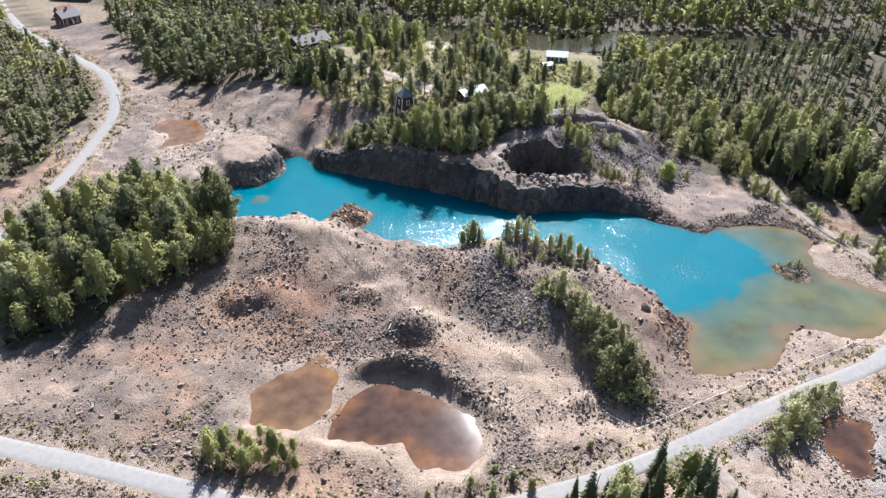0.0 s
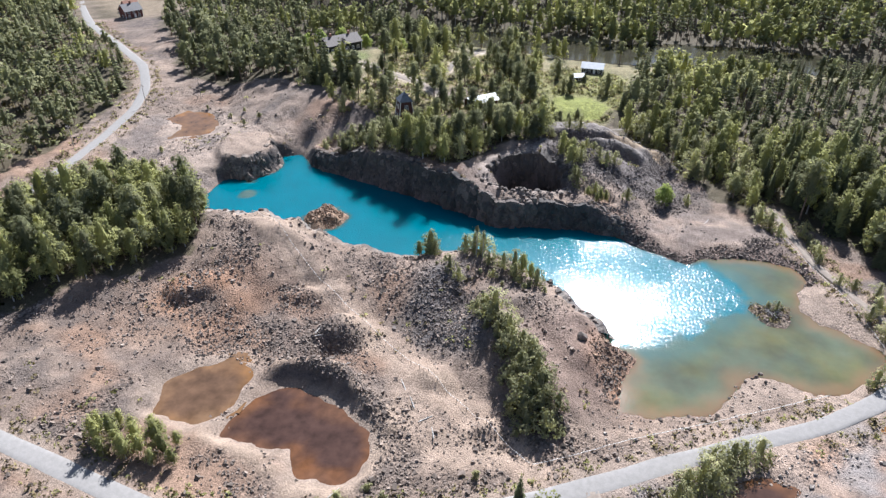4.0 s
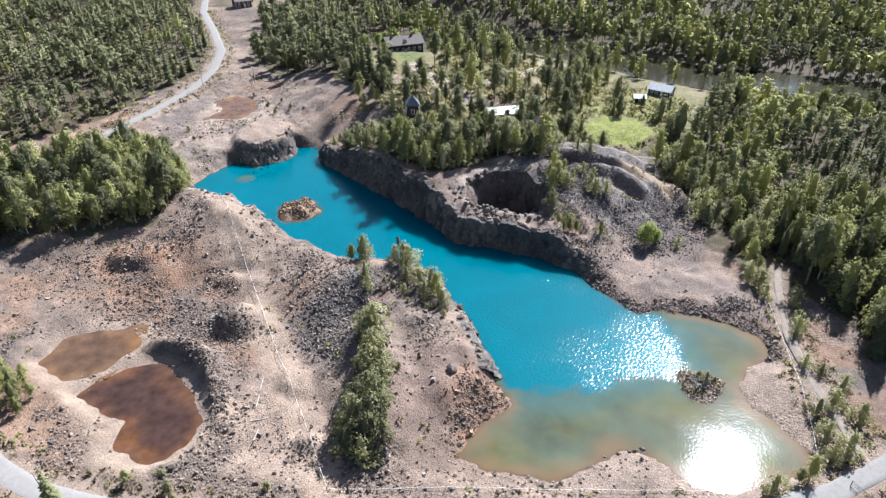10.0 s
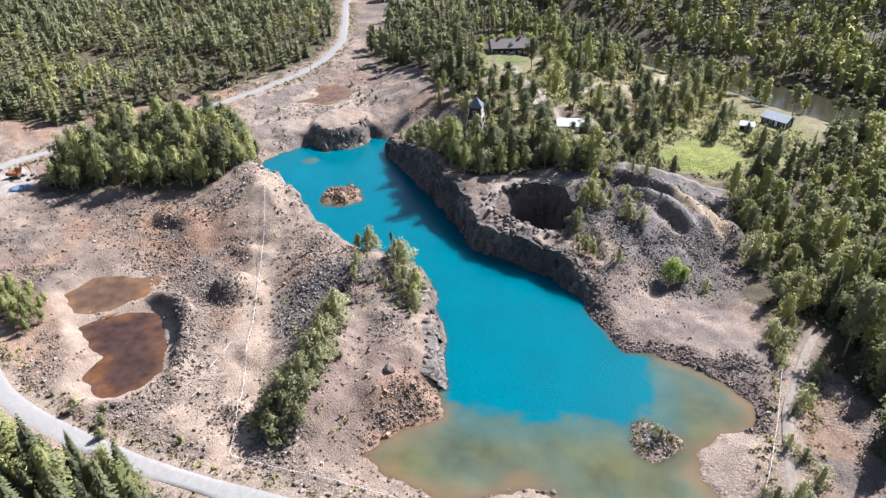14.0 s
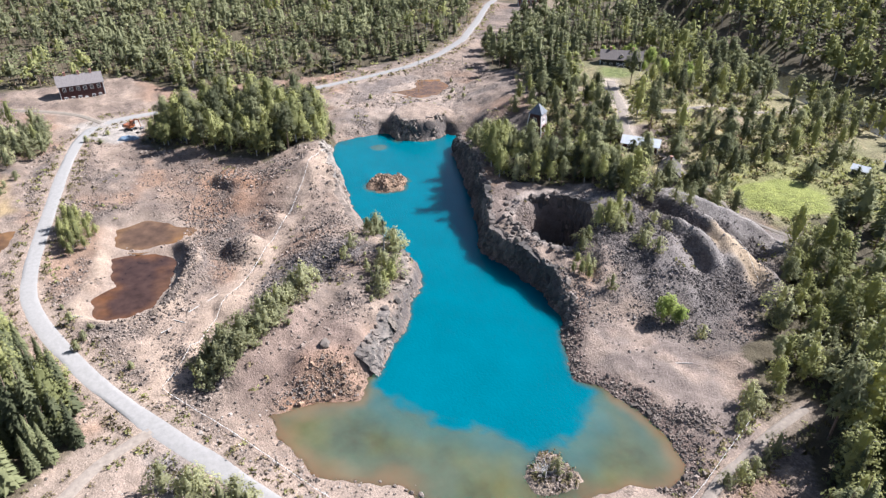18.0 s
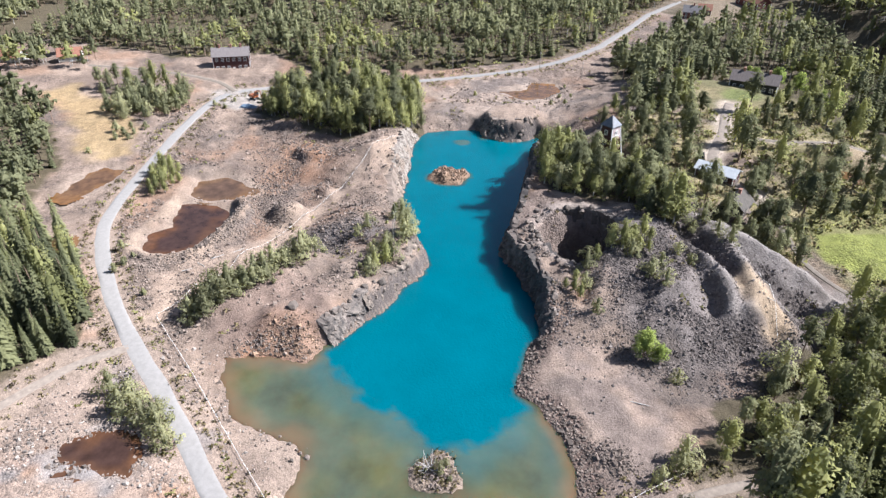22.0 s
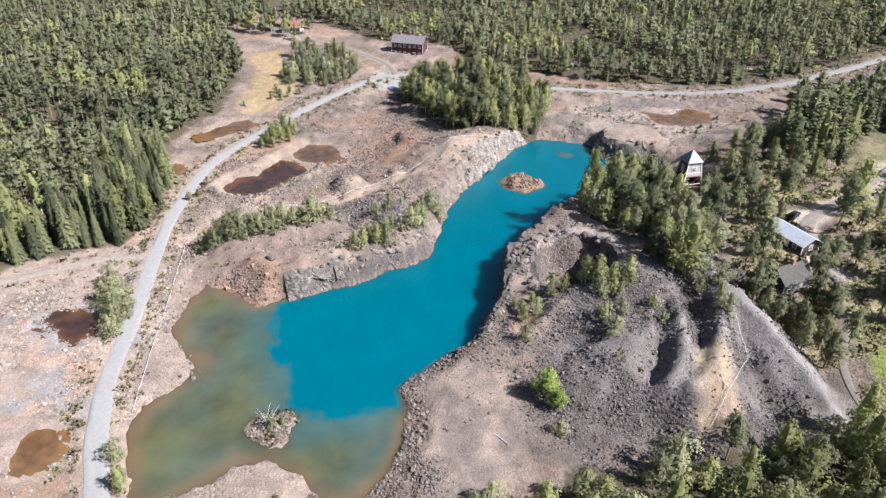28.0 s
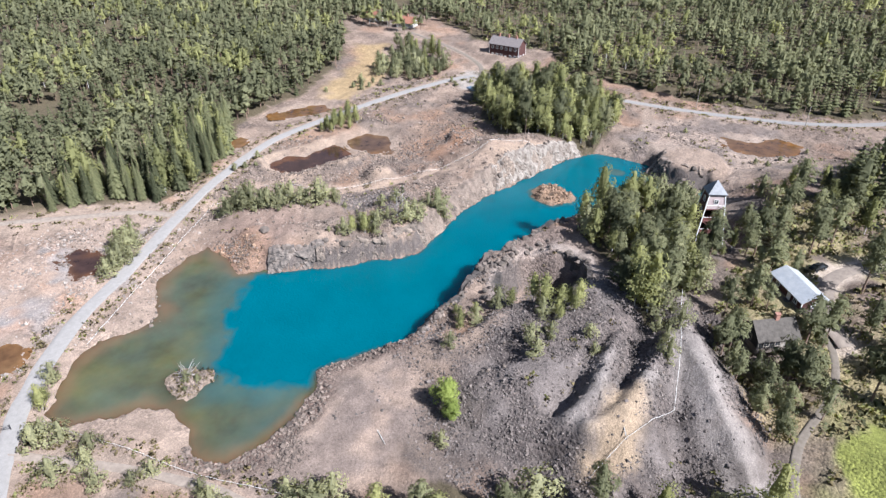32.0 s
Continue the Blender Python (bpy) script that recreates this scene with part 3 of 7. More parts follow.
# ---- mesh helpers ----
def quads(name, verts, faces, materials, slots=None, attrs=None, smooth_faces=False):
    """A mesh of three- or four-cornered faces from arrays."""
    me = bpy.data.meshes.new(name)
    verts, faces = np.asarray(verts, np.float32), np.asarray(faces, np.int32)
    me.vertices.add(len(verts))
    me.vertices.foreach_set("co", verts.ravel())
    me.loops.add(faces.size)
    me.loops.foreach_set("vertex_index", faces.ravel())
    me.polygons.add(len(faces))
    me.polygons.foreach_set("loop_start", np.arange(0, faces.size, faces.shape[1], dtype=np.int32))
    for m in materials:
        me.materials.append(m)
    if slots is not None:
        me.polygons.foreach_set("material_index", np.asarray(slots, np.int32))
    me.polygons.foreach_set("use_smooth", np.full(len(faces), smooth_faces))
    for key, val in (attrs or {}).items():
        if key == "outward":
            a = me.attributes.new(key, "FLOAT_VECTOR", "POINT")
            a.data.foreach_set("vector", np.asarray(val, np.float32).ravel())
        elif np.ndim(val) == 2:
            a = me.attributes.new(key, "FLOAT_COLOR", "POINT")
            a.data.foreach_set("color", np.hstack([val, np.ones((len(val), 1))]).astype(np.float32).ravel())
        else:
            a = me.attributes.new(key, "FLOAT", "POINT")
            a.data.foreach_set("value", np.asarray(val, np.float32))
    me.update(calc_edges=True)
    return me


def part(name, bm, material, parent, label=""):
    """Links a bmesh, or a ready mesh, as one mesh object under a thing or a part."""
    if isinstance(bm, bmesh.types.BMesh):
        me = bpy.data.meshes.new(name)
        bm.to_mesh(me)
        bm.free()
        me.materials.append(material)
    else:
        me = bm
    ob = new(name, me)
    ob.parent = parent
    return tagged(ob, label)


def thing(name, m, label, category, group=""):
    ob = new(name)
    ob.matrix_world = m
    return tagged(ob, label, category, group)


def box(bm, size, at, turn=0.0, bevel=0.0):
    """Adds a box, with rounded edges if asked."""
    r = bmesh.ops.create_cube(bm, size=1, matrix=Matrix.Translation(at) @ Matrix.Rotation(turn, 4, "Z") @ Matrix.Diagonal((*size, 1)))
    if bevel:
        ed = list({e for v in r["verts"] for e in v.link_edges})
        bmesh.ops.bevel(bm, geom=ed, offset=bevel, segments=1, affect="EDGES")
    return bm


def beam(bm, a, b, w, w2=None, sides=6):
    """Adds a round bar from a to b."""
    a, b = Vector(a), Vector(b)
    d = b - a
    m = Matrix.Translation((a + b) / 2) @ d.to_track_quat("Z", "Y").to_matrix().to_4x4()
    bmesh.ops.create_cone(bm, cap_ends=True, segments=sides, radius1=w, radius2=w if w2 is None else w2, depth=d.length, matrix=m)
    return bm


# ---- the ground ----
def spread(lo, hi, step, far, grow=1.055):
    """Coordinates evenly spaced between lo and hi and wider and wider out to far."""
    mid = list(np.arange(lo, hi, step))
    out, d, v = [], step, mid[-1]
    while v < far:
        d *= grow
        v += d
        out.append(v)
    back, d, v = [], step, lo
    while v > -far:
        d *= grow
        v -= d
        back.append(v)
    return np.array(back[::-1] + mid + out)


def lerp(a, b, f):
    return a + (np.asarray(b) - a) * np.asarray(f)[:, None]


FOREST_WEST = [(80, 38), (59, 51), (47, 60), (40, 67.5), (24, 65), (10, 58), (-6, 47), (-22, 38), (-34, 36), (-49, 40), (-66, 33), (-84, 28), (-116, 2), (-136, -12),
               (-150, -28), (-230, -34), (-330, -10), (-310, -110), (-200, -220), (-70, -245), (-10, -110), (52, 0), (80, 30)]
FOREST_NORTHWEST = [(-131, 118), (-130, 147), (-125, 170), (-126, 200), (-134, 230), (-150, 250), (-182, 280), (-206, 296), (-232, 325), (-280, 395), (-360, 330), (-370, 120), (-330, 0), (-200, -20), (-168, 40),
                    (-156, 58), (-154, 100)]
FOREST_NORTH = [(-121, 247), (-108, 244), (-88, 240), (-72, 236), (-58, 232), (-44, 228), (-40, 232), (-50, 246), (-60, 254), (-80, 262), (-86, 282), (-70, 296), (-40, 300), (-30, 335), (-40, 352), (-100, 360), (-160, 373), (-178, 345),
                (-180, 332), (-164, 304), (-142, 280), (-130, 258)]
FOREST_FAR = [(-250, 390), (-178, 395), (-90, 386), (0, 374), (60, 362), (130, 366), (200, 354), (300, 345), (330, 420), (250, 490), (0, 520), (-220, 500), (-300, 440)]
FOREST_EAST = [(90, 178), (84, 185), (78, 193), (73, 204), (66, 215), (61, 226), (51, 240), (50, 252), (62, 272), (60, 296), (66, 306), (80, 316), (120, 322), (200, 312), (290, 312),
               (240, 240), (160, 165), (128, 160), (112, 170), (101, 178), (91.5, 176)]
GROVE = [(-88, 96), (-71, 108), (-54, 129), (-57, 143), (-68, 156), (-92, 158), (-105, 142), (-99, 112)]
CLIFFWOOD = [(-38, 193), (-30, 188.5), (-14, 183), (1, 178.5), (7, 183), (9, 191), (14, 197), (25, 199), (27, 206), (14, 211), (-4, 214), (-9, 203), (-26, 204)]
VILLAGE = [(-46, 222), (-28, 214), (-8, 216), (22, 216), (38, 234), (26, 246), (14, 262), (24, 296), (10, 338), (-28, 336), (-34, 300), (-50, 292), (-42, 264)]
FIELD = [(25, 246), (34, 241), (46, 246), (50, 258), (40, 268), (28, 265)]
MEADOW = [(12, 250), (26, 242), (46, 242), (56, 262), (57, 296), (40, 312), (24, 300), (16, 275)]
DRY_MEADOW = [(-50, 48), (-70, 38), (-96, 30), (-118, 12), (-124, 22), (-108, 40), (-84, 50), (-74, 57), (-54, 60)]
WOODS = [FOREST_WEST, FOREST_NORTHWEST, FOREST_NORTH, FOREST_FAR, FOREST_EAST, GROVE, CLIFFWOOD]


def paint(x, y, z, steep):
    """Base colour of the ground and how stony it is."""
    big, mid, small = fbm(x, y, 22, 3, 61), fbm(x, y, 7, 3, 62), fbm(x, y, 2.6, 3, 64)
    col = lerp(np.tile((0.172, 0.133, 0.107), (len(x), 1)), (0.290, 0.226, 0.178), smooth(-0.5, 0.6, mid + 0.3 * small))
    col = lerp(col, (0.108, 0.092, 0.083), 0.8 * smooth(0.05, 0.7, big + 0.45 * small))
    col = lerp(col, (0.255, 0.162, 0.108), 0.7 * smooth(0.1, 0.6, fbm(x, y, 16, 3, 65)))
    stony = 0.20 + 0.72 * smooth(-0.15, 0.45, fbm(x, y, 11, 3, 63) + 0.3 * small)
    col = lerp(col, (0.130, 0.106, 0.092), 0.55 * stony)
    slate = smooth(9, 3, line_dist(x, y, [(14, 112), (9, 122), (8, 130)])[0] + 2.5 * mid)
    col = lerp(col, (0.088, 0.085, 0.088), 0.88 * slate)
    stony = np.maximum(stony, 0.9 * slate)
    rust = np.exp(-(((x + 42) / 24) ** 2 + ((y - 112) / 13) ** 2)) + 1.2 * np.exp(-(((x - 47) / 7) ** 2 + ((y - 108) / 7) ** 2))
    col = lerp(col, (0.244, 0.137, 0.0814), np.clip(rust * (0.55 + 0.6 * mid), 0, 0.85))
    sandy = np.zeros(len(x))
    for pts, w in ((ROAD, 5.5), (ROAD_EAST, 4), (ROAD_SPOIL, 9), (TRACK_SHORE, 3), (TRACK_FOOT, 2.5), (ROAD_HOUSE, 3)):
        d = line_dist(x, y, pts)[0] + 0.8 * mid
        sandy = np.maximum(sandy, smooth(w, w * 0.35, d))
    for poly, _ in PONDS:
        sandy = np.maximum(sandy, 0.95 * smooth(5.0, 1.2, signed(x, y, poly) + 1.6 * mid))
    col = lerp(col, (0.264, 0.212, 0.170), sandy * 0.8)
    stony = stony * (1 - 0.8 * sandy)
    for pts in (TRACK_BLUFF, TRACK_LOW):
        d = line_dist(x, y, pts)[0]
        worn = smooth(4.6, 2.6, d + 0.5 * mid) * (1.0 if pts is TRACK_BLUFF else 0.7)
        col = lerp(col, (0.318, 0.246, 0.190), 0.88 * worn)
        stony = stony * (1 - 0.85 * worn)
        col = lerp(col, (0.260, 0.210, 0.170), 0.4 * worn * smooth(0.9, 0.3, np.abs(d - 1.2)))
    # pale bare crests, their colour lightened further where the sun catches them
    for crest, w in [(c, 2.6) for c, half, fall in RIDGES if half in (0.7, 0.8)] + [([(-7, 112), (-2, 108)], 4.5), ([(10, 101), (15, 100)], 3.5), ([(-42, 144), (-33, 140), (-22, 140)], 3.5)]:
        bare = smooth(w, 0.6, line_dist(x, y, crest)[0] + 0.9 * mid)
        col = lerp(col, (0.300, 0.235, 0.180), 0.75 * bare)
        stony = stony * (1 - 0.8 * bare)
    pink = smooth(1.2, 0.6, np.hypot((x - 82) / 34, (y - 82) / 22) + 0.3 * mid)
    col = lerp(col, (0.290, 0.230, 0.188), 0.75 * pink)
    col = lerp(col, (0.215, 0.208, 0.206), 0.8 * pink * smooth(0.05, 0.45, fbm(x, y, 9, 3, 66)))
    col = lerp(col, (0.30, 0.19, 0.125), 0.6 * pink * smooth(0.2, 0.6, fbm(x, y, 12, 3, 67)))
    spoil = smooth(1.2, 0.75, np.hypot((x - 42) / 27, (y - 203) / 24) + 0.22 * mid)
    knoll = smooth(1.1, 0.6, np.hypot((x - 37) / 12, (y - 109) / 15) + 0.15 * mid)
    col = lerp(col, (0.200, 0.148, 0.122), 0.75 * knoll)
    stony = stony * (1 - 0.75 * knoll)
    col = lerp(col, lerp(np.tile((0.105, 0.092, 0.087), (len(x), 1)), (0.185, 0.160, 0.148), smooth(-0.3, 0.6, mid + 0.5 * small)), spoil)
    coarse = smooth(-0.38, 0.02, fbm(x, y, 9, 3, 70) + 0.25 * small)
    col = lerp(col, lerp(np.tile((0.190, 0.168, 0.156), (len(x), 1)), (0.092, 0.080, 0.076), coarse), 0.6 * spoil)
    stony = lerp(stony[:, None], np.array([1.0]), spoil)[:, 0] * (1 - spoil * 0.85 * (1 - coarse))
    for crest, w in ((RIDGES[3][0][2:], 8.0), (RIDGES[4][0][1:5], 3.6), (RIDGES[5][0][1:5], 3.8), ([(4, 207), (20, 210), (34, 215)], 2.5)):
        d = line_dist(x, y, crest)[0]
        pale = smooth(w, 0.5, d + 0.8 * mid)
        col = lerp(col, (0.28, 0.256, 0.236), (0.8 if w > 5 else 0.65) * pale)
        stony = stony * (1 - (0.95 if w > 5 else 0.75) * pale)
    ochre = smooth(8.0, 4, np.hypot((x - 56.5) * 0.8, (y - 211) * 1.45) + 2 * mid)
    stony = stony * (1 - 0.9 * ochre)
    col = lerp(col, (0.36, 0.278, 0.185), 0.8 * ochre)
    bench = smooth(1.15, 0.85, np.hypot((x - 77) / 21, (y - 168) / 12.5) + 0.15 * mid)
    col = lerp(col, lerp(np.tile((0.285, 0.222, 0.178), (len(x), 1)), (0.185, 0.150, 0.130), smooth(0.05, 0.45, fbm(x, y, 10, 3, 68))), 0.9 * bench)
    stony = stony * (1 - 0.92 * bench)
    edge = lake_edge(x, y)
    shore = smooth(9, 1.0, edge) * smooth(60, 75, x)
    col = lerp(col, (0.285, 0.228, 0.184), 0.8 * shore)
    band = smooth(6.0, 2.5, edge + 2.2 * mid) * smooth(44, 52, x) * smooth(148, 153, y)
    col = lerp(col, (0.118, 0.086, 0.074), 0.85 * band)
    stony = np.maximum(stony, 0.9 * band)
    north_floor = smooth(1.1, 0.7, np.hypot((x + 82) / 36, (y - 192) / 30) + 0.25 * mid)
    col = lerp(col, lerp(np.tile((0.30, 0.246, 0.204), (len(x), 1)), (0.170, 0.146, 0.132), smooth(0.05, 0.5, fbm(x, y, 9, 3, 69))), 0.75 * north_floor)
    hump = smooth(1.1, 0.7, np.hypot((x + 62) / 15, (y - 190) / 14) + 0.15 * mid)
    col = lerp(col, (0.265, 0.206, 0.162), 0.8 * hump)
    stony = stony * (1 - 0.6 * hump)
    rock = smooth(0.75, 1.5, steep)
    col = lerp(col, (0.111, 0.0962, 0.0888), rock)
    scree = smooth(9.5, 4.5, np.hypot(x - 47.5, y - 111.5) + 1.5 * mid)
    col = lerp(col, (0.245, 0.158, 0.112), 0.75 * scree)
    pale_wall = smooth(9, 2, line_dist(x, y, CLIFF_PALE)[0]) * smooth(0.35, 0.9, steep)
    col = lerp(col, (0.30, 0.248, 0.20), 0.6 * pale_wall)
    ledge = smooth(1.2, 0.8, np.hypot((x - 12) / 7, (y - 177) / 9) + 0.15 * mid)
    col = lerp(col, (0.20, 0.160, 0.138), 0.7 * ledge)
    q = np.hypot((x - DEEP_PIT[0]) / DEEP_PIT[2], (y - DEEP_PIT[1]) / DEEP_PIT[3])
    col = lerp(col, (0.30, 0.26, 0.23), 0.8 * smooth(1.0, 1.05, q) * smooth(1.4, 1.15, q) * smooth(1.2, 0.4, steep) * (x < 36))
    for cx, cy, cr in ((-30.5, 159, 8), (84, 137, 6)):
        col = lerp(col, ((0.25, 0.170, 0.112) if cx < 0 else (0.19, 0.155, 0.12)), 0.85 * smooth(cr, cr * 0.6, np.hypot(x - cx, y - cy)))
    wood = np.zeros(len(x), bool)
    for poly in WOODS:
        wood |= within(x + 3 * mid, y + 3 * big, poly)
    far = (np.hypot(x - 0, y - 150) > 260) | (x + 0.6 * (150 - y) + 8 * big > 178)
    wood = (wood | far).astype(float)
    col = lerp(col, (0.078, 0.066, 0.040), 0.94 * wood * (1 - sandy * 0.7))
    stony = stony * (1 - 0.8 * wood)
    yard = smooth(2.0, -1.5, signed(x, y, [(-115, 76), (-114, 97), (-103, 99), (-93, 95), (-91, 88), (-101, 80)]) + mid)
    col = lerp(col, (0.285, 0.262, 0.236), 0.9 * yard)
    stony = stony * (1 - 0.9 * yard)
    grassy = smooth(238, 256, y + 6 * big) * smooth(-95, -80, x) + smooth(52, 60, x) * smooth(222, 236, y)
    col = lerp(col, lerp(np.tile((0.150, 0.145, 0.070), (len(x), 1)), (0.215, 0.190, 0.100), smooth(-0.5, 0.5, mid)), 0.9 * np.clip(grassy, 0, 1) * (1 - wood))
    village = smooth(3, -6, signed(x, y, VILLAGE))
    col = lerp(col, (0.27, 0.235, 0.125), 0.85 * village * smooth(-0.6, 0.3, mid + big))
    col = lerp(col, (0.20, 0.20, 0.078), 0.9 * smooth(3, -3, signed(x, y, MEADOW) + 4 * mid))
    col = lerp(col, (0.205, 0.228, 0.060), smooth(0.6, -0.6, signed(x, y, FIELD) + 0.8 * mid))
    col = lerp(col, (0.296, 0.222, 0.118), 0.8 * smooth(3, -3, signed(x, y, DRY_MEADOW) + 4 * mid))
    col = lerp(col, (0.222, 0.178, 0.126), 0.8 * smooth(6, 0, signed(x, y, [(-240, 372), (-170, 350), (-190, 320), (-225, 345)])))
    col = lerp(col, (0.40, 0.35, 0.29), 0.85 * smooth(10, 6, np.hypot(x + 12, (y - 330) * 1.6) + 2 * mid))
    col = lerp(col, (0.13, 0.16, 0.05), 0.85 * smooth(9, 5, np.hypot(x + 57, y - 271) + 1.5 * mid))
    col = lerp(col, (0.24, 0.185, 0.125), 0.8 * smooth(10, 5, np.hypot(x + 9, y - 287) + 2 * mid))
    for pts, w in ((PATH_YARD, 4.5), (PATH_GARDEN, 2.2)):
        col = lerp(col, (0.414, 0.355, 0.296), 0.9 * smooth(w, w * 0.4, line_dist(x, y, pts)[0] + mid))
    return col * [1.105, 1.09, 1.095], stony


gx, gy = spread(-122, 118, 0.9, 2600, 1.065), spread(58, 238, 0.9, 2600, 1.065)
GX, GY = np.meshgrid(gx, gy)
GZ = ground(GX.ravel(), GY.ravel()).reshape(GX.shape)
sy, sx = np.gradient(GZ, gy, gx)
tint, stony = paint(GX.ravel(), GY.ravel(), GZ.ravel(), np.hypot(sx, sy).ravel())
nx, ny = len(gx), len(gy)
ii = (np.arange(ny - 1)[:, None] * nx + np.arange(nx - 1)[None, :]).ravel()
rugged = np.clip(np.hypot(sx, sy).ravel() - 0.9, 0, 2.0) * (GX.ravel() > -90)
wob = np.stack([fbm(GX.ravel() + GZ.ravel() * 1.7, GY.ravel() - GZ.ravel(), 2.6, 3, 71), fbm(GX.ravel() - GZ.ravel() * 1.3, GY.ravel() + GZ.ravel(), 2.6, 3, 72)], 1) * 0.55 * rugged[:, None]
verts = np.stack([GX.ravel() + wob[:, 0], GY.ravel() + wob[:, 1], GZ.ravel()], 1)
terrain = new("ground", quads("ground", verts, np.stack([ii, ii + 1, ii + nx + 1, ii + nx], 1), [M_GROUND], attrs={"tint": tint, "stony": stony}, smooth_faces=True))
tagged(terrain, "bare brown and grey rubble quarry ground with rusty patches", "ground", kind="structure")


def at_ground(x, y):
    """Height of the ground sheet, between its corners."""
    x, y = np.asarray(x, float), np.asarray(y, float)
    i, j = np.clip(np.searchsorted(gx, x) - 1, 0, nx - 2), np.clip(np.searchsorted(gy, y) - 1, 0, ny - 2)
    u, v = (x - gx[i]) / (gx[i + 1] - gx[i]), (y - gy[j]) / (gy[j + 1] - gy[j])
    return (GZ[j, i] * (1 - u) + GZ[j, i + 1] * u) * (1 - v) + (GZ[j + 1, i] * (1 - u) + GZ[j + 1, i + 1] * u) * v


# ---- water ----
def water_sheet(name, poly, level, material, step, label, margin=1.6):
    xs = np.arange(min(p[0] for p in poly) - 3, max(p[0] for p in poly) + 3 + step, step)
    ys = np.arange(min(p[1] for p in poly) - 3, max(p[1] for p in poly) + 3 + step, step)
    X, Y = np.meshgrid(xs, ys)
    x, y = X.ravel(), Y.ravel()
    sd = signed(x, y, poly)
    if poly is LAKE:
        z = ground(x, y)
        edge = signed(x, y, SHALLOW) + 1.6 * fbm(x, y, 6, 3, 81)
        fine = lake_edge(x, y)
        deep = smooth(-2.6, 1.6, edge + 0.9 * fbm(x, y, 2.2, 2, 86)) * np.where(edge > 4, smooth(0.4, -0.9, fine), smooth(0.3, -2.0, sd))
        for cx, cy in (ISLET, (-58.5, 168.5)):
            deep = np.where(np.hypot(x - cx, y - cy) < 9, deep * smooth(-0.12, -1.0, z), deep)
        rim = smooth(-4.5, -0.3, fine + 1.5 * fbm(x, y, 5, 2, 85)) * smooth(1.0, -5.0, edge)
        milky = 0.38 * smooth(-10, -1.5, edge) * smooth(0.3, -3.0, sd)
        deep = np.maximum(deep, milky)
        wind = smooth(-4, 2, edge + 1.5 * fbm(x, y, 5, 2, 84)) * (0.7 + 0.3 * smooth(-0.3, 0.4, fbm(x, y, 15, 3, 83)))
    else:
        deep = smooth(0.8, -3.5, sd + 2.6 * fbm(x, y, 4, 3, 82))
        wind = rim = np.zeros(len(x))
    n = len(xs)
    q = (np.arange(len(ys) - 1)[:, None] * n + np.arange(n - 1)[None, :]).ravel()
    f = np.stack([q, q + 1, q + n + 1, q + n], 1)
    f = f[(sd[f] < margin).any(1)]
    used = np.unique(f)
    back = np.zeros(len(x), int)
    back[used] = np.arange(len(used))
    ob = new(name, quads(name, np.stack([x, y, np.full(len(x), level)], 1)[used], back[f], [material], attrs={"deep": deep[used], "wind": wind[used], "rim": rim[used]}, smooth_faces=True))
    return tagged(ob, label, "water", kind="structure")


water_sheet("water", LAKE, 0.0, M_LAKE, 0.8, "turquoise quarry lake with a murky brown shallow end", 3.0)
for poly, level in PONDS:
    red = poly in (POND_RED, POND_SPOIL, POND_UPPER)
    water_sheet("water", poly, level, M_POND_MUD if poly is POND_UPPER else M_POND_RED if red else M_POND_ORANGE, 0.8,
                "still rust-brown pond in the rubble" if red else "shallow ochre puddle of iron-stained water")
bank = [(p[0], p[1] + 15) for p in RIVER] + [(p[0], p[1] - 15) for p in RIVER[::-1]]
water_sheet("water", bank, -0.3, M_RIVER, 3.0, "dark calm river behind the trees")


# ---- roads ----
def ribbon(name, pts, wide, material, label, lift=0.07, kind="structure"):
    """A road surface with a slight camber and uneven edges, laid along levelled points."""
    a = np.array(pts)
    t = np.gradient(a[:, :2], axis=0)
    t /= np.linalg.norm(t, axis=1)[:, None]
    side = np.stack([-t[:, 1], t[:, 0]], 1)
    run = np.arange(len(a)) * 2.0
    rows = []
    for k, f in enumerate((-0.5, -0.42, -0.2, 0, 0.2, 0.42, 0.5)):
        w = wide * f + (0.35 * fbm(run, run * 0 + k, 7, 3, 90) if abs(f) == 0.5 else 0)
        xy = a[:, :2] + side * np.asarray(w * np.ones(len(a)))[:, None]
        z = a[:, 2] + lift + 0.05 * (1 - abs(f) * 2) - (0.16 if abs(f) == 0.5 else 0) - (0.03 if abs(f) == 0.2 else 0)
        rows.append(np.column_stack([xy, z]))
    v = np.stack(rows, 1)
    n, m = v.shape[:2]
    q = (np.arange(n - 1)[:, None] * m + np.arange(m - 1)[None, :]).ravel()
    ob = new(name, quads(name, v.reshape(-1, 3), np.stack([q, q + 1, q + m + 1, q + m], 1), [material], smooth_faces=True))
    return tagged(ob, label, "road", kind=kind)


ROAD_LABELS = ["pale gravel road winding round the quarry", "narrow sandy track between young trees", "worn dirt track across spoil ground", "narrow dirt drive to the red house",
               "sandy yard and drive between the cottages", "sandy garden path", "narrow dirt path beside the green field"]
for (pts, wide), label, m in zip(LEVELS, ROAD_LABELS, (M_GRAVEL, M_DIRT, M_DIRT, M_PATH, M_DIRT, M_PATH, M_PATH)):
    ribbon("road", pts, wide, m, label)


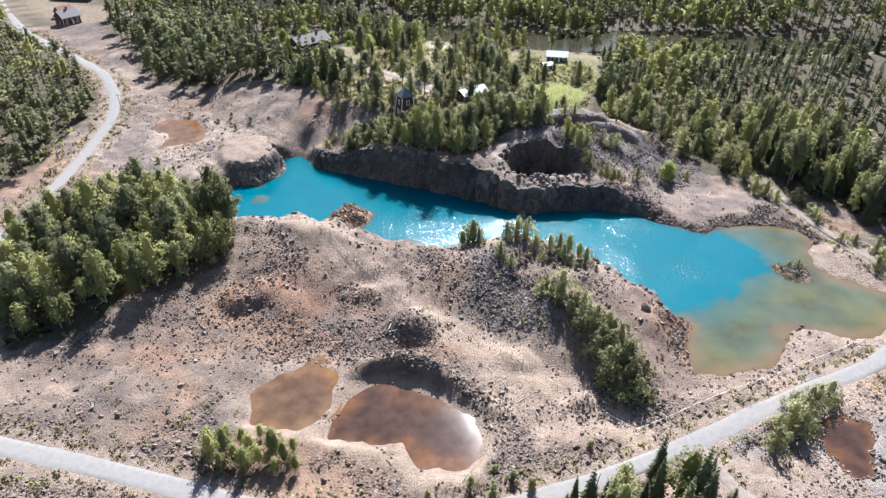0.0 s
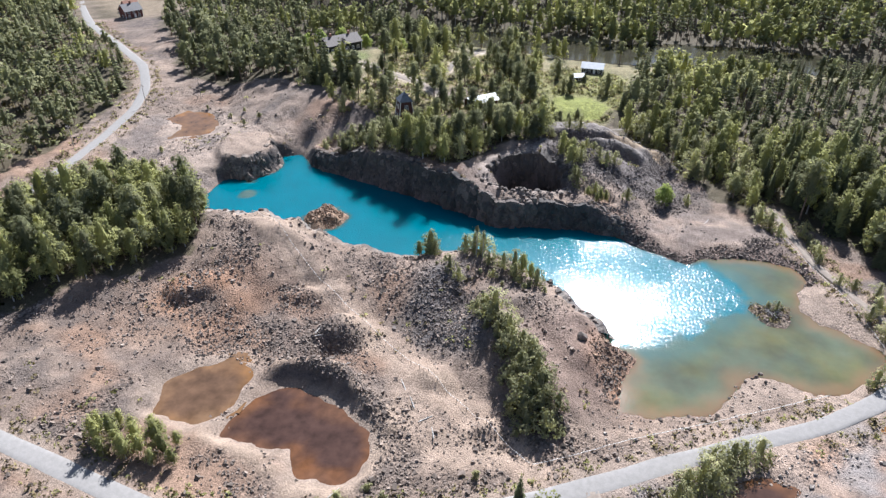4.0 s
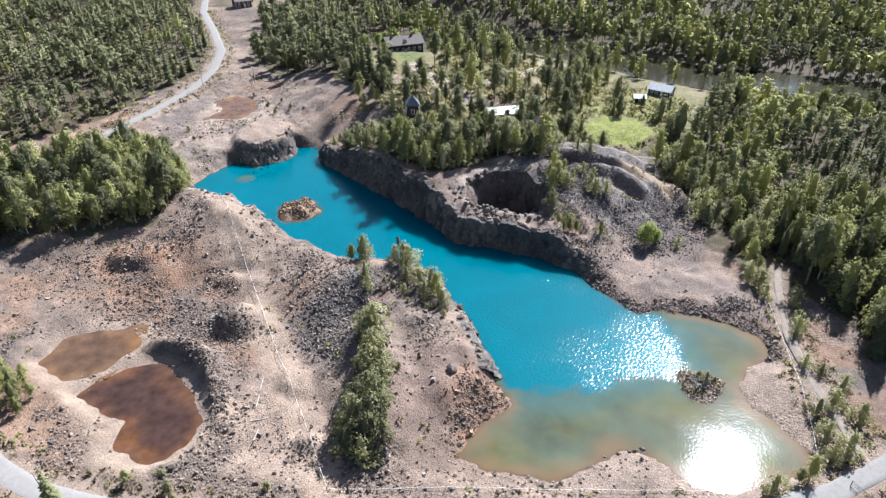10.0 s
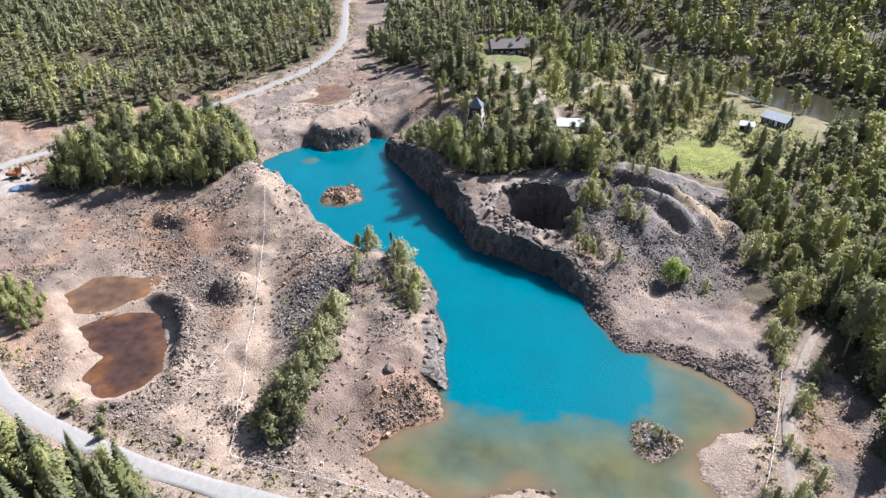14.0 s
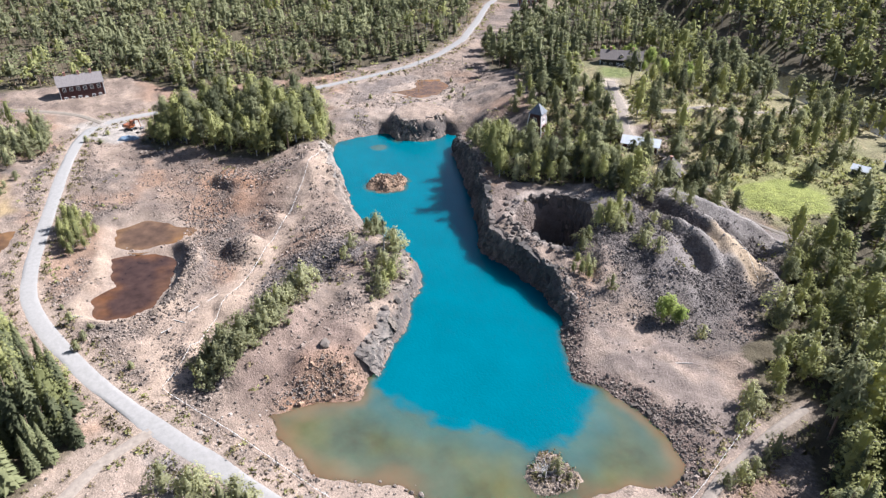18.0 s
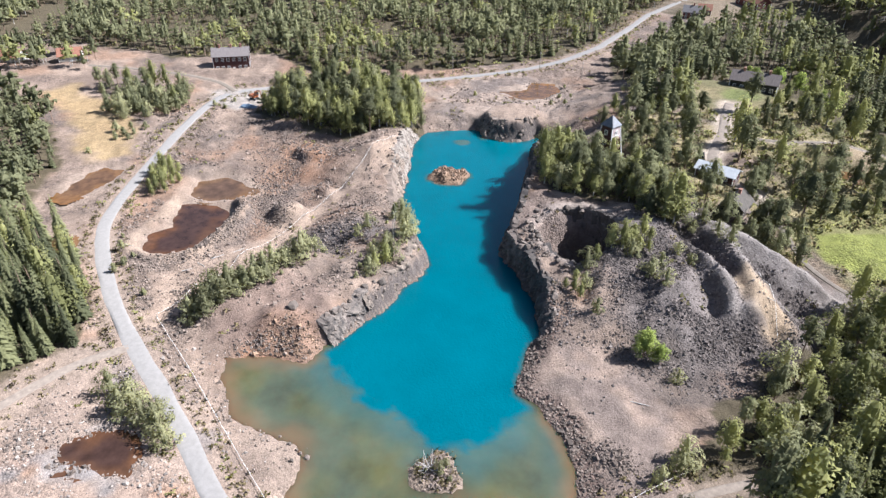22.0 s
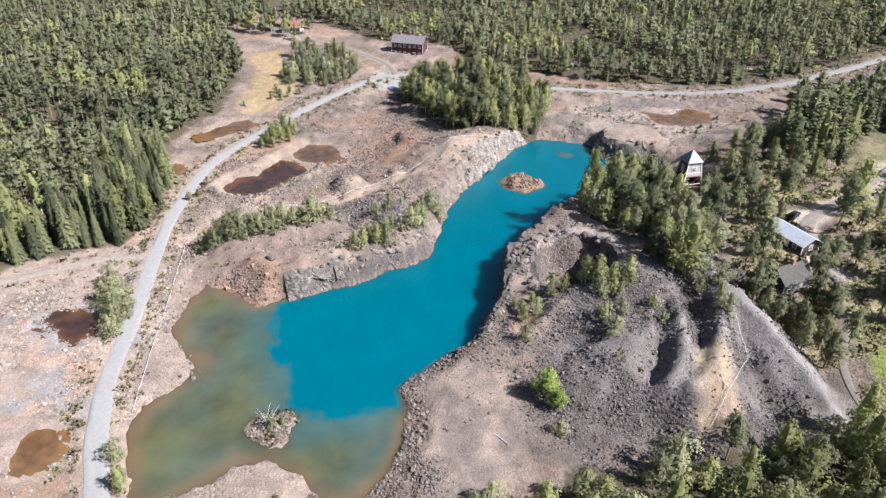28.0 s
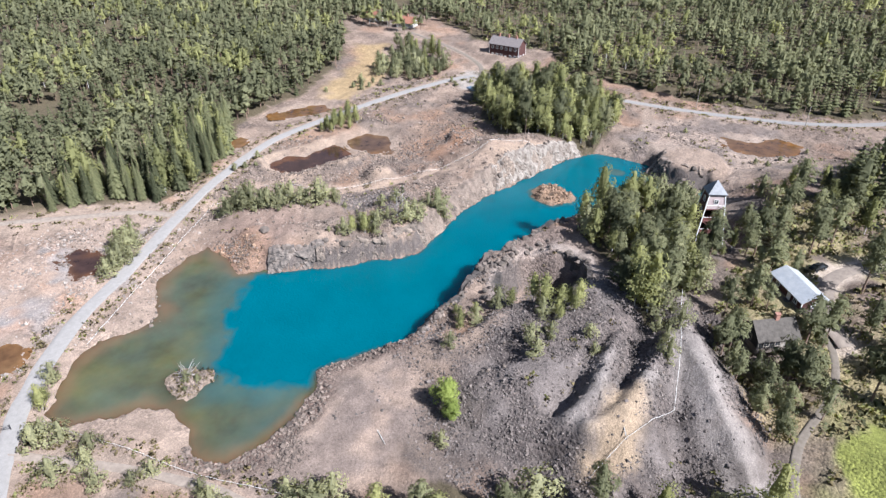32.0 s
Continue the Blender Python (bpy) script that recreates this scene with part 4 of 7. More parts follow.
# ---- trees ----
def cards(pos, nrm, half, r, slim=1.0, axis=None):
    """Small tilted leaf clumps: three-cornered faces at pos, facing nrm; slim ones are sprays of needles that point along axis."""
    n = len(pos)
    t = np.cross(nrm, r.normal(size=(n, 3)) if axis is None else axis + r.normal(0, 0.35, (n, 3)))
    t /= np.linalg.norm(t, axis=1)[:, None] + 1e-9
    b = np.cross(nrm, t)
    b /= np.linalg.norm(b, axis=1)[:, None] + 1e-9
    out = np.empty((n, 3, 3))
    for k, (u, v) in enumerate(((-1, -0.6), (1, -0.6), (0, 1.2))):
        f = half[:, None] * r.uniform(0.7, 1.3, (n, 1))
        out[:, k] = pos + t * u * f * slim + b * v * f * (1.0 if axis is None else -1.35) + nrm * half[:, None] * r.uniform(-0.3, 0.3, (n, 1))
    return out.reshape(-1, 3)


def split(f):
    """Four-cornered faces as pairs of three-cornered ones."""
    return np.vstack([f[:, [0, 1, 2]], f[:, [0, 2, 3]]])


def unit(a):
    return a / (np.linalg.norm(a, axis=1)[:, None] + 1e-9)


# clusters, lowest leaves, half width, cluster size, how flat the clusters are
SHAPES = {"maple": (34, 0.2, 0.36, 0.13, 0.85), "bush": (14, 0.1, 0.45, 0.17, 0.85), "aspen": (30, 0.16, 0.235, 0.1, 0.9)}
# lowest leaves, half width, height of the widest part, how pointed, how lumpy
ENVELOPES = {"pine": (0.20, 0.185, 0.42, 0.38, 0.5), "tall_pine": (0.38, 0.168, 0.5, 0.34, 0.55), "sapling": (0.08, 0.26, 0.36, 0.45, 0.55), "birch": (0.10, 0.195, 0.46, 0.36, 0.5), "young": (0.02, 0.37, 0.42, 0.42, 0.85)}


def inner_mass(h, lo, wide, share, peak, tip, fine, r):
    """The dense inner foliage that closes a crown: a lumpy closed skin inside the leaf clumps."""
    rings, arms = (6, 8) if fine else (4, 5)
    u, a = np.meshgrid(np.linspace(0.02, 0.9, rings), np.arange(arms) * 6.283 / arms, indexing="ij")
    rad = wide * h * share * np.minimum(1, (u + 0.1) / peak) ** 0.7 * (1 - u) ** tip / (1 - peak) ** tip * r.uniform(0.6, 1.25, u.shape)
    p = np.stack([np.cos(a) * rad, np.sin(a) * rad, (lo + (0.95 - lo) * u) * h + r.normal(0, 0.012 * h, u.shape)], 2)
    q = np.roll(p, -1, 1)
    faces = [np.stack([p[:-1], q[:-1], q[1:]], 2), np.stack([p[:-1], q[1:], p[1:]], 2)]
    top = np.broadcast_to([0, 0, (lo + (0.95 - lo) * 0.95) * h], p[-1].shape)
    return np.vstack([f.reshape(-1, 3) for f in faces] + [np.stack([p[-1], q[-1], top], 1).reshape(-1, 3)])


def crown(kind, h, n, half, seed):
    """Corner points of the leaf clumps of one crown of a tree h high."""
    r = np.random.default_rng(seed)
    if kind == "spruce":
        tiers, arms = (26, 15) if n > 600 else (14, 8) if n > 150 else (10, 7) if n > 90 else (9, 6)
        f = np.repeat(np.arange(tiers) / (tiers - 1), arms)
        a = np.tile(np.arange(arms), tiers) * 6.283 / arms + np.repeat(np.arange(tiers) * 0.9, arms) + r.normal(0, 0.16, tiers * arms)
        ln = h * (0.132 * (1 - f) ** 0.85 + 0.012) * r.uniform(0.68, 1.15, len(f))
        z = h * (0.07 + 0.89 * f) + r.normal(0, 0.006 * h, len(f))
        ax, side = np.stack([np.cos(a), np.sin(a)], 1), np.stack([-np.sin(a), np.cos(a)], 1)
        w = ln * (2.4 / arms + 0.06) * r.uniform(0.8, 1.2, len(f))
        root = np.column_stack([0.04 * ln[:, None] * ax, z + 0.30 * ln])
        tip = np.column_stack([ln[:, None] * ax, z - 0.30 * ln])
        mid = np.column_stack([0.58 * ln[:, None] * ax, z + 0.02 * ln])
        wing = np.column_stack([side * w[:, None], -0.16 * ln])
        flip = wing * [-1, -1, 1]
        return np.stack([root, mid + flip, tip, root, tip, mid + wing], 1).reshape(-1, 3)
    if kind in ENVELOPES:
        lo, wide, peak, tip, lumps = ENVELOPES[kind]
        k = int((24 if n > 400 else 11) * (1.25 if kind in ("pine", "birch") else 1.0))
        u = ((np.arange(k) + r.random(k)) / k) ** 0.9
        a = np.arange(k) * 2.4 + r.normal(0, 0.5, k)
        prof = np.minimum(1, (u + 0.08) / peak) ** 0.65 * (1 - u) ** tip / (1 - peak) ** tip
        env = wide * h * prof * (1 + lumps * r.uniform(-0.6, 0.5, k))
        rc = env * r.uniform(0.3, 0.8, k)
        bend = 0.1 * h * unit(r.normal(size=(1, 2)))[0]
        c = np.stack([np.cos(a) * rc + bend[0] * u * (1 - u), np.sin(a) * rc + bend[1] * u * (1 - u), (lo + (0.96 - lo) * u) * h - 0.15 * rc], 1)
        cr = (0.40 * env + 0.028 * h) * r.uniform(0.75, 1.25, k)
        pick = r.choice(k, n, p=cr ** 2 / np.sum(cr ** 2))
        d = unit(r.normal(size=(n, 3)) + 0.7 * np.stack([np.cos(a), np.sin(a), np.full(k, 0.6)], 1)[pick])
        p = c[pick] + d * (cr[pick] * r.uniform(0.6, 1.12, n))[:, None] * [1, 1, 0.72]
        nr = unit(d + [0, 0, 0.25] + r.normal(0, 0.28, (n, 3)))
        size = half * (0.72 + 0.5 * (1 - u[pick])) * r.uniform(0.7, 1.3, n)
        leaves = cards(p, nr, size, r, 0.55, d) if kind in ("pine", "tall_pine", "sapling") and n > 400 else cards(p, nr, size, r, 0.8)
        return np.vstack([leaves, inner_mass(h, lo + 0.05, wide, 0.28 if kind == "young" else 0.42, peak, tip, n > 400, r)])
    k, lo, wide, cr0, flat = SHAPES[kind]
    u = (np.arange(k) + r.random(k)) / k
    zc = (lo + (0.97 - lo) * u) * h
    start, power = {"maple": (0.2, 0.6), "bush": (0.3, 0.6), "aspen": (0.22, 0.7)}[kind]
    prof = np.sin(np.pi * (start + (0.97 - start) * u)) ** power
    a = np.arange(k) * 2.4 + r.random(k)
    rc = wide * h * prof * r.uniform(0.25, 1.0, k)
    c = np.stack([np.cos(a) * rc, np.sin(a) * rc, zc], 1)
    cr = cr0 * h * (0.5 + 0.6 * prof) * r.uniform(0.7, 1.3, k)
    pick = r.choice(k, n, p=cr ** 2 / np.sum(cr ** 2))
    d = unit(r.normal(size=(n, 3)) + [0, 0, 0.25])
    p = c[pick] + d * (cr[pick] * r.uniform(0.7, 1.08, n))[:, None] * [1, 1, flat]
    nr = unit(d + r.normal(0, 0.3, (n, 3)) + [0, 0, 0.3])
    return np.vstack([cards(p, nr, half * r.uniform(0.7, 1.3, n), r, 0.8), inner_mass(h, lo + 0.06, wide, 0.5, 0.45, 0.4, n > 400, r)])


def outward(v, h, seed):
    """The way each leaf clump faces: away from the stem and its own bough, upwards near the tip, with some scatter."""
    r = np.random.default_rng(seed + 900)
    c = v.reshape(-1, 3, 3).mean(1)
    n = unit(np.column_stack([unit(c[:, :2]) * 0.68, 0.62 + 0.7 * (c[:, 2] / h - 0.45)]))
    t = v.reshape(-1, 3, 3)
    face = unit(np.cross(t[:, 1] - t[:, 0], t[:, 2] - t[:, 0]))
    face *= np.where((face * n).sum(1) < 0, -1, 1)[:, None]
    n = n + 0.6 * face + r.normal(0, 0.22, c.shape)
    return np.repeat(unit(n), 3, 0)


def tube(path, radii, sides=6):
    """Quads of a tapering round stem."""
    v, f = [], []
    for k, (p, w) in enumerate(zip(path, radii)):
        for s in range(sides):
            a = 6.283 * s / sides
            v.append((p[0] + w * math.cos(a), p[1] + w * math.sin(a), p[2]))
            if k:
                b, c = (k - 1) * sides, k * sides
                f.append((b + s, b + (s + 1) % sides, c + (s + 1) % sides, c + s))
    return np.array(v), np.array(f)


def stem(kind, h, seed, limbs):
    """Trunk with a slight bend and a few limbs."""
    r = np.random.default_rng(seed + 500)
    bend = r.normal(0, 0.012 * h, 2)
    top = 0.93 if kind != "bush" else 0.5
    zs = np.array([-0.03, 0.02, 0.3, 0.6, top]) * h
    path = [(bend[0] * (z / h) ** 2 * 2, bend[1] * (z / h) ** 2 * 2, z) for z in zs]
    base = {"sapling": 0.013, "young": 0.011, "pine": 0.0135, "birch": 0.0105, "spruce": 0.013, "maple": 0.024, "bush": 0.02, "aspen": 0.014}[kind] * h
    v, f = tube(path, base * np.array([1.35, 1.1, 0.85, 0.5, 0.12]))
    vs, fs, off = [v], [f], len(v)
    for _ in range(limbs):
        z0 = r.uniform(0.35, 0.8) * h
        a, ln = r.random() * 6.283, r.uniform(0.07, 0.14) * h
        p0 = np.array([bend[0] * (z0 / h) ** 2 * 2, bend[1] * (z0 / h) ** 2 * 2, z0])
        p1 = p0 + np.array([math.cos(a) * ln, math.sin(a) * ln, ln * 0.55])
        v, f = tube([p0, (p0 + p1) / 2 + [0, 0, 0.02 * h], p1], base * np.array([0.35, 0.25, 0.08]), 4)
        vs.append(v)
        fs.append(f + off)
        off += len(v)
    return np.vstack(vs), np.vstack(fs)


LEAVES = {"sapling": M_PINE, "young": M_SCRUB, "pine": M_PINE, "birch": M_BIRCH, "spruce": M_SPRUCE, "maple": M_MAPLE, "bush": M_SCRUB, "aspen": M_BIRCH}
BARKS = {"sapling": M_BARK, "young": M_BIRCH_BARK, "pine": M_BARK, "birch": M_BIRCH_BARK, "spruce": M_BARK, "maple": M_BARK, "bush": M_BARK, "aspen": M_BIRCH_BARK}
MODEL_H = {"sapling": 6.0, "young": 5.5, "pine": 12.0, "birch": 11.0, "spruce": 14.0, "maple": 12.0, "bush": 2.6, "aspen": 10.0}
NEAR_CARDS = {"sapling": (620, 0.18), "young": (640, 0.175), "pine": (860, 0.25), "birch": (880, 0.205), "spruce": (1150, 0.34), "maple": (3800, 0.225), "bush": (300, 0.15), "aspen": (940, 0.195)}
TREE_LABEL = {"sapling": "short bushy young pine on the rubble", "young": "low bushy young birch with pale yellow-green leaves", "pine": "slender Scots pine with a dark green crown", "birch": "young birch with a pale trunk and yellow-green leaves",
              "spruce": "dark narrow spruce standing at the forest edge", "maple": "broad bright green leafy garden tree", "bush": "low leafy green bush on the rubble", "aspen": "leafy aspen with a broad rounded yellow-green crown"}
TREE_NAME = {"sapling": "pine_tree", "young": "birch_tree", "pine": "pine_tree", "birch": "birch_tree", "spruce": "spruce_tree", "maple": "maple_tree", "bush": "bush", "aspen": "aspen_tree"}
near_models, planted = {}, []


def near_model(kind, k):
    """Meshes of trunk and crown of one of the near trees of a kind."""
    if (kind, k) not in near_models:
        h, (n, half) = MODEL_H[kind], NEAR_CARDS[kind]
        v = crown("tall_pine" if kind == "pine" and k % 2 else kind, h, n, half, 40 + k)
        cm = quads("crown", v, np.arange(len(v)).reshape(-1, 3), [LEAVES[kind]], attrs={"tone": np.zeros(len(v)), "outward": outward(v, h, k)})
        tv, tf = stem(kind, h, 40 + k, {"sapling": 4, "young": 6, "pine": 7, "birch": 6, "spruce": 0, "maple": 8, "bush": 3, "aspen": 7}[kind])
        near_models[kind, k] = (cm, quads("trunk", tv, tf, [BARKS[kind]], smooth_faces=True), [])
    return near_models[kind, k]


def plant(kind, x, y, h, group="", label="", seed=None):
    """One tree or bush as a thing of its own, standing on the ground."""
    k = len(planted) if seed is None else seed
    if h < 7.6:
        kind = {"birch": "young", "pine": "sapling"}.get(kind, kind)
    k = (k * 7 + 3) % {"sapling": 4, "young": 6, "pine": 6, "birch": 6, "spruce": 4, "maple": 2, "bush": 4, "aspen": 5}[kind]
    cm, tm, first = near_model(kind, k)
    s, z = h / MODEL_H[kind], float(at_ground(x, y))
    turn = rng.random() * 360
    m = pose(x, y, z - 0.05, 0, 0, turn) @ Matrix.Diagonal((s * rng.uniform(0.9, 1.15), s * rng.uniform(0.9, 1.15), s, 1))
    if first:
        ob = copy_thing(first[0], m)
    else:
        ob = new(TREE_NAME[kind])
        part("trunk", tm, None, ob)
        part("crown", cm, None, ob)
        ob.matrix_world = m
        first.append(ob)
    tagged(ob, label or TREE_LABEL[kind], "bush" if kind == "bush" else "tree", group)
    planted.append((x, y, h))
    return ob


BUILT = [(-102.5, 94.8, 6), (-94, 92.5, 6), (-141, 83, 11), (-66, 282, 12), (-18.5, 205, 5.5), (37, 256, 13), (-9, 287, 8), (-15, 328, 11), (-12, 236, 7), (-30, 248, 5), (3, 229, 7.5), (19.5, 226.5, 6), (43, 303, 8), (38, 288, 4), (-156, 12, 8), (-160, -10, 7), (-195, 322, 9), (-204, 336, 8), (-216, 370, 12)]


def free(x, y, gap=2.5):
    """True where trees may stand: off roads, water, buildings and yards."""
    ok = np.ones(len(x), bool)
    for pts, w in FLAT_ROADS:
        ok &= line_dist(x, y, pts)[0] > w / 2 + gap
    for poly, _ in PONDS:
        ok &= signed(x, y, poly) > 1.5
    ok &= line_dist(x, y, RIVER)[0] > 14
    ok &= signed(x, y, LAKE) > 1
    for bx, by, br in BUILT:
        ok &= np.hypot(x - bx, y - by) > br
    return ok


def scatter(poly, gap, jitter=0.42, road_gap=2.5):
    """Places spread over a polygon, about gap apart."""
    xs = np.arange(min(p[0] for p in poly), max(p[0] for p in poly), gap)
    ys = np.arange(min(p[1] for p in poly), max(p[1] for p in poly), gap * 0.87)
    X, Y = np.meshgrid(xs, ys)
    X = X + (np.arange(len(ys)) % 2)[:, None] * gap / 2
    x = X.ravel() + rng.uniform(-jitter, jitter, X.size) * gap
    y = Y.ravel() + rng.uniform(-jitter, jitter, X.size) * gap
    keep = within(x, y, poly)
    x, y = x[keep], y[keep]
    keep = free(x, y, road_gap)
    return x[keep], y[keep]


def grove(poly, gap, mix, lo, hi, group, labels=None):
    x, y = scatter(poly, gap)
    kinds, odds = list(mix), np.array(list(mix.values()))
    for u, v in zip(x, y):
        kind = kinds[rng.choice(len(kinds), p=odds / odds.sum())]
        tall = rng.uniform(lo, hi) * (0.82 if kind == "aspen" else 1.0) * (0.5 if math.hypot(u + 8, v - 203) < 13 else 1.0) * (0.5 if v > 183 and u < -20 and v < 206 else 1.0)
        plant(kind, u, v, tall, group, (labels or {}).get(kind, ""))


grove(GROVE, 3.3, {"pine": 0.3, "aspen": 0.4, "birch": 0.3}, 6.5, 14.5, "trees of the dense grove beside the gravel road")
grove(CLIFFWOOD, 3.3, {"pine": 0.55, "birch": 0.25, "aspen": 0.2}, 7, 12.5, "trees above the quarry cliff")
grove([(-46, 196), (-38, 193), (-32, 202), (-40, 206)], 3.5, {"pine": 0.3, "birch": 0.7}, 3, 5.5, "trees above the quarry cliff")

# the strip of young trees on the southern knoll, and the ones on its tip
for px, py, ph, kind in [(31, 91.5, 5, "birch"), (33.5, 94, 6.5, "birch"), (30.5, 95.5, 7, "birch"), (28.5, 98.5, 4.5, "birch"), (32, 99.5, 7.5, "birch"), (29, 102, 5, "pine"), (27.2, 104.5, 6.8, "birch"),
                         (30, 106.5, 4, "birch"), (26, 108.5, 6.5, "birch"), (24, 112, 4.5, "pine"), (22.3, 115, 6.8, "birch"), (19.5, 118, 4.2, "birch"), (35.5, 92.5, 3.5, "birch"), (28, 93.5, 3, "bush"), (25.5, 100.5, 2.2, "bush"), (21, 111, 2.2, "bush"), (33, 96.5, 6.5, "birch"), (34.5, 91, 5.5, "birch"), (31.5, 103, 6, "pine"), (29.5, 96.5, 5.5, "birch"), (27.5, 101, 4.5, "birch"), (24.6, 106, 5, "birch"), (20.5, 115.5, 4.5, "birch"), (36.5, 95, 4, "birch"), (28.8, 107.2, 5, "birch"), (25.2, 111, 5.2, "birch"), (26.8, 106.6, 5.6, "birch"), (23.6, 109.6, 5, "birch"), (21.6, 113.2, 4.6, "birch"), (30.8, 104.6, 5.4, "birch"), (33.8, 97.8, 5.6, "birch"), (27.6, 99.6, 5.2, "birch"), (30.4, 93.2, 5.6, "birch"), (32.4, 101.4, 5, "birch"), (18.4, 116.4, 3.6, "birch")]:
    plant(kind, px, py, ph * 0.86, "young trees on the southern knoll")
for px, py, ph in [(27, 95.5, 1.8), (34.8, 98, 2.2), (26, 103, 1.6), (31.5, 109, 1.8), (23.5, 109, 2.0), (28.6, 110.5, 1.5), (18, 120, 1.8), (22.5, 118, 1.5), (16.5, 123, 1.4), (33.5, 101.5, 1.6), (37.5, 91.5, 2.0), (29.6, 89.5, 2.0),
                   (17, 132, 1.8), (22.5, 128.5, 1.5), (27.5, 128, 1.8), (14, 133, 1.4), (8, 136, 1.6), (19.5, 138, 2.0), (32, 127, 1.5), (6.5, 133, 1.3)]:
    plant("bush", px, py, ph, "low shrubs on the southern knoll", "low grey-green shrub on the stony knoll")
for px, py, ph, kind in [(1, 139, 6.5, "aspen"), (3.5, 140.5, 7, "pine"), (5, 138.5, 5.5, "birch"), (2.5, 142, 5, "birch"), (14.5, 140.5, 5, "birch"), (16.5, 139.5, 5.5, "birch"), (12, 141, 4.5, "birch"),
                         (26.5, 134, 5.5, "aspen"), (28.5, 131.5, 5, "aspen"), (24.5, 135.5, 5, "birch"), (30, 130, 4, "birch"), (22, 134.5, 4, "birch"), (18.5, 135, 3.5, "birch"), (25, 131.5, 4, "birch"), (20, 131, 3.2, "birch"),
                         (10, 131, 3.5, "birch"), (12.5, 128.5, 3, "birch")]:
    plant(kind, px, py, ph * 0.95, "young trees on the lake's southern bank")
# single trees and clumps on the spoil heap and round the pit
for px, py, ph, kind in [(62.6, 182.2, 6.8, "maple"), (64.6, 184.6, 4.4, "maple"), (34.5, 190.5, 7.2, "aspen"), (37, 191, 5, "aspen"), (32.5, 191.5, 5.5, "aspen"), (36, 187.5, 7, "aspen"), (33, 193.5, 6.4, "aspen"), (35.8, 194, 5.2, "aspen"), (38.8, 192.4, 4.6, "aspen"), (43.5, 171.8, 3.8, "aspen"), (46, 174.5, 3.4, "aspen"), (35.5, 185, 6.5, "aspen"),
                         (38.5, 188.5, 4, "birch"), (41, 175, 4, "aspen"), (43, 176.5, 3.5, "birch"), (44.5, 173.5, 3.5, "aspen"), (38, 178.5, 4.5, "birch"), (37, 181, 5.5, "aspen"), (46, 190, 4, "birch"), (48.5, 192.5, 3.5, "birch"), (44, 193, 3.2, "birch"),
                         (34.5, 211.5, 4.6, "birch"), (38, 213, 4, "birch"), (52, 176, 3, "birch"), (40, 199, 3, "birch"), (42.5, 201, 2.6, "birch"), (70, 186, 3, "birch"), (29, 208.5, 4, "birch"),
                         (27, 212, 4.5, "birch")]:
    plant(kind, px, py, ph, "young birches on the spoil heap", "small bushy birch growing out of the grey spoil heap")
for px, py, ph in [(12, 221, 10), (24, 220, 9), (28, 229, 12), (31, 233, 13), (34, 229, 11), (25, 234, 12), (37, 233, 12), (13.5, 233, 11), (21, 236, 12), (8, 221, 10), (28, 239, 12), (17, 218, 8), (29.5, 224, 9), (11, 236, 11), (-6, 223, 10), (-3, 220, 9), (24.8, 226.5, 10), (23.5, 231, 11), (26, 222.5, 9), (22.5, 221, 10), (21, 232, 11), (24, 219, 9)]:
    plant("pine", px, py, ph, "tall pines round the cottage")
for px, py, ph, kind in [(-44, 222, 8, "pine"), (-40, 218, 7, "aspen"), (-47, 227, 9, "pine"), (-52, 226, 8, "birch"), (-36, 222, 8, "pine"), (-33, 217, 6, "birch"), (-56, 230, 8, "pine"), (-30, 221, 9, "pine"), (-42, 213, 5, "birch"), (-48, 219, 6, "aspen"),
                         (-62, 232, 7, "birch"), (-27, 213, 7, "pine"), (-24, 218, 9, "pine"), (-9, 209, 9, "pine"), (-11, 213, 8, "birch"), (-13, 199, 10, "pine"), (-10, 203, 9, "birch"), (-15, 196, 9, "pine"), (-8, 198, 10, "pine")]:
    plant(kind, px, py, ph, "young trees below the mine tower")
# clump beside the rusty pond, and roadside trees
for px, py, ph, kind in [(-40, 71.5, 6, "aspen"), (-38, 73, 6.5, "aspen"), (-36, 71.5, 6, "aspen"), (-34, 73.5, 7, "aspen"), (-32, 71.5, 6, "aspen"), (-30, 73.5, 6, "aspen"), (-28, 72, 5.5, "aspen"), (-27, 74.5, 5, "aspen"),
                         (-36, 75.5, 5.5, "aspen"), (-31, 76, 5, "aspen"), (-41, 74, 5, "aspen"), (-26, 71, 4, "aspen"), (-39, 76.5, 5, "aspen"), (-33.5, 77.5, 4.5, "aspen"), (-29, 70, 5, "aspen"), (-34, 70.2, 5, "aspen"), (-37.8, 69.8, 4.5, "aspen")]:
    plant(kind, px, py, ph, "leafy clump beside the road", "small tree with a rounded yellow-green crown")
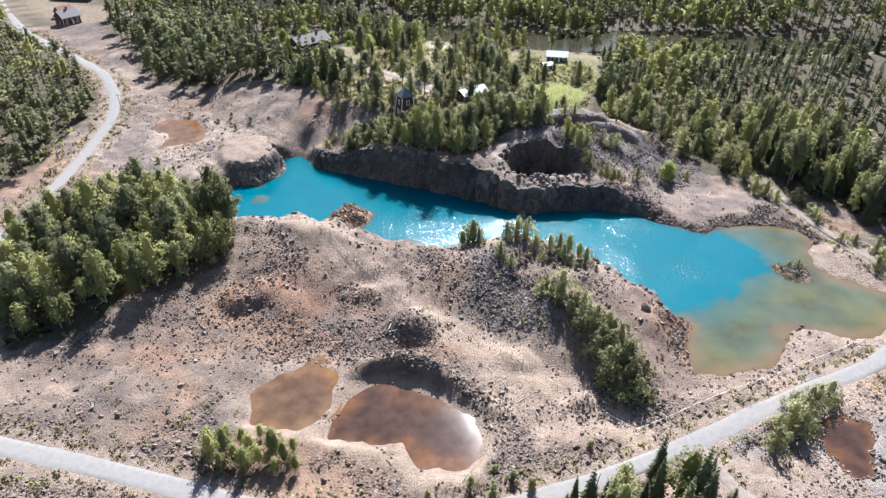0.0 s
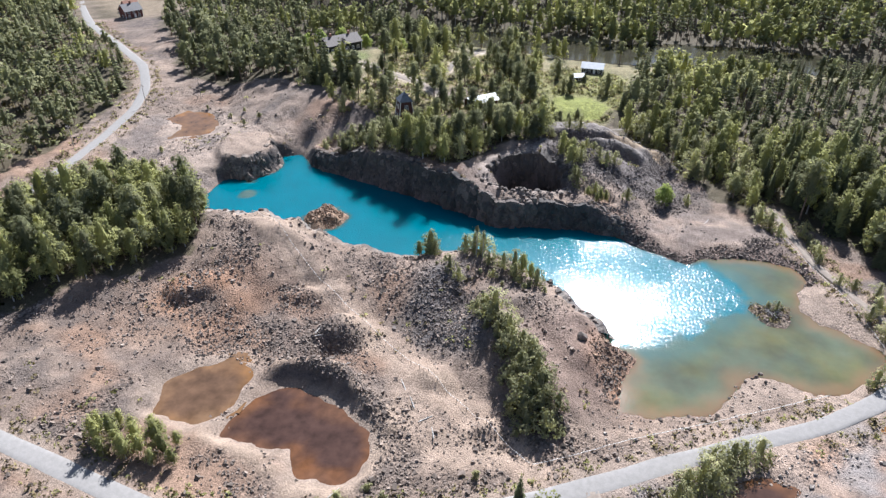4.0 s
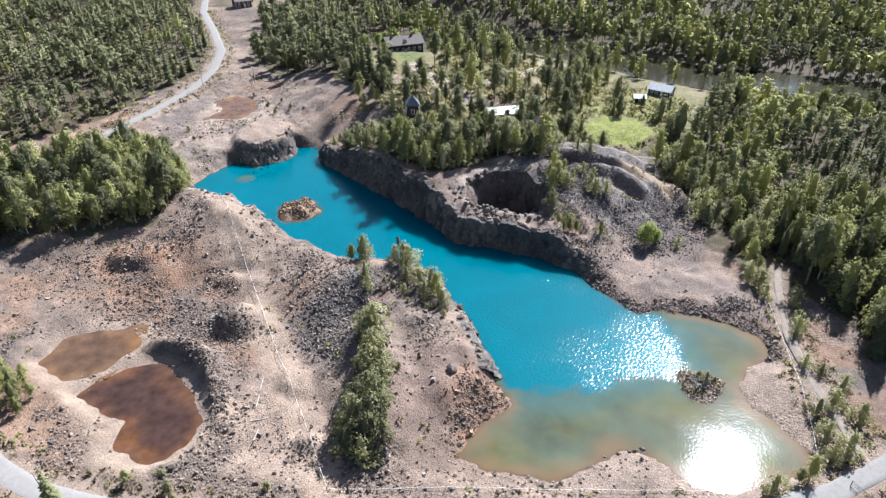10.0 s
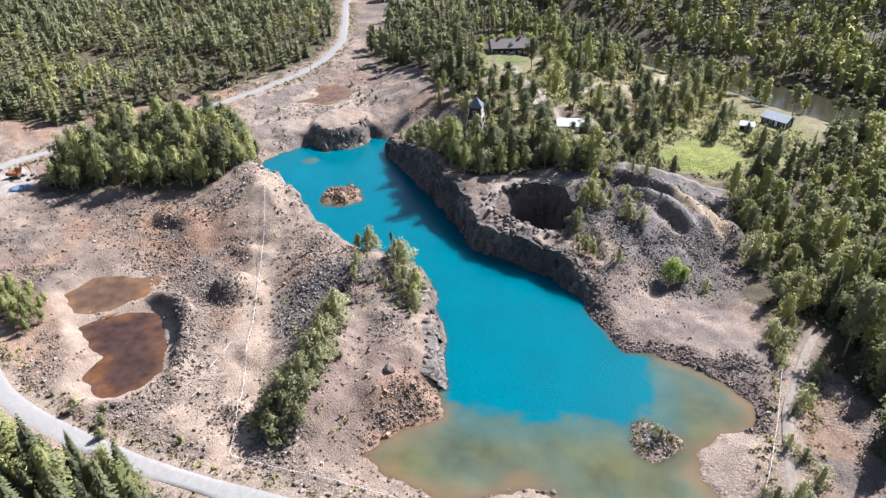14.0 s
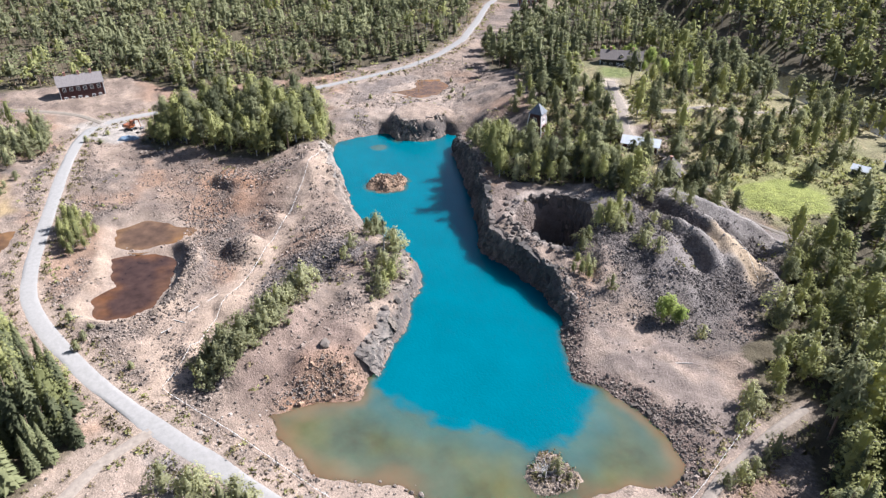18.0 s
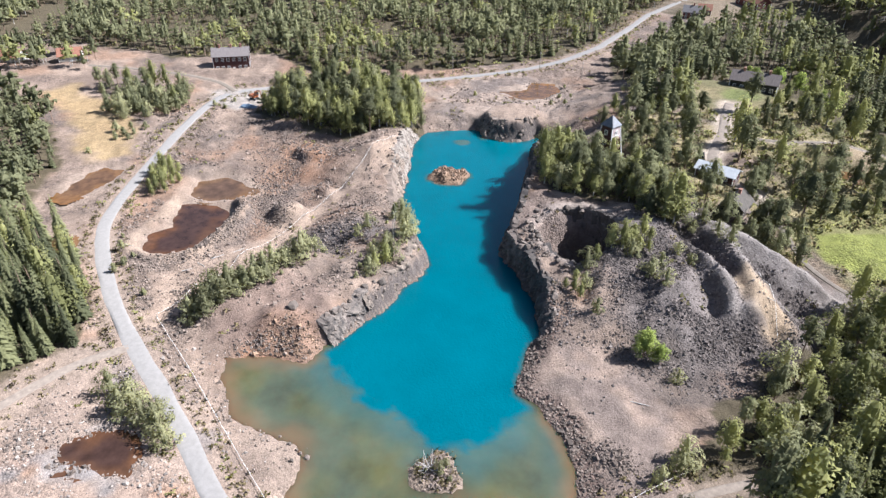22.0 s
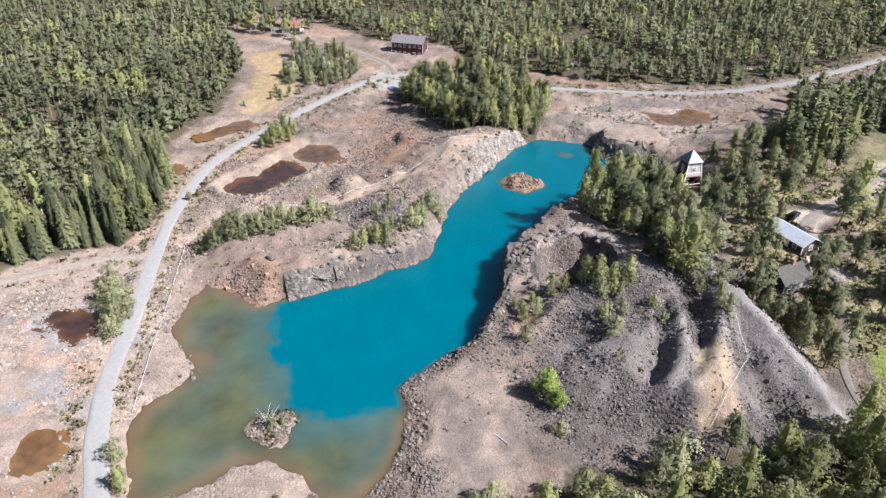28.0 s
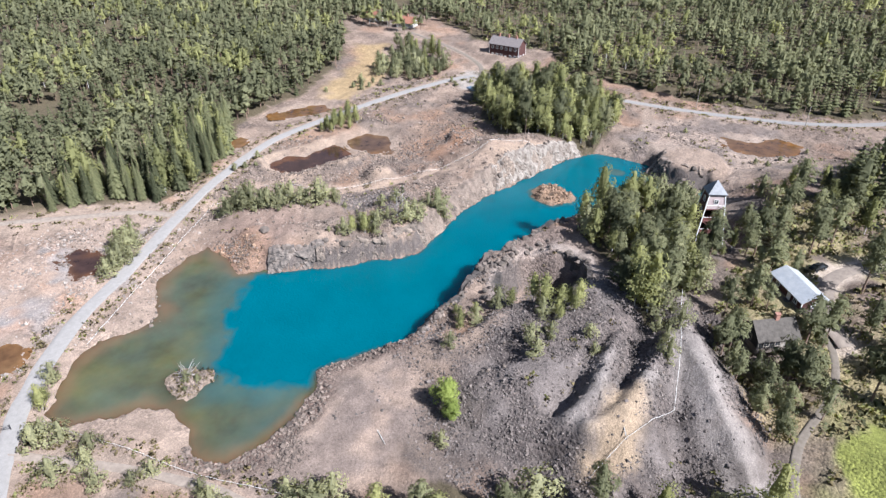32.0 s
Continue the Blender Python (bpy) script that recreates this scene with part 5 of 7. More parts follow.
for px, py, ph, kind in [(58, 84, 6, "birch"), (60.5, 85, 5.5, "birch"), (62, 83.5, 5, "birch"), (64.5, 87.5, 5, "birch"), (66, 90, 5, "birch"), (68, 91, 4.5, "birch"), (63, 90, 4.5, "birch"), (56, 80, 5, "birch"), (71, 92.5, 4, "birch"),
                         (102.8, 121.8, 6.0, "aspen"), (101.3, 120.3, 4.6, "aspen"), (97.5, 116, 4, "birch"), (106, 127.5, 4.5, "birch"), (105, 132, 4, "birch"), (108.5, 130, 4.5, "birch"), (103.5, 138, 3.5, "birch"),
                         (106, 141, 4, "birch"), (101, 151, 3, "birch"), (104, 150, 3.5, "birch"), (107.5, 146, 3.5, "birch"), (110.5, 139, 4, "birch"), (98.8, 160, 2.8, "birch"), (99.3, 163, 3.4, "birch"), (99.5, 166, 3, "birch"), (99, 169.5, 3.6, "birch"), (98.2, 173, 4, "birch"), (92, 172, 3.4, "birch"), (90.5, 176, 4.4, "birch"), (88, 178, 5, "birch"), (84, 137.5, 2.4, "birch"), (82.5, 138.8, 2, "bush"),
                         (85.5, 139, 1.6, "bush"), (83.2, 135.3, 1.2, "bush")]:
    plant(kind, px, py, ph, "young trees along the gravel road")
for px, py, ph in [(13, 70, 3.2), (10, 71.5, 2.4), (7, 73, 2.2), (-4, 68, 2.0), (24, 79, 2.4), (3, 69.5, 2.6), (-56, 46, 3.0), (-66, 52, 3.5), (-69, 54, 4.0), (-72, 51, 4.2), (-66, 56, 3.4), (-70, 57, 3.0), (-75, 55, 3.2),
                   (-74, 60, 3), (-84, 212, 2.4), (-80, 215, 2.2), (-96, 218, 2), (-76, 206, 2.2), (-72, 210, 2.6), (-86, 176, 2), (-92, 180, 2.4), (-97, 80, 2.4), (-94, 84, 2.8), (-101, 87, 2.6)]:
    plant("bush", px, py, ph, "bushes on the quarry floor")
grove([(-112, 46), (-86, 40), (-82, 60), (-92, 70), (-112, 68)], 4.6, {"pine": 0.7, "birch": 0.3}, 5, 8.5, "young pines below the red house")
grove([(-128, 30), (-112, 34), (-112, 58), (-124, 62)], 5.5, {"pine": 0.5, "birch": 0.5}, 7, 11, "young pines below the red house")
grove(MEADOW, 13, {"pine": 0.4, "birch": 0.6}, 4, 9, "scattered trees on the riverside meadow")
grove(VILLAGE, 7.6, {"pine": 0.72, "birch": 0.2, "aspen": 0.08}, 8, 14, "scattered pines between the cottages")
for px, py, ph in [(-78, 294, 12), (-69, 299, 13), (-60, 301, 13), (-52, 299, 13), (-88, 297, 12), (-48, 290, 10), (-83, 304, 14), (-93, 290, 12), (-74, 307, 14), (-63, 310, 14), (-42, 296, 12), (-97, 300, 13), (-53, 308, 13), (-91, 308, 13)]:
    plant("maple", px, py, ph, "leafy trees round the dark house")
# forest edge near the lake, tree by tree
EAST_EDGE = [(90, 178), (84, 185), (78, 193), (73, 204), (66, 215), (61, 226), (51, 240), (60, 244), (72, 232), (92, 226), (92, 178)]
grove(EAST_EDGE, 5.1, {"birch": 0.55, "aspen": 0.3, "pine": 0.15}, 5.5, 12, "trees at the eastern forest edge")
EAST_STRIP = [(97.5, 180), (104, 178), (110, 172), (113, 158), (122, 158), (122, 225), (92, 225), (92, 200)]
grove(EAST_STRIP, 4.1, {"birch": 0.36, "spruce": 0.46, "pine": 0.18}, 10, 17, "trees at the eastern forest edge")
WEST_EDGE = [(62, 49), (47, 61), (40, 69.5), (24, 67), (10, 61), (-6, 52), (-6, 34), (14, 44), (34, 50), (52, 38)]
grove(WEST_EDGE, 3.5, {"spruce": 0.85, "birch": 0.15}, 10.5, 16, "spruces at the western forest edge")


# far woods: many trees joined into one mesh for each wood
def far_model(kind, k, n, upper):
    """A light tree for the woods; inside a wood only the upper crown is leafy."""
    h = MODEL_H[kind]
    v = crown("tall_pine" if kind == "pine" and not k % 2 else kind, h, n, {"pine": 0.46, "birch": 0.44, "spruce": 0.78, "maple": 1.0, "aspen": 0.46}[kind] * math.sqrt(170 / n), 70 + k)
    if upper:
        tri = v.reshape(-1, 3, 3)
        v = tri[tri[:, :, 2].mean(1) > 0.36 * h].reshape(-1, 3)
    f = np.arange(len(v)).reshape(-1, 3)
    tv, tf = tube([(0, 0, -0.3), (0, 0, 0.72 * h)], [0.0135 * h, 0.005 * h], 3)
    tf = split(tf)
    return np.vstack([v, tv]), np.vstack([outward(v, h, k), np.tile([0, 0, 1.0], (len(tv), 1))]), np.vstack([f, tf + len(v)]), np.r_[np.zeros(len(f), int), np.ones(len(tf), int)]


SLOT = {"aspen": 2, "pine": 0, "birch": 2, "spruce": 4, "maple": 6}
WOOD_MATS = [M_PINE, M_BARK, M_BIRCH, M_DEADWOOD, M_SPRUCE, M_BARK, M_MAPLE, M_BARK]


def wood(name, poly, gap, mix, lo, hi, n, label, skip=(), gaps=-0.75):
    """A wood as one mesh of stuff."""
    x, y = scatter(poly, gap)
    keep = np.ones(len(x), bool)
    for p in skip:
        keep &= ~within(x, y, p)
    clear = fbm(x, y, 26, 2, 101) + 0.4 * fbm(x, y, 9, 2, 102)
    keep &= (clear > gaps) & (rng.random(len(x)) < 0.93)
    x, y = x[keep], y[keep]
    z = at_ground(x, y)
    kinds, odds = list(mix), np.array(list(mix.values()))
    zone = vnoise(x / 26, y / 26, 55)
    choice = np.clip(((0.62 * zone + 0.38 * rng.random(len(x))) * 1.25 - 0.12), 0, 0.999)
    which = np.searchsorted(np.cumsum(odds / odds.sum()), choice)
    V, F, S, T, N, off = [], [], [], [], [], 0
    inner = signed(x, y, poly) < -13
    away = np.hypot(x - 40, y - 160) > 215
    for i, kind in enumerate(kinds):
        for k in range(12):
            sel = np.where((which == i) & (np.arange(len(x)) % 4 == k % 4) & ((away & (k > 7)) | (~away & (inner == (k > 3)) & (k < 8))))[0]
            if not len(sel):
                continue
            mv, mn, mf, ms = far_model(kind, k, n if k < 8 else 74, k > 3)
            a, s = rng.random(len(sel)) * 6.283, (lo + (hi - lo) * (0.5 * rng.random(len(sel)) + 0.5 * vnoise(x[sel] / 14, y[sel] / 14, 91))) * rng.uniform(0.68, 1.12, len(sel)) / MODEL_H[kind] * (1.15 if kind == "spruce" else 1.0)
            c, sn, wd = np.cos(a), np.sin(a), s * rng.uniform(1.0, 1.45, len(sel))
            v = np.stack([(mv[None, :, 0] * c[:, None] - mv[None, :, 1] * sn[:, None]) * wd[:, None] + x[sel][:, None],
                          (mv[None, :, 0] * sn[:, None] + mv[None, :, 1] * c[:, None]) * wd[:, None] + y[sel][:, None],
                          mv[None, :, 2] * s[:, None] + z[sel][:, None]], 2)
            V.append(v.reshape(-1, 3))
            N.append(np.stack([mn[None, :, 0] * c[:, None] - mn[None, :, 1] * sn[:, None], mn[None, :, 0] * sn[:, None] + mn[None, :, 1] * c[:, None], np.repeat(mn[None, :, 2], len(sel), 0)], 2).reshape(-1, 3))
            F.append((mf[None] + (np.arange(len(sel)) * len(mv))[:, None, None]).reshape(-1, 3) + off)
            S.append(np.tile(ms + SLOT[kind], len(sel)))
            T.append(np.repeat(np.clip(0.55 * vnoise(x[sel] / 22, y[sel] / 22, 77) + 0.45 * rng.random(len(sel)), 0, 1), len(mv)))
            off += v.shape[0] * v.shape[1]
    ob = new(name, quads(name, np.vstack(V), np.vstack(F), WOOD_MATS, np.concatenate(S), {"tone": np.concatenate(T), "outward": np.vstack(N)}))
    return tagged(ob, label, "forest", kind="stuff")


wood("forest", FOREST_WEST, 4.7, {"spruce": 0.34, "pine": 0.42, "birch": 0.24}, 7.5, 13.5, 96, "dense mixed spruce, birch and pine forest", (WEST_EDGE,))
wood("forest", FOREST_NORTHWEST, 5.0, {"pine": 0.5, "spruce": 0.34, "birch": 0.16}, 7.5, 13.5, 125, "open pine forest behind the gravel road", gaps=-0.5)
wood("forest", FOREST_NORTH, 5.2, {"pine": 0.5, "spruce": 0.3, "birch": 0.2}, 9.5, 17, 210, "tall mixed pine and birch wood", ([(-101, 284), (-101, 312), (-70, 316), (-46, 312), (-34, 298), (-38, 272), (-62, 266), (-86, 284)],))
wood("forest", FOREST_FAR, 6.2, {"spruce": 0.42, "birch": 0.46, "pine": 0.12}, 12, 18, 95, "dark spruce forest rising beyond the river")
wood("forest", FOREST_EAST, 5.7, {"birch": 0.26, "aspen": 0.1, "pine": 0.18, "spruce": 0.46}, 8, 15.5, 215, "mixed birch and spruce forest", (EAST_EDGE, EAST_STRIP))
wood("forest", [(-30, 338), (0, 336), (30, 322), (55, 322), (72, 330), (84, 338), (40, 336), (0, 348), (-40, 352)], 8.5, {"pine": 0.6, "birch": 0.4}, 10, 15, 190, "row of tall pines and birches along the river")
wood("forest", [(-184, -20), (-172, 2), (-168, 22), (-146, 34), (-140, 22), (-146, 4), (-148, -22), (-165, -34)], 5.2, {"pine": 0.7, "birch": 0.3}, 8, 13, 190, "pines standing round the pale cottages")
wood("forest", [(-200, 300), (-226, 330), (-240, 350), (-262, 372), (-290, 372), (-300, 330), (-260, 300)], 5.8, {"pine": 0.6, "birch": 0.4}, 9, 13, 150, "mixed wood beside the farm road")


# ---- stones ----
def stone(seed, rough=0.3):
    """An angular stone of about unit half size."""
    r = np.random.default_rng(seed)
    v = np.array([(a, b, c) for a in (-1, 1) for b in (-1, 1) for c in (-1, 1)], float)
    v += r.uniform(-rough, rough, v.shape) * 1.4
    f = np.array([(0, 1, 3, 2), (4, 6, 7, 5), (0, 4, 5, 1), (2, 3, 7, 6), (0, 2, 6, 4), (1, 5, 7, 3)])
    return v * r.uniform(0.6, 1.1, 3), f


def rubble(name, x, y, size, material, label):
    """Loose stones joined into one mesh, lying on the ground."""
    z = at_ground(x, y)
    V, F = [], []
    models = [stone(200 + k) for k in range(8)]
    for i in range(len(x)):
        v, f = models[i % 8]
        e = Euler(rng.uniform(0, 6.28, 3)).to_matrix()
        V.append(v @ np.array(e) * size[i] + [x[i], y[i], z[i] + 0.25 * size[i]])
        F.append(f + 8 * i)
    ob = new(name, quads(name, np.vstack(V), np.vstack(F), [material]))
    return tagged(ob, label, "stones", kind="stuff")


def stony_places(n, x0, x1, y0, y1, power, seed):
    """Places chosen where the ground is stony, clumped."""
    r = np.random.default_rng(seed)
    x, y = r.uniform(x0, x1, n), r.uniform(y0, y1, n)
    j, i = np.searchsorted(gy, y), np.searchsorted(gx, x)
    s = stony.reshape(GX.shape)[j, i]
    clump = 0.5 + 0.5 * fbm(x, y, 7, 3, 111)
    ok = (r.random(n) < s ** power * np.clip(clump * 1.5, 0.05, 1)) & (signed(x, y, LAKE) > -0.5)
    for pts, w in FLAT_ROADS:
        ok &= line_dist(x, y, pts)[0] > w / 2 + 0.5
    for poly, _ in PONDS:
        ok &= signed(x, y, poly) > -0.3
    return x[ok], y[ok], r


px, py, r = stony_places(72000, -105, 70, 62, 142, 1.4, 1)
rubble("rubble", px, py, np.clip(r.lognormal(-2.12, 0.5, len(px)), 0.07, 0.42), M_RUBBLE, "loose grey-brown blasted stones scattered over the quarry floor")
M_SPOIL = plain("dark_spoil_stone", (0.092, 0.080, 0.074), (0.205, 0.175, 0.160), 2.2, 0.92, 0.05, per_stone=True)
px, py, r = stony_places(40000, 18, 76, 166, 232, 1.1, 2)
rubble("rubble", px, py, np.clip(r.lognormal(-2.2, 0.40, len(px)), 0.08, 0.36), M_SPOIL, "dark grey stones of the spoil heap")
sx_, sy_ = [], []
r = np.random.default_rng(3)
for (p, q) in zip(LAKE, LAKE[1:] + LAKE[:1]):
    n = int(math.hypot(q[0] - p[0], q[1] - p[1]) * (8 if p[0] > 50 and p[1] > 150 else 2.5))
    u = r.random(n)
    off = np.abs(r.normal(0, 4.2 if p[0] > 50 and p[1] > 150 else 2.4, n)) + 0.1
    nrm = np.array([q[1] - p[1], p[0] - q[0]]) / math.hypot(q[0] - p[0], q[1] - p[1])
    sx_.append(p[0] + u * (q[0] - p[0]) + nrm[0] * off)
    sy_.append(p[1] + u * (q[1] - p[1]) + nrm[1] * off)
px, py = np.concatenate(sx_), np.concatenate(sy_)
ok = (signed(px, py, LAKE) > -0.6) & ~((px > 80) & (py < 152))
px, py = px[ok], py[ok]
px, py = px[~((px > 50) & (py > 150))], py[~((px > 50) & (py > 150))]
rubble("rubble", px, py, np.clip(r.lognormal(-2.1, 0.45, len(px)), 0.07, 0.45), M_RUBBLE, "brown shore stones along the lake's edge")
px, py, r = stony_places(4000, -125, -20, 150, 235, 1.2, 4)
rubble("rubble", px, py, np.clip(r.lognormal(-1.9, 0.45, len(px)), 0.08, 0.5), M_RUBBLE, "grey stones on the northern quarry floor")
M_PALE_RUBBLE = plain("pale_rubble_stone", (0.22, 0.195, 0.175), (0.38, 0.335, 0.30), 2.2, 0.92, 0.05, per_stone=True)
px, py, r = stony_places(9000, 45, 118, 60, 110, 1.0, 5)
rubble("rubble", px, py, np.clip(r.lognormal(-2.2, 0.45, len(px)), 0.07, 0.4), M_PALE_RUBBLE, "pale stones on spoil ground beside the road")


M_HEAP = plain("blasted_stone", (0.105, 0.084, 0.072), (0.24, 0.192, 0.160), 2.0, 0.92, 0.05, per_stone=True)
r = np.random.default_rng(35)
px, py = r.uniform(48, 104, 12000), r.uniform(150, 178, 12000)
e = lake_edge(px, py)
ok = (e > 0.1) & (r.random(len(px)) < smooth(5.0, 1.5, e + 2.2 * fbm(px, py, 7, 3, 62))) & (line_dist(px, py, ROAD_EAST)[0] > 2)
rubble("rubble", px[ok], py[ok], np.clip(r.lognormal(-1.95, 0.42, ok.sum()), 0.08, 0.45), M_HEAP, "dark red-brown stones banked along the lake's eastern shore")
# heaps of darker blasted stone
r = np.random.default_rng(31)
hx, hy = [], []
for cx, cy, sx0, sy0, turn, n in ((-9.5, 106.5, 3.6, 2.0, 20, 700), (-7, 96.5, 4.5, 0.8, -12, 600), (3, 91, 2.2, 1.0, -40, 300), (-31, 104, 9, 3.5, 10, 1100), (-52, 112, 9, 4, 35, 700),
                                  (24, 88, 4, 2.5, 0, 250), (47, 108, 2, 4, 0, 350), (-95, 210, 6, 4, 0, 600), (86, 166, 2.4, 1.6, 30, 450), (8, 86, 3, 3, 0, 200)):
    u, v = r.normal(0, sx0, n), r.normal(0, sy0, n)
    c, s = math.cos(radians(turn)), math.sin(radians(turn))
    hx.append(cx + u * c - v * s)
    hy.append(cy + u * s + v * c)
px, py = np.concatenate(hx), np.concatenate(hy)
ok = signed(px, py, LAKE) > 0.2
for poly, _ in PONDS:
    ok &= signed(px, py, poly) > 0
for pts, w in FLAT_ROADS:
    ok &= line_dist(px, py, pts)[0] > w / 2 + 0.5
px, py = px[ok], py[ok]
rubble("rubble", px, py, np.clip(r.lognormal(-2.1, 0.42, len(px)), 0.07, 0.4), M_HEAP, "heaps of darker blasted stone on the quarry floor")
px, py = 11 + r.normal(0, 3.4, 1500), 120 + r.normal(0, 5.5, 1500)
rubble("rubble", px, py, np.clip(r.lognormal(-2.1, 0.42, len(px)), 0.07, 0.4), M_SPOIL, "slate-grey stones in the hollow below the knoll")
px, py = 83.4 + r.normal(0, 2.0, 420), 137.2 + r.normal(0, 1.7, 420)
ok = at_ground(px, py) > 0.02
rubble("rubble", px[ok], py[ok], np.clip(r.lognormal(-1.9, 0.4, ok.sum()), 0.08, 0.4), M_RUBBLE, "brown stones piled on the small islet")
px, py = r.uniform(64, 77, 700), r.uniform(73, 90, 700)
ok = np.abs(signed(px, py, POND_SPOIL) + 0.6) < 1.5 + fbm(px, py, 3, 2, 141)
rubble("rubble", px[ok], py[ok], np.clip(r.lognormal(-1.9, 0.4, ok.sum()), 0.08, 0.4), M_RUBBLE, "pale stones lying in the red pond")


def rock_mesh(name, seed, tall=1.0):
    """A broken rock with flat faces and worn corners."""
    r = np.random.default_rng(seed)
    bm = bmesh.new()
    pts = r.normal(size=(26, 3))
    pts = pts / np.linalg.norm(pts, axis=1)[:, None] * r.uniform(0.75, 1.1, (26, 1)) * [1, 0.85, tall]
    vs = [bm.verts.new(p) for p in pts]
    res = bmesh.ops.convex_hull(bm, input=vs)
    bmesh.ops.delete(bm, geom=[g for g in res["geom_interior"] if isinstance(g, bmesh.types.BMVert)], context="VERTS")
    me = bpy.data.meshes.new(name)
    bm.to_mesh(me)
    bm.free()
    return me


boulders = []
for k in range(6):
    boulders.append(rock_mesh("boulder", 300 + k, 0.8))
    boulders[-1].materials.append(M_ROCK)


def boulder(x, y, s, label="broken angular grey-brown boulder on the rubble", group="loose boulders"):
    ob = new("boulder", boulders[rng.integers(6)])
    ob.matrix_world = pose(x, y, float(at_ground(x, y)) + 0.42 * s, *rng.uniform(-25, 25, 2), rng.random() * 360) @ Matrix.Diagonal((s, s, s, 1))
    return tagged(ob, label, "boulder", group)


boulder(40.4, 113.3, 1.35, "large pale upright boulder on the knoll", "")
px, py, r = stony_places(900, -100, 60, 64, 140, 1.5, 6)
for u, v in list(zip(px, py))[:36]:
    boulder(u, v, float(r.uniform(0.28, 0.5)))
px, py, r = stony_places(500, 22, 74, 170, 230, 1.5, 7)
for u, v in list(zip(px, py))[:30]:
    boulder(u, v, float(r.uniform(0.3, 0.55)), "dark angular boulder on the spoil heap", "boulders of the spoil heap")
M_RUST_STONE = plain("rust_stone", (0.13, 0.088, 0.062), (0.33, 0.225, 0.152), 1.6, 0.92, 0.06, per_stone=True)
rust_rocks = []
for k in range(2):
    rust_rocks.append(rock_mesh("boulder", 320 + k, 0.8))
    rust_rocks[-1].materials.append(M_RUST_STONE)
for k in range(26):
    a, f = rng.random() * 6.283, rng.random() ** 0.5
    rock = boulder(ISLET[0] + math.cos(a) * 4.6 * f, ISLET[1] + math.sin(a) * 5.0 * f, float(rng.uniform(0.3, 0.7)), "rust-stained rock on the small islet", "rocks of the islet")
    rock.data = rust_rocks[k % 2]
r = np.random.default_rng(33)
a, f = r.random(420) * 6.283, r.random(420) ** 0.6
rubble("rubble", ISLET[0] + np.cos(a) * 5.2 * f, ISLET[1] + np.sin(a) * 5.6 * f, np.clip(r.lognormal(-1.7, 0.4, 420), 0.1, 0.5), M_RUST_STONE, "rust-brown broken stones heaped on the islet")
px, py = 47.5 + r.normal(0, 3.2, 700), 112 + r.normal(0, 4.0, 700)
ok = (lake_edge(px, py) > 0) & (np.hypot(px - 47.5, py - 112) < 8)
rubble("rubble", px[ok], py[ok], np.clip(r.lognormal(-2.1, 0.4, ok.sum()), 0.08, 0.4), M_RUST_STONE, "rust-red scree at the foot of the knoll")
for u, v, s in [(75.5, 114.8, 0.5), (76.5, 116, 0.7), (74.3, 116, 0.45), (73, 113, 0.4), (71, 111.3, 0.4), (77, 113.5, 0.5)]:
    boulder(u, v, s, "pale stone at the tip of the spit", "stones on the spit")

for k in range(44):
    a = rng.uniform(3.5, 5.9)
    f = rng.uniform(1.06, 1.5)
    u, v = DEEP_PIT[0] + math.cos(a) * DEEP_PIT[2] * f, DEEP_PIT[1] + math.sin(a) * DEEP_PIT[3] * f
    boulder(u, v, float(rng.uniform(0.3, 0.95)), "broken pinkish rock on the rim of the pit", "rocks on the pit's rim")

# ---- rock faces: cracked walls in front of the quarry's steps ----
blocks = []
for k in range(8):
    blocks.append(rock_mesh("rock", 400 + k, 1.1))
    blocks[-1].materials.append(M_ROCK)


def along(line, step):
    """Places every step along a polyline, with the way across it."""
    out = []
    for p, q in zip(line[:-1], line[1:]):
        n = max(1, round(math.hypot(q[0] - p[0], q[1] - p[1]) / step))
        out += [(p[0] + (q[0] - p[0]) * k / n, p[1] + (q[1] - p[1]) * k / n) for k in range(n)]
    out.append(line[-1])
    a = np.array(out)
    for _ in range(5):
        a[1:-1] = 0.25 * a[:-2] + 0.5 * a[1:-1] + 0.25 * a[2:]
    t = np.gradient(a, axis=0)
    t /= np.linalg.norm(t, axis=1)[:, None]
    return a, np.stack([-t[:, 1], t[:, 0]], 1)


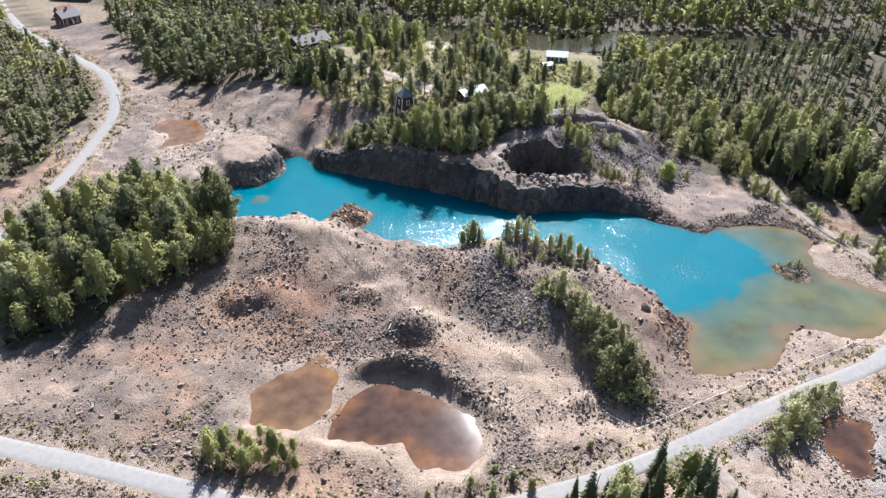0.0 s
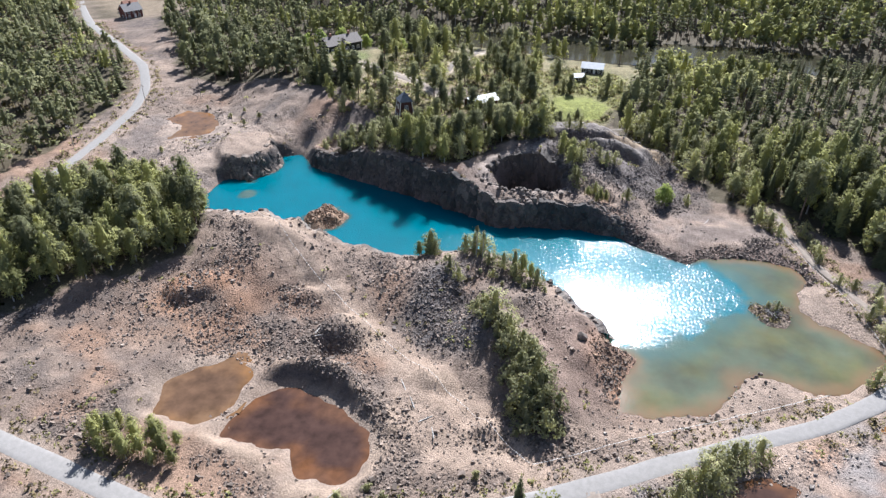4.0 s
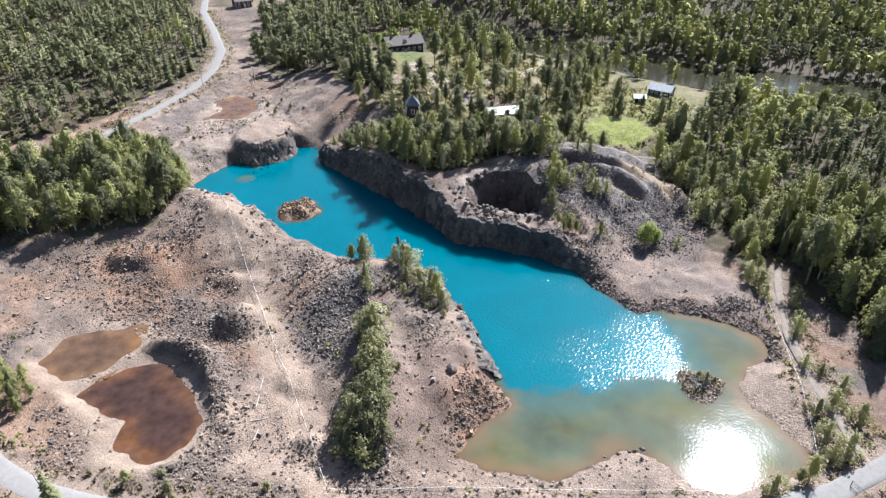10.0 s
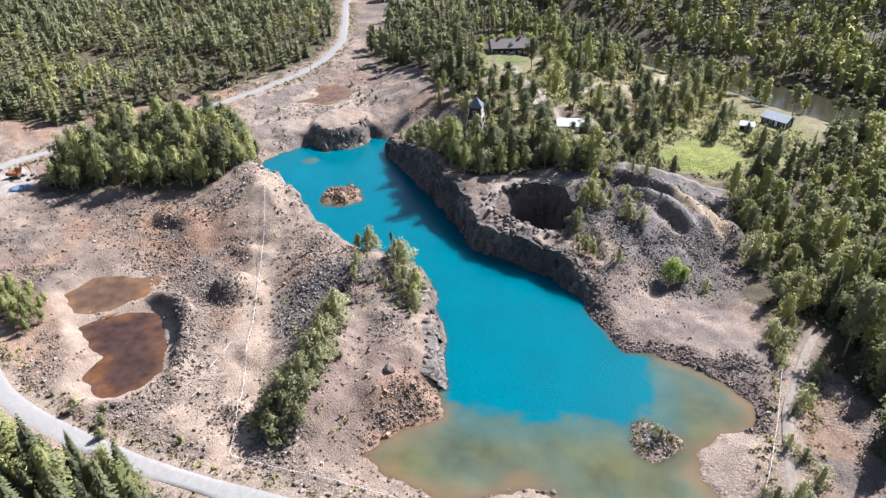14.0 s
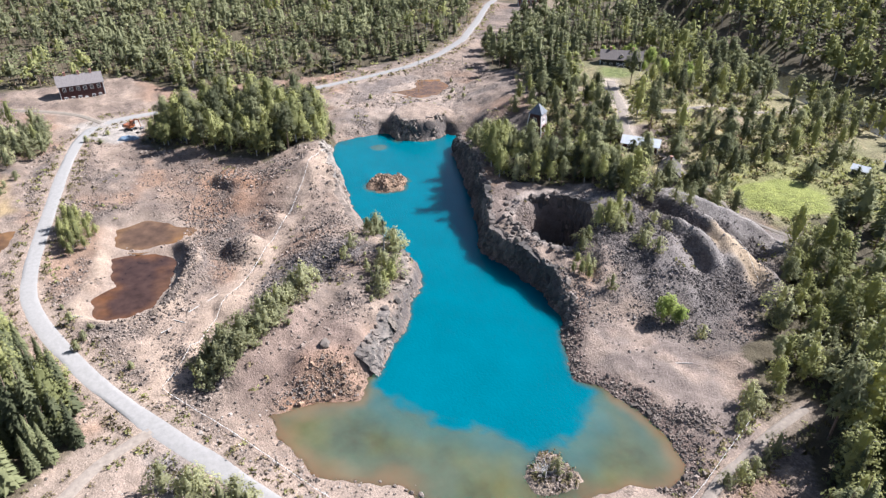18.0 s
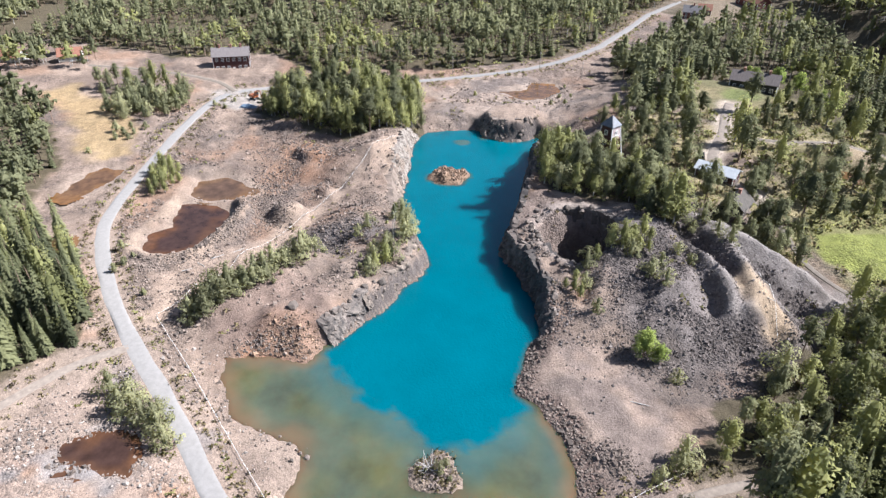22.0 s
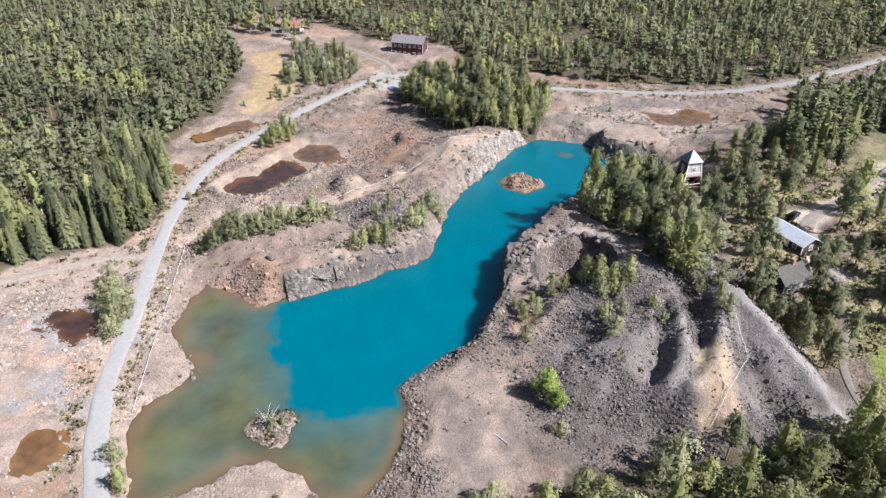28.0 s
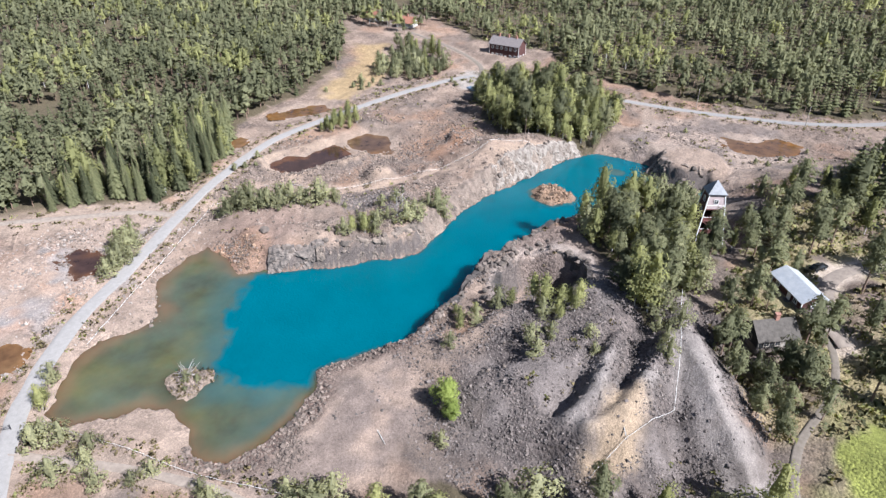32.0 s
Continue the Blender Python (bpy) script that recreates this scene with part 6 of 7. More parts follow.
def rock_wall(line, foot, lean, bulge, material, label, rocks, seed, keep_up=1.0):
    """A wall of cracked rock: foot is its lowest height, lean how far it falls back, bulge how far blocks stand out."""
    a, out = along(line, 0.45)
    test = a[len(a) // 2] + out[len(a) // 2] * 4
    if float(at_ground(*test)) < float(at_ground(*(a[len(a) // 2] - out[len(a) // 2] * 4))):
        out = -out
    top = at_ground(a[:, 0] + out[:, 0] * (lean + 0.9), a[:, 1] + out[:, 1] * (lean + 0.9)) * keep_up
    rows, n = 17, len(a)
    s = np.arange(n) * 0.45
    top = top + 0.5 * bulge * (cells(s / 2.1, s * 0, seed + 7)[0] - 0.55)
    V = []
    for k in range(rows):
        f = k / (rows - 2)
        if k < rows - 1:
            z = foot + (top - foot) * f
            c1, e1 = cells(s / 3.2 + 0.25 * z, z / 4.2, seed)
            c2, e2 = cells(s / 0.95, z / 1.3 + 0.2 * s, seed + 3)
            d = bulge * (0.75 * (c1 - 0.5) + 0.35 * (c2 - 0.5) - 0.35 * smooth(0.22, 0, e1) - 0.15 * smooth(0.2, 0, e2)) + 0.3 * bulge * fbm(s, z, 9, 2, seed)
            d = d * (1 - 0.6 * f ** 4)
            back = -0.5 + lean * f ** 1.2 - d
            zz = z + 0.25 * (c2 - 0.5) * np.sin(np.pi * min(f, 1))
        else:
            back, zz = lean + 2.2, at_ground(a[:, 0] + out[:, 0] * (lean + 2.2), a[:, 1] + out[:, 1] * (lean + 2.2)) - 0.25
        V.append(np.column_stack([a[:, 0] + out[:, 0] * back, a[:, 1] + out[:, 1] * back, zz]))
    v = np.stack(V, 0)
    q = (np.arange(rows - 1)[:, None] * n + np.arange(n - 1)[None, :]).ravel()
    face = new("rock_face", quads("rock_face", v.reshape(-1, 3), np.stack([q, q + 1, q + n + 1, q + n], 1), [material]))
    tagged(face, label, "rock face", kind="structure")
    for k in range(rocks):
        i = rng.integers(n)
        off = rng.uniform(0.2, lean + 1.2)
        x, y = a[i] + out[i] * off
        w = rng.uniform(0.35, 1.0)
        ob = part("rock", blocks[rng.integers(8)], None, face)
        ob.matrix_world = pose(x, y, float(at_ground(x, y)) + 0.1 * w, *rng.uniform(-25, 25, 2), rng.random() * 360) @ Matrix.Diagonal((w * 1.2, w, w * 0.9, 1))
    return face


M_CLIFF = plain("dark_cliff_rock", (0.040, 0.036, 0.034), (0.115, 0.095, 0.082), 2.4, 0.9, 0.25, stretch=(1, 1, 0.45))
M_CLIFF_BROWN = plain("brown_cliff_rock", (0.092, 0.076, 0.064), (0.315, 0.250, 0.198), 2.0, 0.9, 0.25, stretch=(1, 1, 0.6))
M_CLIFF_TAN = plain("tan_cliff_rock", (0.12, 0.092, 0.074), (0.26, 0.20, 0.158), 1.8, 0.9, 0.2, stretch=(1, 1, 0.6))
M_CLIFF_PALE = plain("pale_cliff_rock", (0.15, 0.118, 0.094), (0.37, 0.325, 0.280), 1.8, 0.9, 0.15, stretch=(1, 1, 0.6))
M_BUTTRESS = plain("buttress_rock", (0.06, 0.05, 0.045), (0.19, 0.15, 0.125), 2.2, 0.9, 0.25, stretch=(1, 1, 0.5))
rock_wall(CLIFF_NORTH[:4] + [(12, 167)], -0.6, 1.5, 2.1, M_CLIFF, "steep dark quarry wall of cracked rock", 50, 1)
rock_wall([(11, 167.6), (18, 164), (28, 166)], -0.6, 1.5, 2.2, M_BUTTRESS, "broken brown rock buttress below the deep pit", 30, 21)
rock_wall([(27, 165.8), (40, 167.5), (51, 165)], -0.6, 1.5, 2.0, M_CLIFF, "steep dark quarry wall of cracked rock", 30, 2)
rock_wall(CLIFF_SOUTH[:4] + [(39, 129)], -0.5, 2.2, 1.9, M_CLIFF_BROWN, "low pale brown rock wall on the southern bank", 26, 5)
M_CLIFF_GREY = plain("grey_cliff_rock", (0.074, 0.065, 0.060), (0.270, 0.222, 0.186), 1.2, 0.9, 0.25, stretch=(1, 1, 0.5))
rock_wall([(37.5, 130.5), (44, 124), (47, 120.4)], -0.5, 2.2, 1.7, M_CLIFF_GREY, "dark grey-brown rock face at the knoll's corner", 16, 6)
M_HEADLAND = plain("stained_headland_rock", (0.055, 0.046, 0.041), (0.345, 0.268, 0.212), 1.7, 0.9, 0.3)
rock_wall(CLIFF_HEAD, -0.5, 3.6, 2.2, M_HEADLAND, "dark blasted rock headland", 8, 9)
rock_wall([(-64, 153.5), (-58, 150.8), (-42, 147.5), (-30, 144.6), (-24, 143.3)], -0.4, 2.6, 1.2, M_CLIFF_PALE, "pale weathered rock bank", 20, 13)
rock_wall([(-25, 143.5), (-20, 142.5), (-8, 142), (8, 143.8), (16, 144.8)], -0.4, 3.0, 1.0, M_CLIFF_TAN, "brown weathered rock bank", 14, 15)
PIT_RING = [(DEEP_PIT[0] + math.cos(k * 0.2618) * DEEP_PIT[2] * 0.93, DEEP_PIT[1] + math.sin(k * 0.2618) * DEEP_PIT[3] * 0.93) for k in range(-5, 14)]
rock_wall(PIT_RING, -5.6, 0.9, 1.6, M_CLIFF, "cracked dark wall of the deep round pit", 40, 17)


# ---- buildings ----
def wall_mesh(L, W, h, rise, down=0.7):
    """A house body with gables."""
    bm = bmesh.new()
    c = [(-L / 2, -W / 2), (L / 2, -W / 2), (L / 2, W / 2), (-L / 2, W / 2)]
    lo, up = [bm.verts.new((a, b, -down)) for a, b in c], [bm.verts.new((a, b, h)) for a, b in c]
    g = [bm.verts.new((-L / 2, 0, h + rise)), bm.verts.new((L / 2, 0, h + rise))]
    for f in ((lo[0], lo[1], up[1], up[0]), (lo[2], lo[3], up[3], up[2]), (lo[1], lo[2], up[2], g[1], up[1]), (lo[3], lo[0], up[0], g[0], up[3]),
              (up[0], up[1], g[1], g[0]), (up[2], up[3], g[0], g[1]), (lo[3], lo[2], lo[1], lo[0])):
        bm.faces.new(f)
    return bm


def roof_mesh(L, W, h, rise, over=0.5, thick=0.16):
    """Two roof slopes with thickness and overhang."""
    bm = bmesh.new()
    k = rise / (W / 2)
    prof = [(-(W / 2 + over), h - over * k), (0, h + rise), (W / 2 + over, h - over * k)]
    rows = []
    for x in (-L / 2 - over, L / 2 + over):
        rows.append([bm.verts.new((x, y, z + 0.03)) for y, z in prof] + [bm.verts.new((x, y, z + 0.03 + thick)) for y, z in prof])
    a, b = rows
    for f in ((a[3], b[3], b[4], a[4]), (a[4], b[4], b[5], a[5]), (b[0], a[0], a[1], b[1]), (b[1], a[1], a[2], b[2]), (a[0], b[0], b[3], a[3]), (b[2], a[2], a[5], b[5]),
              (a[0], a[3], a[4], a[1]), (a[1], a[4], a[5], a[2]), (b[3], b[0], b[1], b[4]), (b[4], b[1], b[2], b[5])):
        bm.faces.new(f)
    bmesh.ops.recalc_face_normals(bm, faces=bm.faces)
    return bm


def window(parent, x, y, z, w, h, turn, trim=M_WHITE_PAINT):
    """A framed window on a wall that faces along turn."""
    fr = bmesh.new()
    rings = []
    for depth in (0.0, -0.10):
        for a, b in ((w / 2 + 0.12, h / 2 + 0.12), (w / 2, h / 2)):
            rings.append([fr.verts.new((sx_ * a, depth, sz_ * b)) for sx_, sz_ in ((-1, -1), (1, -1), (1, 1), (-1, 1))])
    for p, q in ((0, 1), (1, 3), (3, 2), (2, 0)):
        for k in range(4):
            fr.faces.new((rings[p][k], rings[p][(k + 1) % 4], rings[q][(k + 1) % 4], rings[q][k]))
    bmesh.ops.recalc_face_normals(fr, faces=fr.faces)
    f = part("window", fr, trim, parent, "white-framed window")
    part("mullion", box(bmesh.new(), (0.06, 0.05, h), (0, -0.06, 0)), trim, f)
    part("glazing_bar", box(bmesh.new(), (w, 0.04, 0.05), (0, -0.058, h * 0.12)), trim, f)
    f.matrix_local = pose(x, y, z, 0, 0, turn)
    part("pane", box(bmesh.new(), (w, 0.03, h), (0, -0.02, 0)), M_GLASS, f)
    return f


def house(name, x, y, turn, L, W, h, rise, walls, roof, label, rows=1, per_row=4, chimneys=(), ends=1, door=0.0, base=None, trim=M_WHITE_PAINT, over=0.5):
    z = float(at_ground(x, y)) if base is None else base
    ob = thing(name, pose(x, y, z, 0, 0, turn), label, "house")
    part("wall", wall_mesh(L, W, h, rise), walls, ob)
    part("plinth", box(bmesh.new(), (L + 0.1, W + 0.1, 1.1), (0, 0, -0.25)), M_ROCK, ob, "grey stone plinth")
    rf = part("roof", roof_mesh(L, W, h, rise, over), roof, ob)
    for k, cx in enumerate(chimneys):
        bm = box(bmesh.new(), (0.8, 0.7, 1.7), (cx, 0.0, h + rise + 0.35), bevel=0.02)
        box(bm, (0.95, 0.85, 0.14), (cx, 0, h + rise + 1.24))
        part("chimney", bm, M_BRICK, rf, "brick chimney")
    for sx_ in (-1, 1):
        for sy_ in (-1, 1):
            part("corner_board", box(bmesh.new(), (0.2, 0.2, h), (sx_ * L / 2, sy_ * W / 2, h / 2)), trim, ob)
    for side in (-1, 1):
        for rr in range(rows):
            zc = (rr + 0.56) * h / rows
            for k in range(per_row):
                wx = (k + 0.5) / per_row * (L - 1) - (L - 1) / 2
                if side == -1 and rr == 0 and door is not None and abs(wx - door) < 1.2:
                    continue
                window(ob, wx, side * W / 2, zc, 0.95, 1.2, 0 if side == -1 else 180, trim)
        for k in range(ends):
            wy = (k + 0.5) / ends * (W - 1) - (W - 1) / 2
            window(ob, side * L / 2, wy, 0.56 * h / rows, 0.9, 1.15, 90 if side == 1 else -90, trim)
    if door is not None:
        d = part("door", box(bmesh.new(), (1.05, 0.1, 2.05), (door, -W / 2 - 0.05, 1.05)), trim, ob, "painted plank door")
        bm = box(bmesh.new(), (1.9, 0.9, 0.25), (door, -W / 2 - 0.5, 0.02))
        part("step", bm, M_ROCK, ob)
    return ob


# long side, front door side faces the turned -y direction
house("red_house", -141, 82.5, 92, 15.0, 7.6, 6.8, 2.7, M_BROWN_PAINT, M_OLD_ROOF, "dark red two-storey wooden house with weathered grey roof", 2, 6, (-4.4, 0.3, 4.4), 2, 1.0, base=6.0)
manor = house("manor_house", -66, 282, 50, 16.5, 8.2, 5.0, 2.7, M_BLACK_PAINT, M_BROWN_ROOF, "black wooden manor house with white windows and grey roof", 1, 6, (-4.5, 4.5), 2, 0.0, base=10.6)
porch = bmesh.new()
for sx_ in (-1.1, 1.1):
    beam(porch, (sx_, -6.1, 0), (sx_, -6.1, 2.4), 0.1)
box(porch, (2.8, 2.0, 0.14), (0, -5.2, 2.45))
part("porch", porch, M_WHITE_PAINT, manor, "white gabled entrance porch")
gable = bmesh.new()
pv = [gable.verts.new(p) for p in ((-1.5, -6.3, 2.5), (1.5, -6.3, 2.5), (0, -6.3, 3.5), (-1.5, -4.0, 2.5), (1.5, -4.0, 2.5), (0, -4.0, 3.5))]
for f in ((0, 1, 2), (5, 4, 3), (0, 2, 5, 3), (2, 1, 4, 5), (1, 0, 3, 4)):
    gable.faces.new([pv[i] for i in f])
part("porch_roof", gable, M_SLATE, manor)
dormer = bmesh.new()
pv = [dormer.verts.new(p) for p in ((-0.8, -3.4, 5.2), (0.8, -3.4, 5.2), (0.8, -3.4, 6.2), (0, -3.4, 6.9), (-0.8, -3.4, 6.2), (-0.8, -1.2, 5.2), (0.8, -1.2, 5.2), (0.8, -1.2, 6.2), (0, -1.2, 6.9), (-0.8, -1.2, 6.2))]
for f in ((0, 1, 2, 3, 4), (9, 8, 7, 6, 5), (1, 6, 7, 2), (5, 0, 4, 9), (4, 3, 8, 9), (3, 2, 7, 8), (0, 5, 6, 1)):
    dormer.faces.new([pv[i] for i in f])
dm = part("dormer", dormer, M_BROWN_ROOF, manor, "small gabled dormer")
window(manor, 0, -3.42, 5.75, 0.8, 0.7, 0)

house("barn", 3.2, 228.9, 40, 10.4, 5.2, 2.4, 1.3, M_BROWN_PAINT, M_METAL_ROOF, "low dark shed with a bright pale metal roof", 1, 3, (), 1, 1.0, over=0.6)
house("cottage", 17.8, 226.6, 132, 7.8, 5.6, 2.4, 2.4, M_BLACK_PAINT, M_MOSSY_ROOF, "small dark timber cottage with a mossy grey roof", 1, 3, (0.5,), 1, 1.2, trim=M_TIMBER)
house("river_cottage", 43, 303, -8, 9, 5.5, 2.5, 1.7, M_BLACK_PAINT, M_METAL_ROOF, "dark riverside cottage with a pale sheet-metal roof", 1, 4, (), 1, 1.0)
house("garden_shed", 37, 290, 20, 4.2, 3.4, 2.1, 0.9, M_BLACK_PAINT, M_METAL_ROOF, "small dark garden shed with a pale roof", 1, 1, (), 1, None)
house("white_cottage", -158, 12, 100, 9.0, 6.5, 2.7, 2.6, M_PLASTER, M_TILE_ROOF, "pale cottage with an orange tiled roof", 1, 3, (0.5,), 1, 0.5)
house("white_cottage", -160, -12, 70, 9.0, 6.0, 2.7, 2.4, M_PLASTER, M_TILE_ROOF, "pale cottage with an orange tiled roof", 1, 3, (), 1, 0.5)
house("red_farmhouse", -192, 322, 60, 9, 6.5, 3.8, 2.8, M_RED_PAINT, M_SLATE, "red wooden farmhouse with white corners", 2, 3, (0.5,), 1, 0.5)
house("red_farmhouse", -200, 334, 60, 7, 5.5, 3.0, 2.4, M_RED_PAINT, M_TILE_ROOF, "small red wooden farm building", 1, 3, (), 1, 0.5)
house("farm_barn", -214, 372, 5, 20, 9, 3.6, 3.4, M_RED_PAINT, M_TILE_ROOF, "long red barn with an orange tiled roof", 1, 4, (), 1, None)


def head_tower():
    """The old mine tower: tall and tapering, boarded on three sides, open timber floors on the fourth, under a pyramid roof."""
    x, y, z1, ztop = -18.6, 205.4, 19.4, 22.3
    z0 = float(at_ground(x, y))
    ob = thing("mine_tower", pose(x, y, z0, 0, 0, 31), "tall dark red boarded mine tower with open floors and pyramid roof", "tower")
    h, b, t = z1 - z0, 3.4, 1.85

    def half(z):
        return b + (t - b) * z / h
    corners = ((-1, -1), (1, -1), (1, 1), (-1, 1))

    def panel(k, lo, up, inset):
        """A boarded panel between two heights on side k."""
        bm = bmesh.new()
        p, q = corners[k], corners[(k + 1) % 4]
        ring = []
        for zz, (sx_, sy_) in ((lo, p), (lo, q), (up, q), (up, p)):
            w = half(zz) - inset
            ring.append((sx_ * w, sy_ * w, zz))
        c, d = Vector(ring[1]) - Vector(ring[0]), Vector(ring[3]) - Vector(ring[0])
        nrm = c.cross(d).normalized() * 0.12
        outer, inner = [bm.verts.new(v) for v in ring], [bm.verts.new(Vector(v) - nrm) for v in ring]
        bm.faces.new(outer)
        bm.faces.new(inner[::-1])
        for m in range(4):
            bm.faces.new((outer[(m + 1) % 4], outer[m], inner[m], inner[(m + 1) % 4]))
        return bm
    for k in (0, 2, 3):
        part("wall", panel(k, -0.3, h - 0.05, 0.05), M_BROWN_PAINT, ob)
    part("wall", panel(1, h * 0.70, h - 0.05, 0.05), M_PINK_BOARDS, ob, "pale pinkish boards of the top cabin")
    for sx_, sy_ in corners:
        part("corner_post", beam(bmesh.new(), (sx_ * half(-0.3), sy_ * half(-0.3), -0.3), (sx_ * t, sy_ * t, h), 0.17, 0.13, sides=4), M_WHITE_PAINT, ob, "white-painted corner post")
    for zz in (h * 0.24, h * 0.47, h * 0.70):
        w = half(zz) - 0.15
        part("floor", box(bmesh.new(), (2 * w, 2 * w, 0.16), (0, 0, zz)), M_RED_PAINT, ob, "red plank floor")
        part("railing", beam(bmesh.new(), (w, -w, zz + 1.0), (w, w, zz + 1.0), 0.07, sides=4), M_WHITE_PAINT, ob)
        part("beam", beam(bmesh.new(), (w + 0.1, -w, zz), (w + 0.1, w, zz), 0.13, sides=4), M_RED_PAINT, ob)
    for lo, up, flip in ((0, h * 0.24, 1), (h * 0.24, h * 0.47, -1), (h * 0.47, h * 0.70, 1)):
        part("brace", beam(bmesh.new(), (half(lo), -half(lo) * flip, lo), (half(up), half(up) * flip, up), 0.10, sides=4), M_RED_PAINT, ob)
    for k, turn in ((0, 0), (2, 180), (3, -90)):
        for zz, ww in ((h * 0.36, 1.5), (h * 0.62, 1.2), (h * 0.85, 0.9)):
            d = half(zz) + 0.0
            px, py = {0: (0, -d), 2: (0, d), 3: (-d, 0)}[k]
            window(ob, px, py, zz, ww, 1.3, turn)
    window(ob, half(h * 0.85), 0, h * 0.85, 0.9, 1.0, 90)
    bm = bmesh.new()
    e = t + 0.42
    base = [bm.verts.new((sx_ * e, sy_ * e, h + 0.02)) for sx_, sy_ in corners]
    low = [bm.verts.new((sx_ * e, sy_ * e, h - 0.12)) for sx_, sy_ in corners]
    tip = bm.verts.new((0, 0, ztop - z0))
    for k in range(4):
        bm.faces.new((base[k], base[(k + 1) % 4], tip))
        bm.faces.new((low[k], low[(k + 1) % 4], base[(k + 1) % 4], base[k]))
    bm.faces.new(low[::-1])
    part("roof", bm, M_TOWER_ROOF, ob, "grey pyramid roof")
    return ob


head_tower()


# ---- fences, poles, gate, car, dead wood ----
def rope_fence(pts, gap, label, post_h=1.0, thick=0.035, post_mat=M_TIMBER, rope_mat=M_ROPE, ropes=(0.95,)):
    ob = thing("rope_fence", pose(0, 0, 0), label, "fence")
    places = []
    for p, q in zip(pts[:-1], pts[1:]):
        n = max(1, round(math.hypot(q[0] - p[0], q[1] - p[1]) / gap))
        places += [(p[0] + (q[0] - p[0]) * k / n, p[1] + (q[1] - p[1]) * k / n) for k in range(n)]
    places.append(pts[-1])
    at = [(u, v, float(at_ground(u, v))) for u, v in places]
    for u, v, w in at:
        lean = rng.uniform(-0.05, 0.05, 2)
        part("post", beam(bmesh.new(), (u, v, w - 0.3), (u + lean[0], v + lean[1], w + post_h), 0.07, 0.06), post_mat, ob)
    for f in ropes:
        bm = bmesh.new()
        for a, b in zip(at[:-1], at[1:]):
            m = ((a[0] + b[0]) / 2, (a[1] + b[1]) / 2, (a[2] + b[2]) / 2 + post_h * f - 0.12)
            beam(bm, (a[0], a[1], a[2] + post_h * f), m, thick, sides=5)
            beam(bm, m, (b[0], b[1], b[2] + post_h * f), thick, sides=5)
        part("rope", bm, rope_mat, ob, "pale rope")
    return ob


rope_fence([(33, 83.5), (54, 94.5), (74, 104.3), (88, 111.5)], 4.5, "white rope fence on short posts between road and lake", 0.6, 0.042)
rope_fence([(32.5, 83.5), (20, 94), (7, 104), (-15, 121.5), (-33, 135.5), (-51, 149)], 2.8, "rope fence of low wooden posts along the dirt track", 0.9, 0.032)
rope_fence([(7, 207), (22, 210.5), (37.8, 215.2), (45.5, 217.2)], 3.0, "pale rope fence climbing the spoil heap", 0.8, 0.035)
rope_fence([(45.5, 217.2), (54, 214.2), (63.5, 210.4)], 3.0, "pale rope fence running down the spoil ridge", 0.7, 0.035)
rope_fence([(104.5, 125), (103, 133), (100.5, 144), (97.5, 156), (94.3, 166), (90.8, 177)], 3.0, "low pale rope fence beside the sandy track", 0.7, 0.03)


def utility_pole(x, y, h, label):
    ob = thing("utility_pole", pose(x, y, float(at_ground(x, y))), label, "pole")
    part("pole", beam(bmesh.new(), (0, 0, -0.4), (0, 0, h), 0.13, 0.09, 8), M_TIMBER, ob)
    part("crossarm", box(bmesh.new(), (1.6, 0.12, 0.14), (0, 0, h - 0.5)), M_TIMBER, ob)
    for s in (-0.65, 0, 0.65):
        part("insulator", beam(bmesh.new(), (s, 0, h - 0.43), (s, 0, h - 0.2), 0.05, sides=6), M_WHITE_PAINT, ob, "white insulator")
    return ob


utility_pole(-104, 228, 7.5, "grey wooden utility pole at the wood's edge")
utility_pole(-120, 176, 7.5, "grey wooden utility pole beside the gravel road")
utility_pole(-118, 214, 7.5, "grey wooden utility pole beside the gravel road")


def bare_pine(x, y, h, label, seed):
    """A thin pine with bare branches and a small tuft."""
    r = np.random.default_rng(seed)
    ob = thing("dead_pine", pose(x, y, float(at_ground(x, y)) - 0.05), label, "tree")
    part("trunk", beam(bmesh.new(), (0, 0, -0.2), (0.1, 0.05, h), 0.12, 0.04, 6), M_DEADWOOD, ob)
    for k in range(12):
        z, a, ln = h * (0.5 + 0.48 * k / 12), r.random() * 6.283, r.uniform(0.5, 1.2)
        part("branch", beam(bmesh.new(), (0, 0, z), (math.cos(a) * ln, math.sin(a) * ln, z + 0.2), 0.035, 0.012, 4), M_DEADWOOD, ob)
    v = crown("pine", 3.0, 40, 0.22, seed) + [0, 0, h - 2.6]
    part("crown", quads("crown", v, np.arange(len(v)).reshape(-1, 3), [M_PINE], attrs={"tone": np.zeros(len(v)), "outward": outward(v - [0, 0, h - 2.6], 3.0, seed)}), None, ob, "thin tuft of needles")
    return ob


bare_pine(15.2, 137.4, 8.6, "thin half-dead pine on the lake's bank", 1)
bare_pine(16.8, 136.8, 7.5, "thin half-dead pine on the lake's bank", 2)

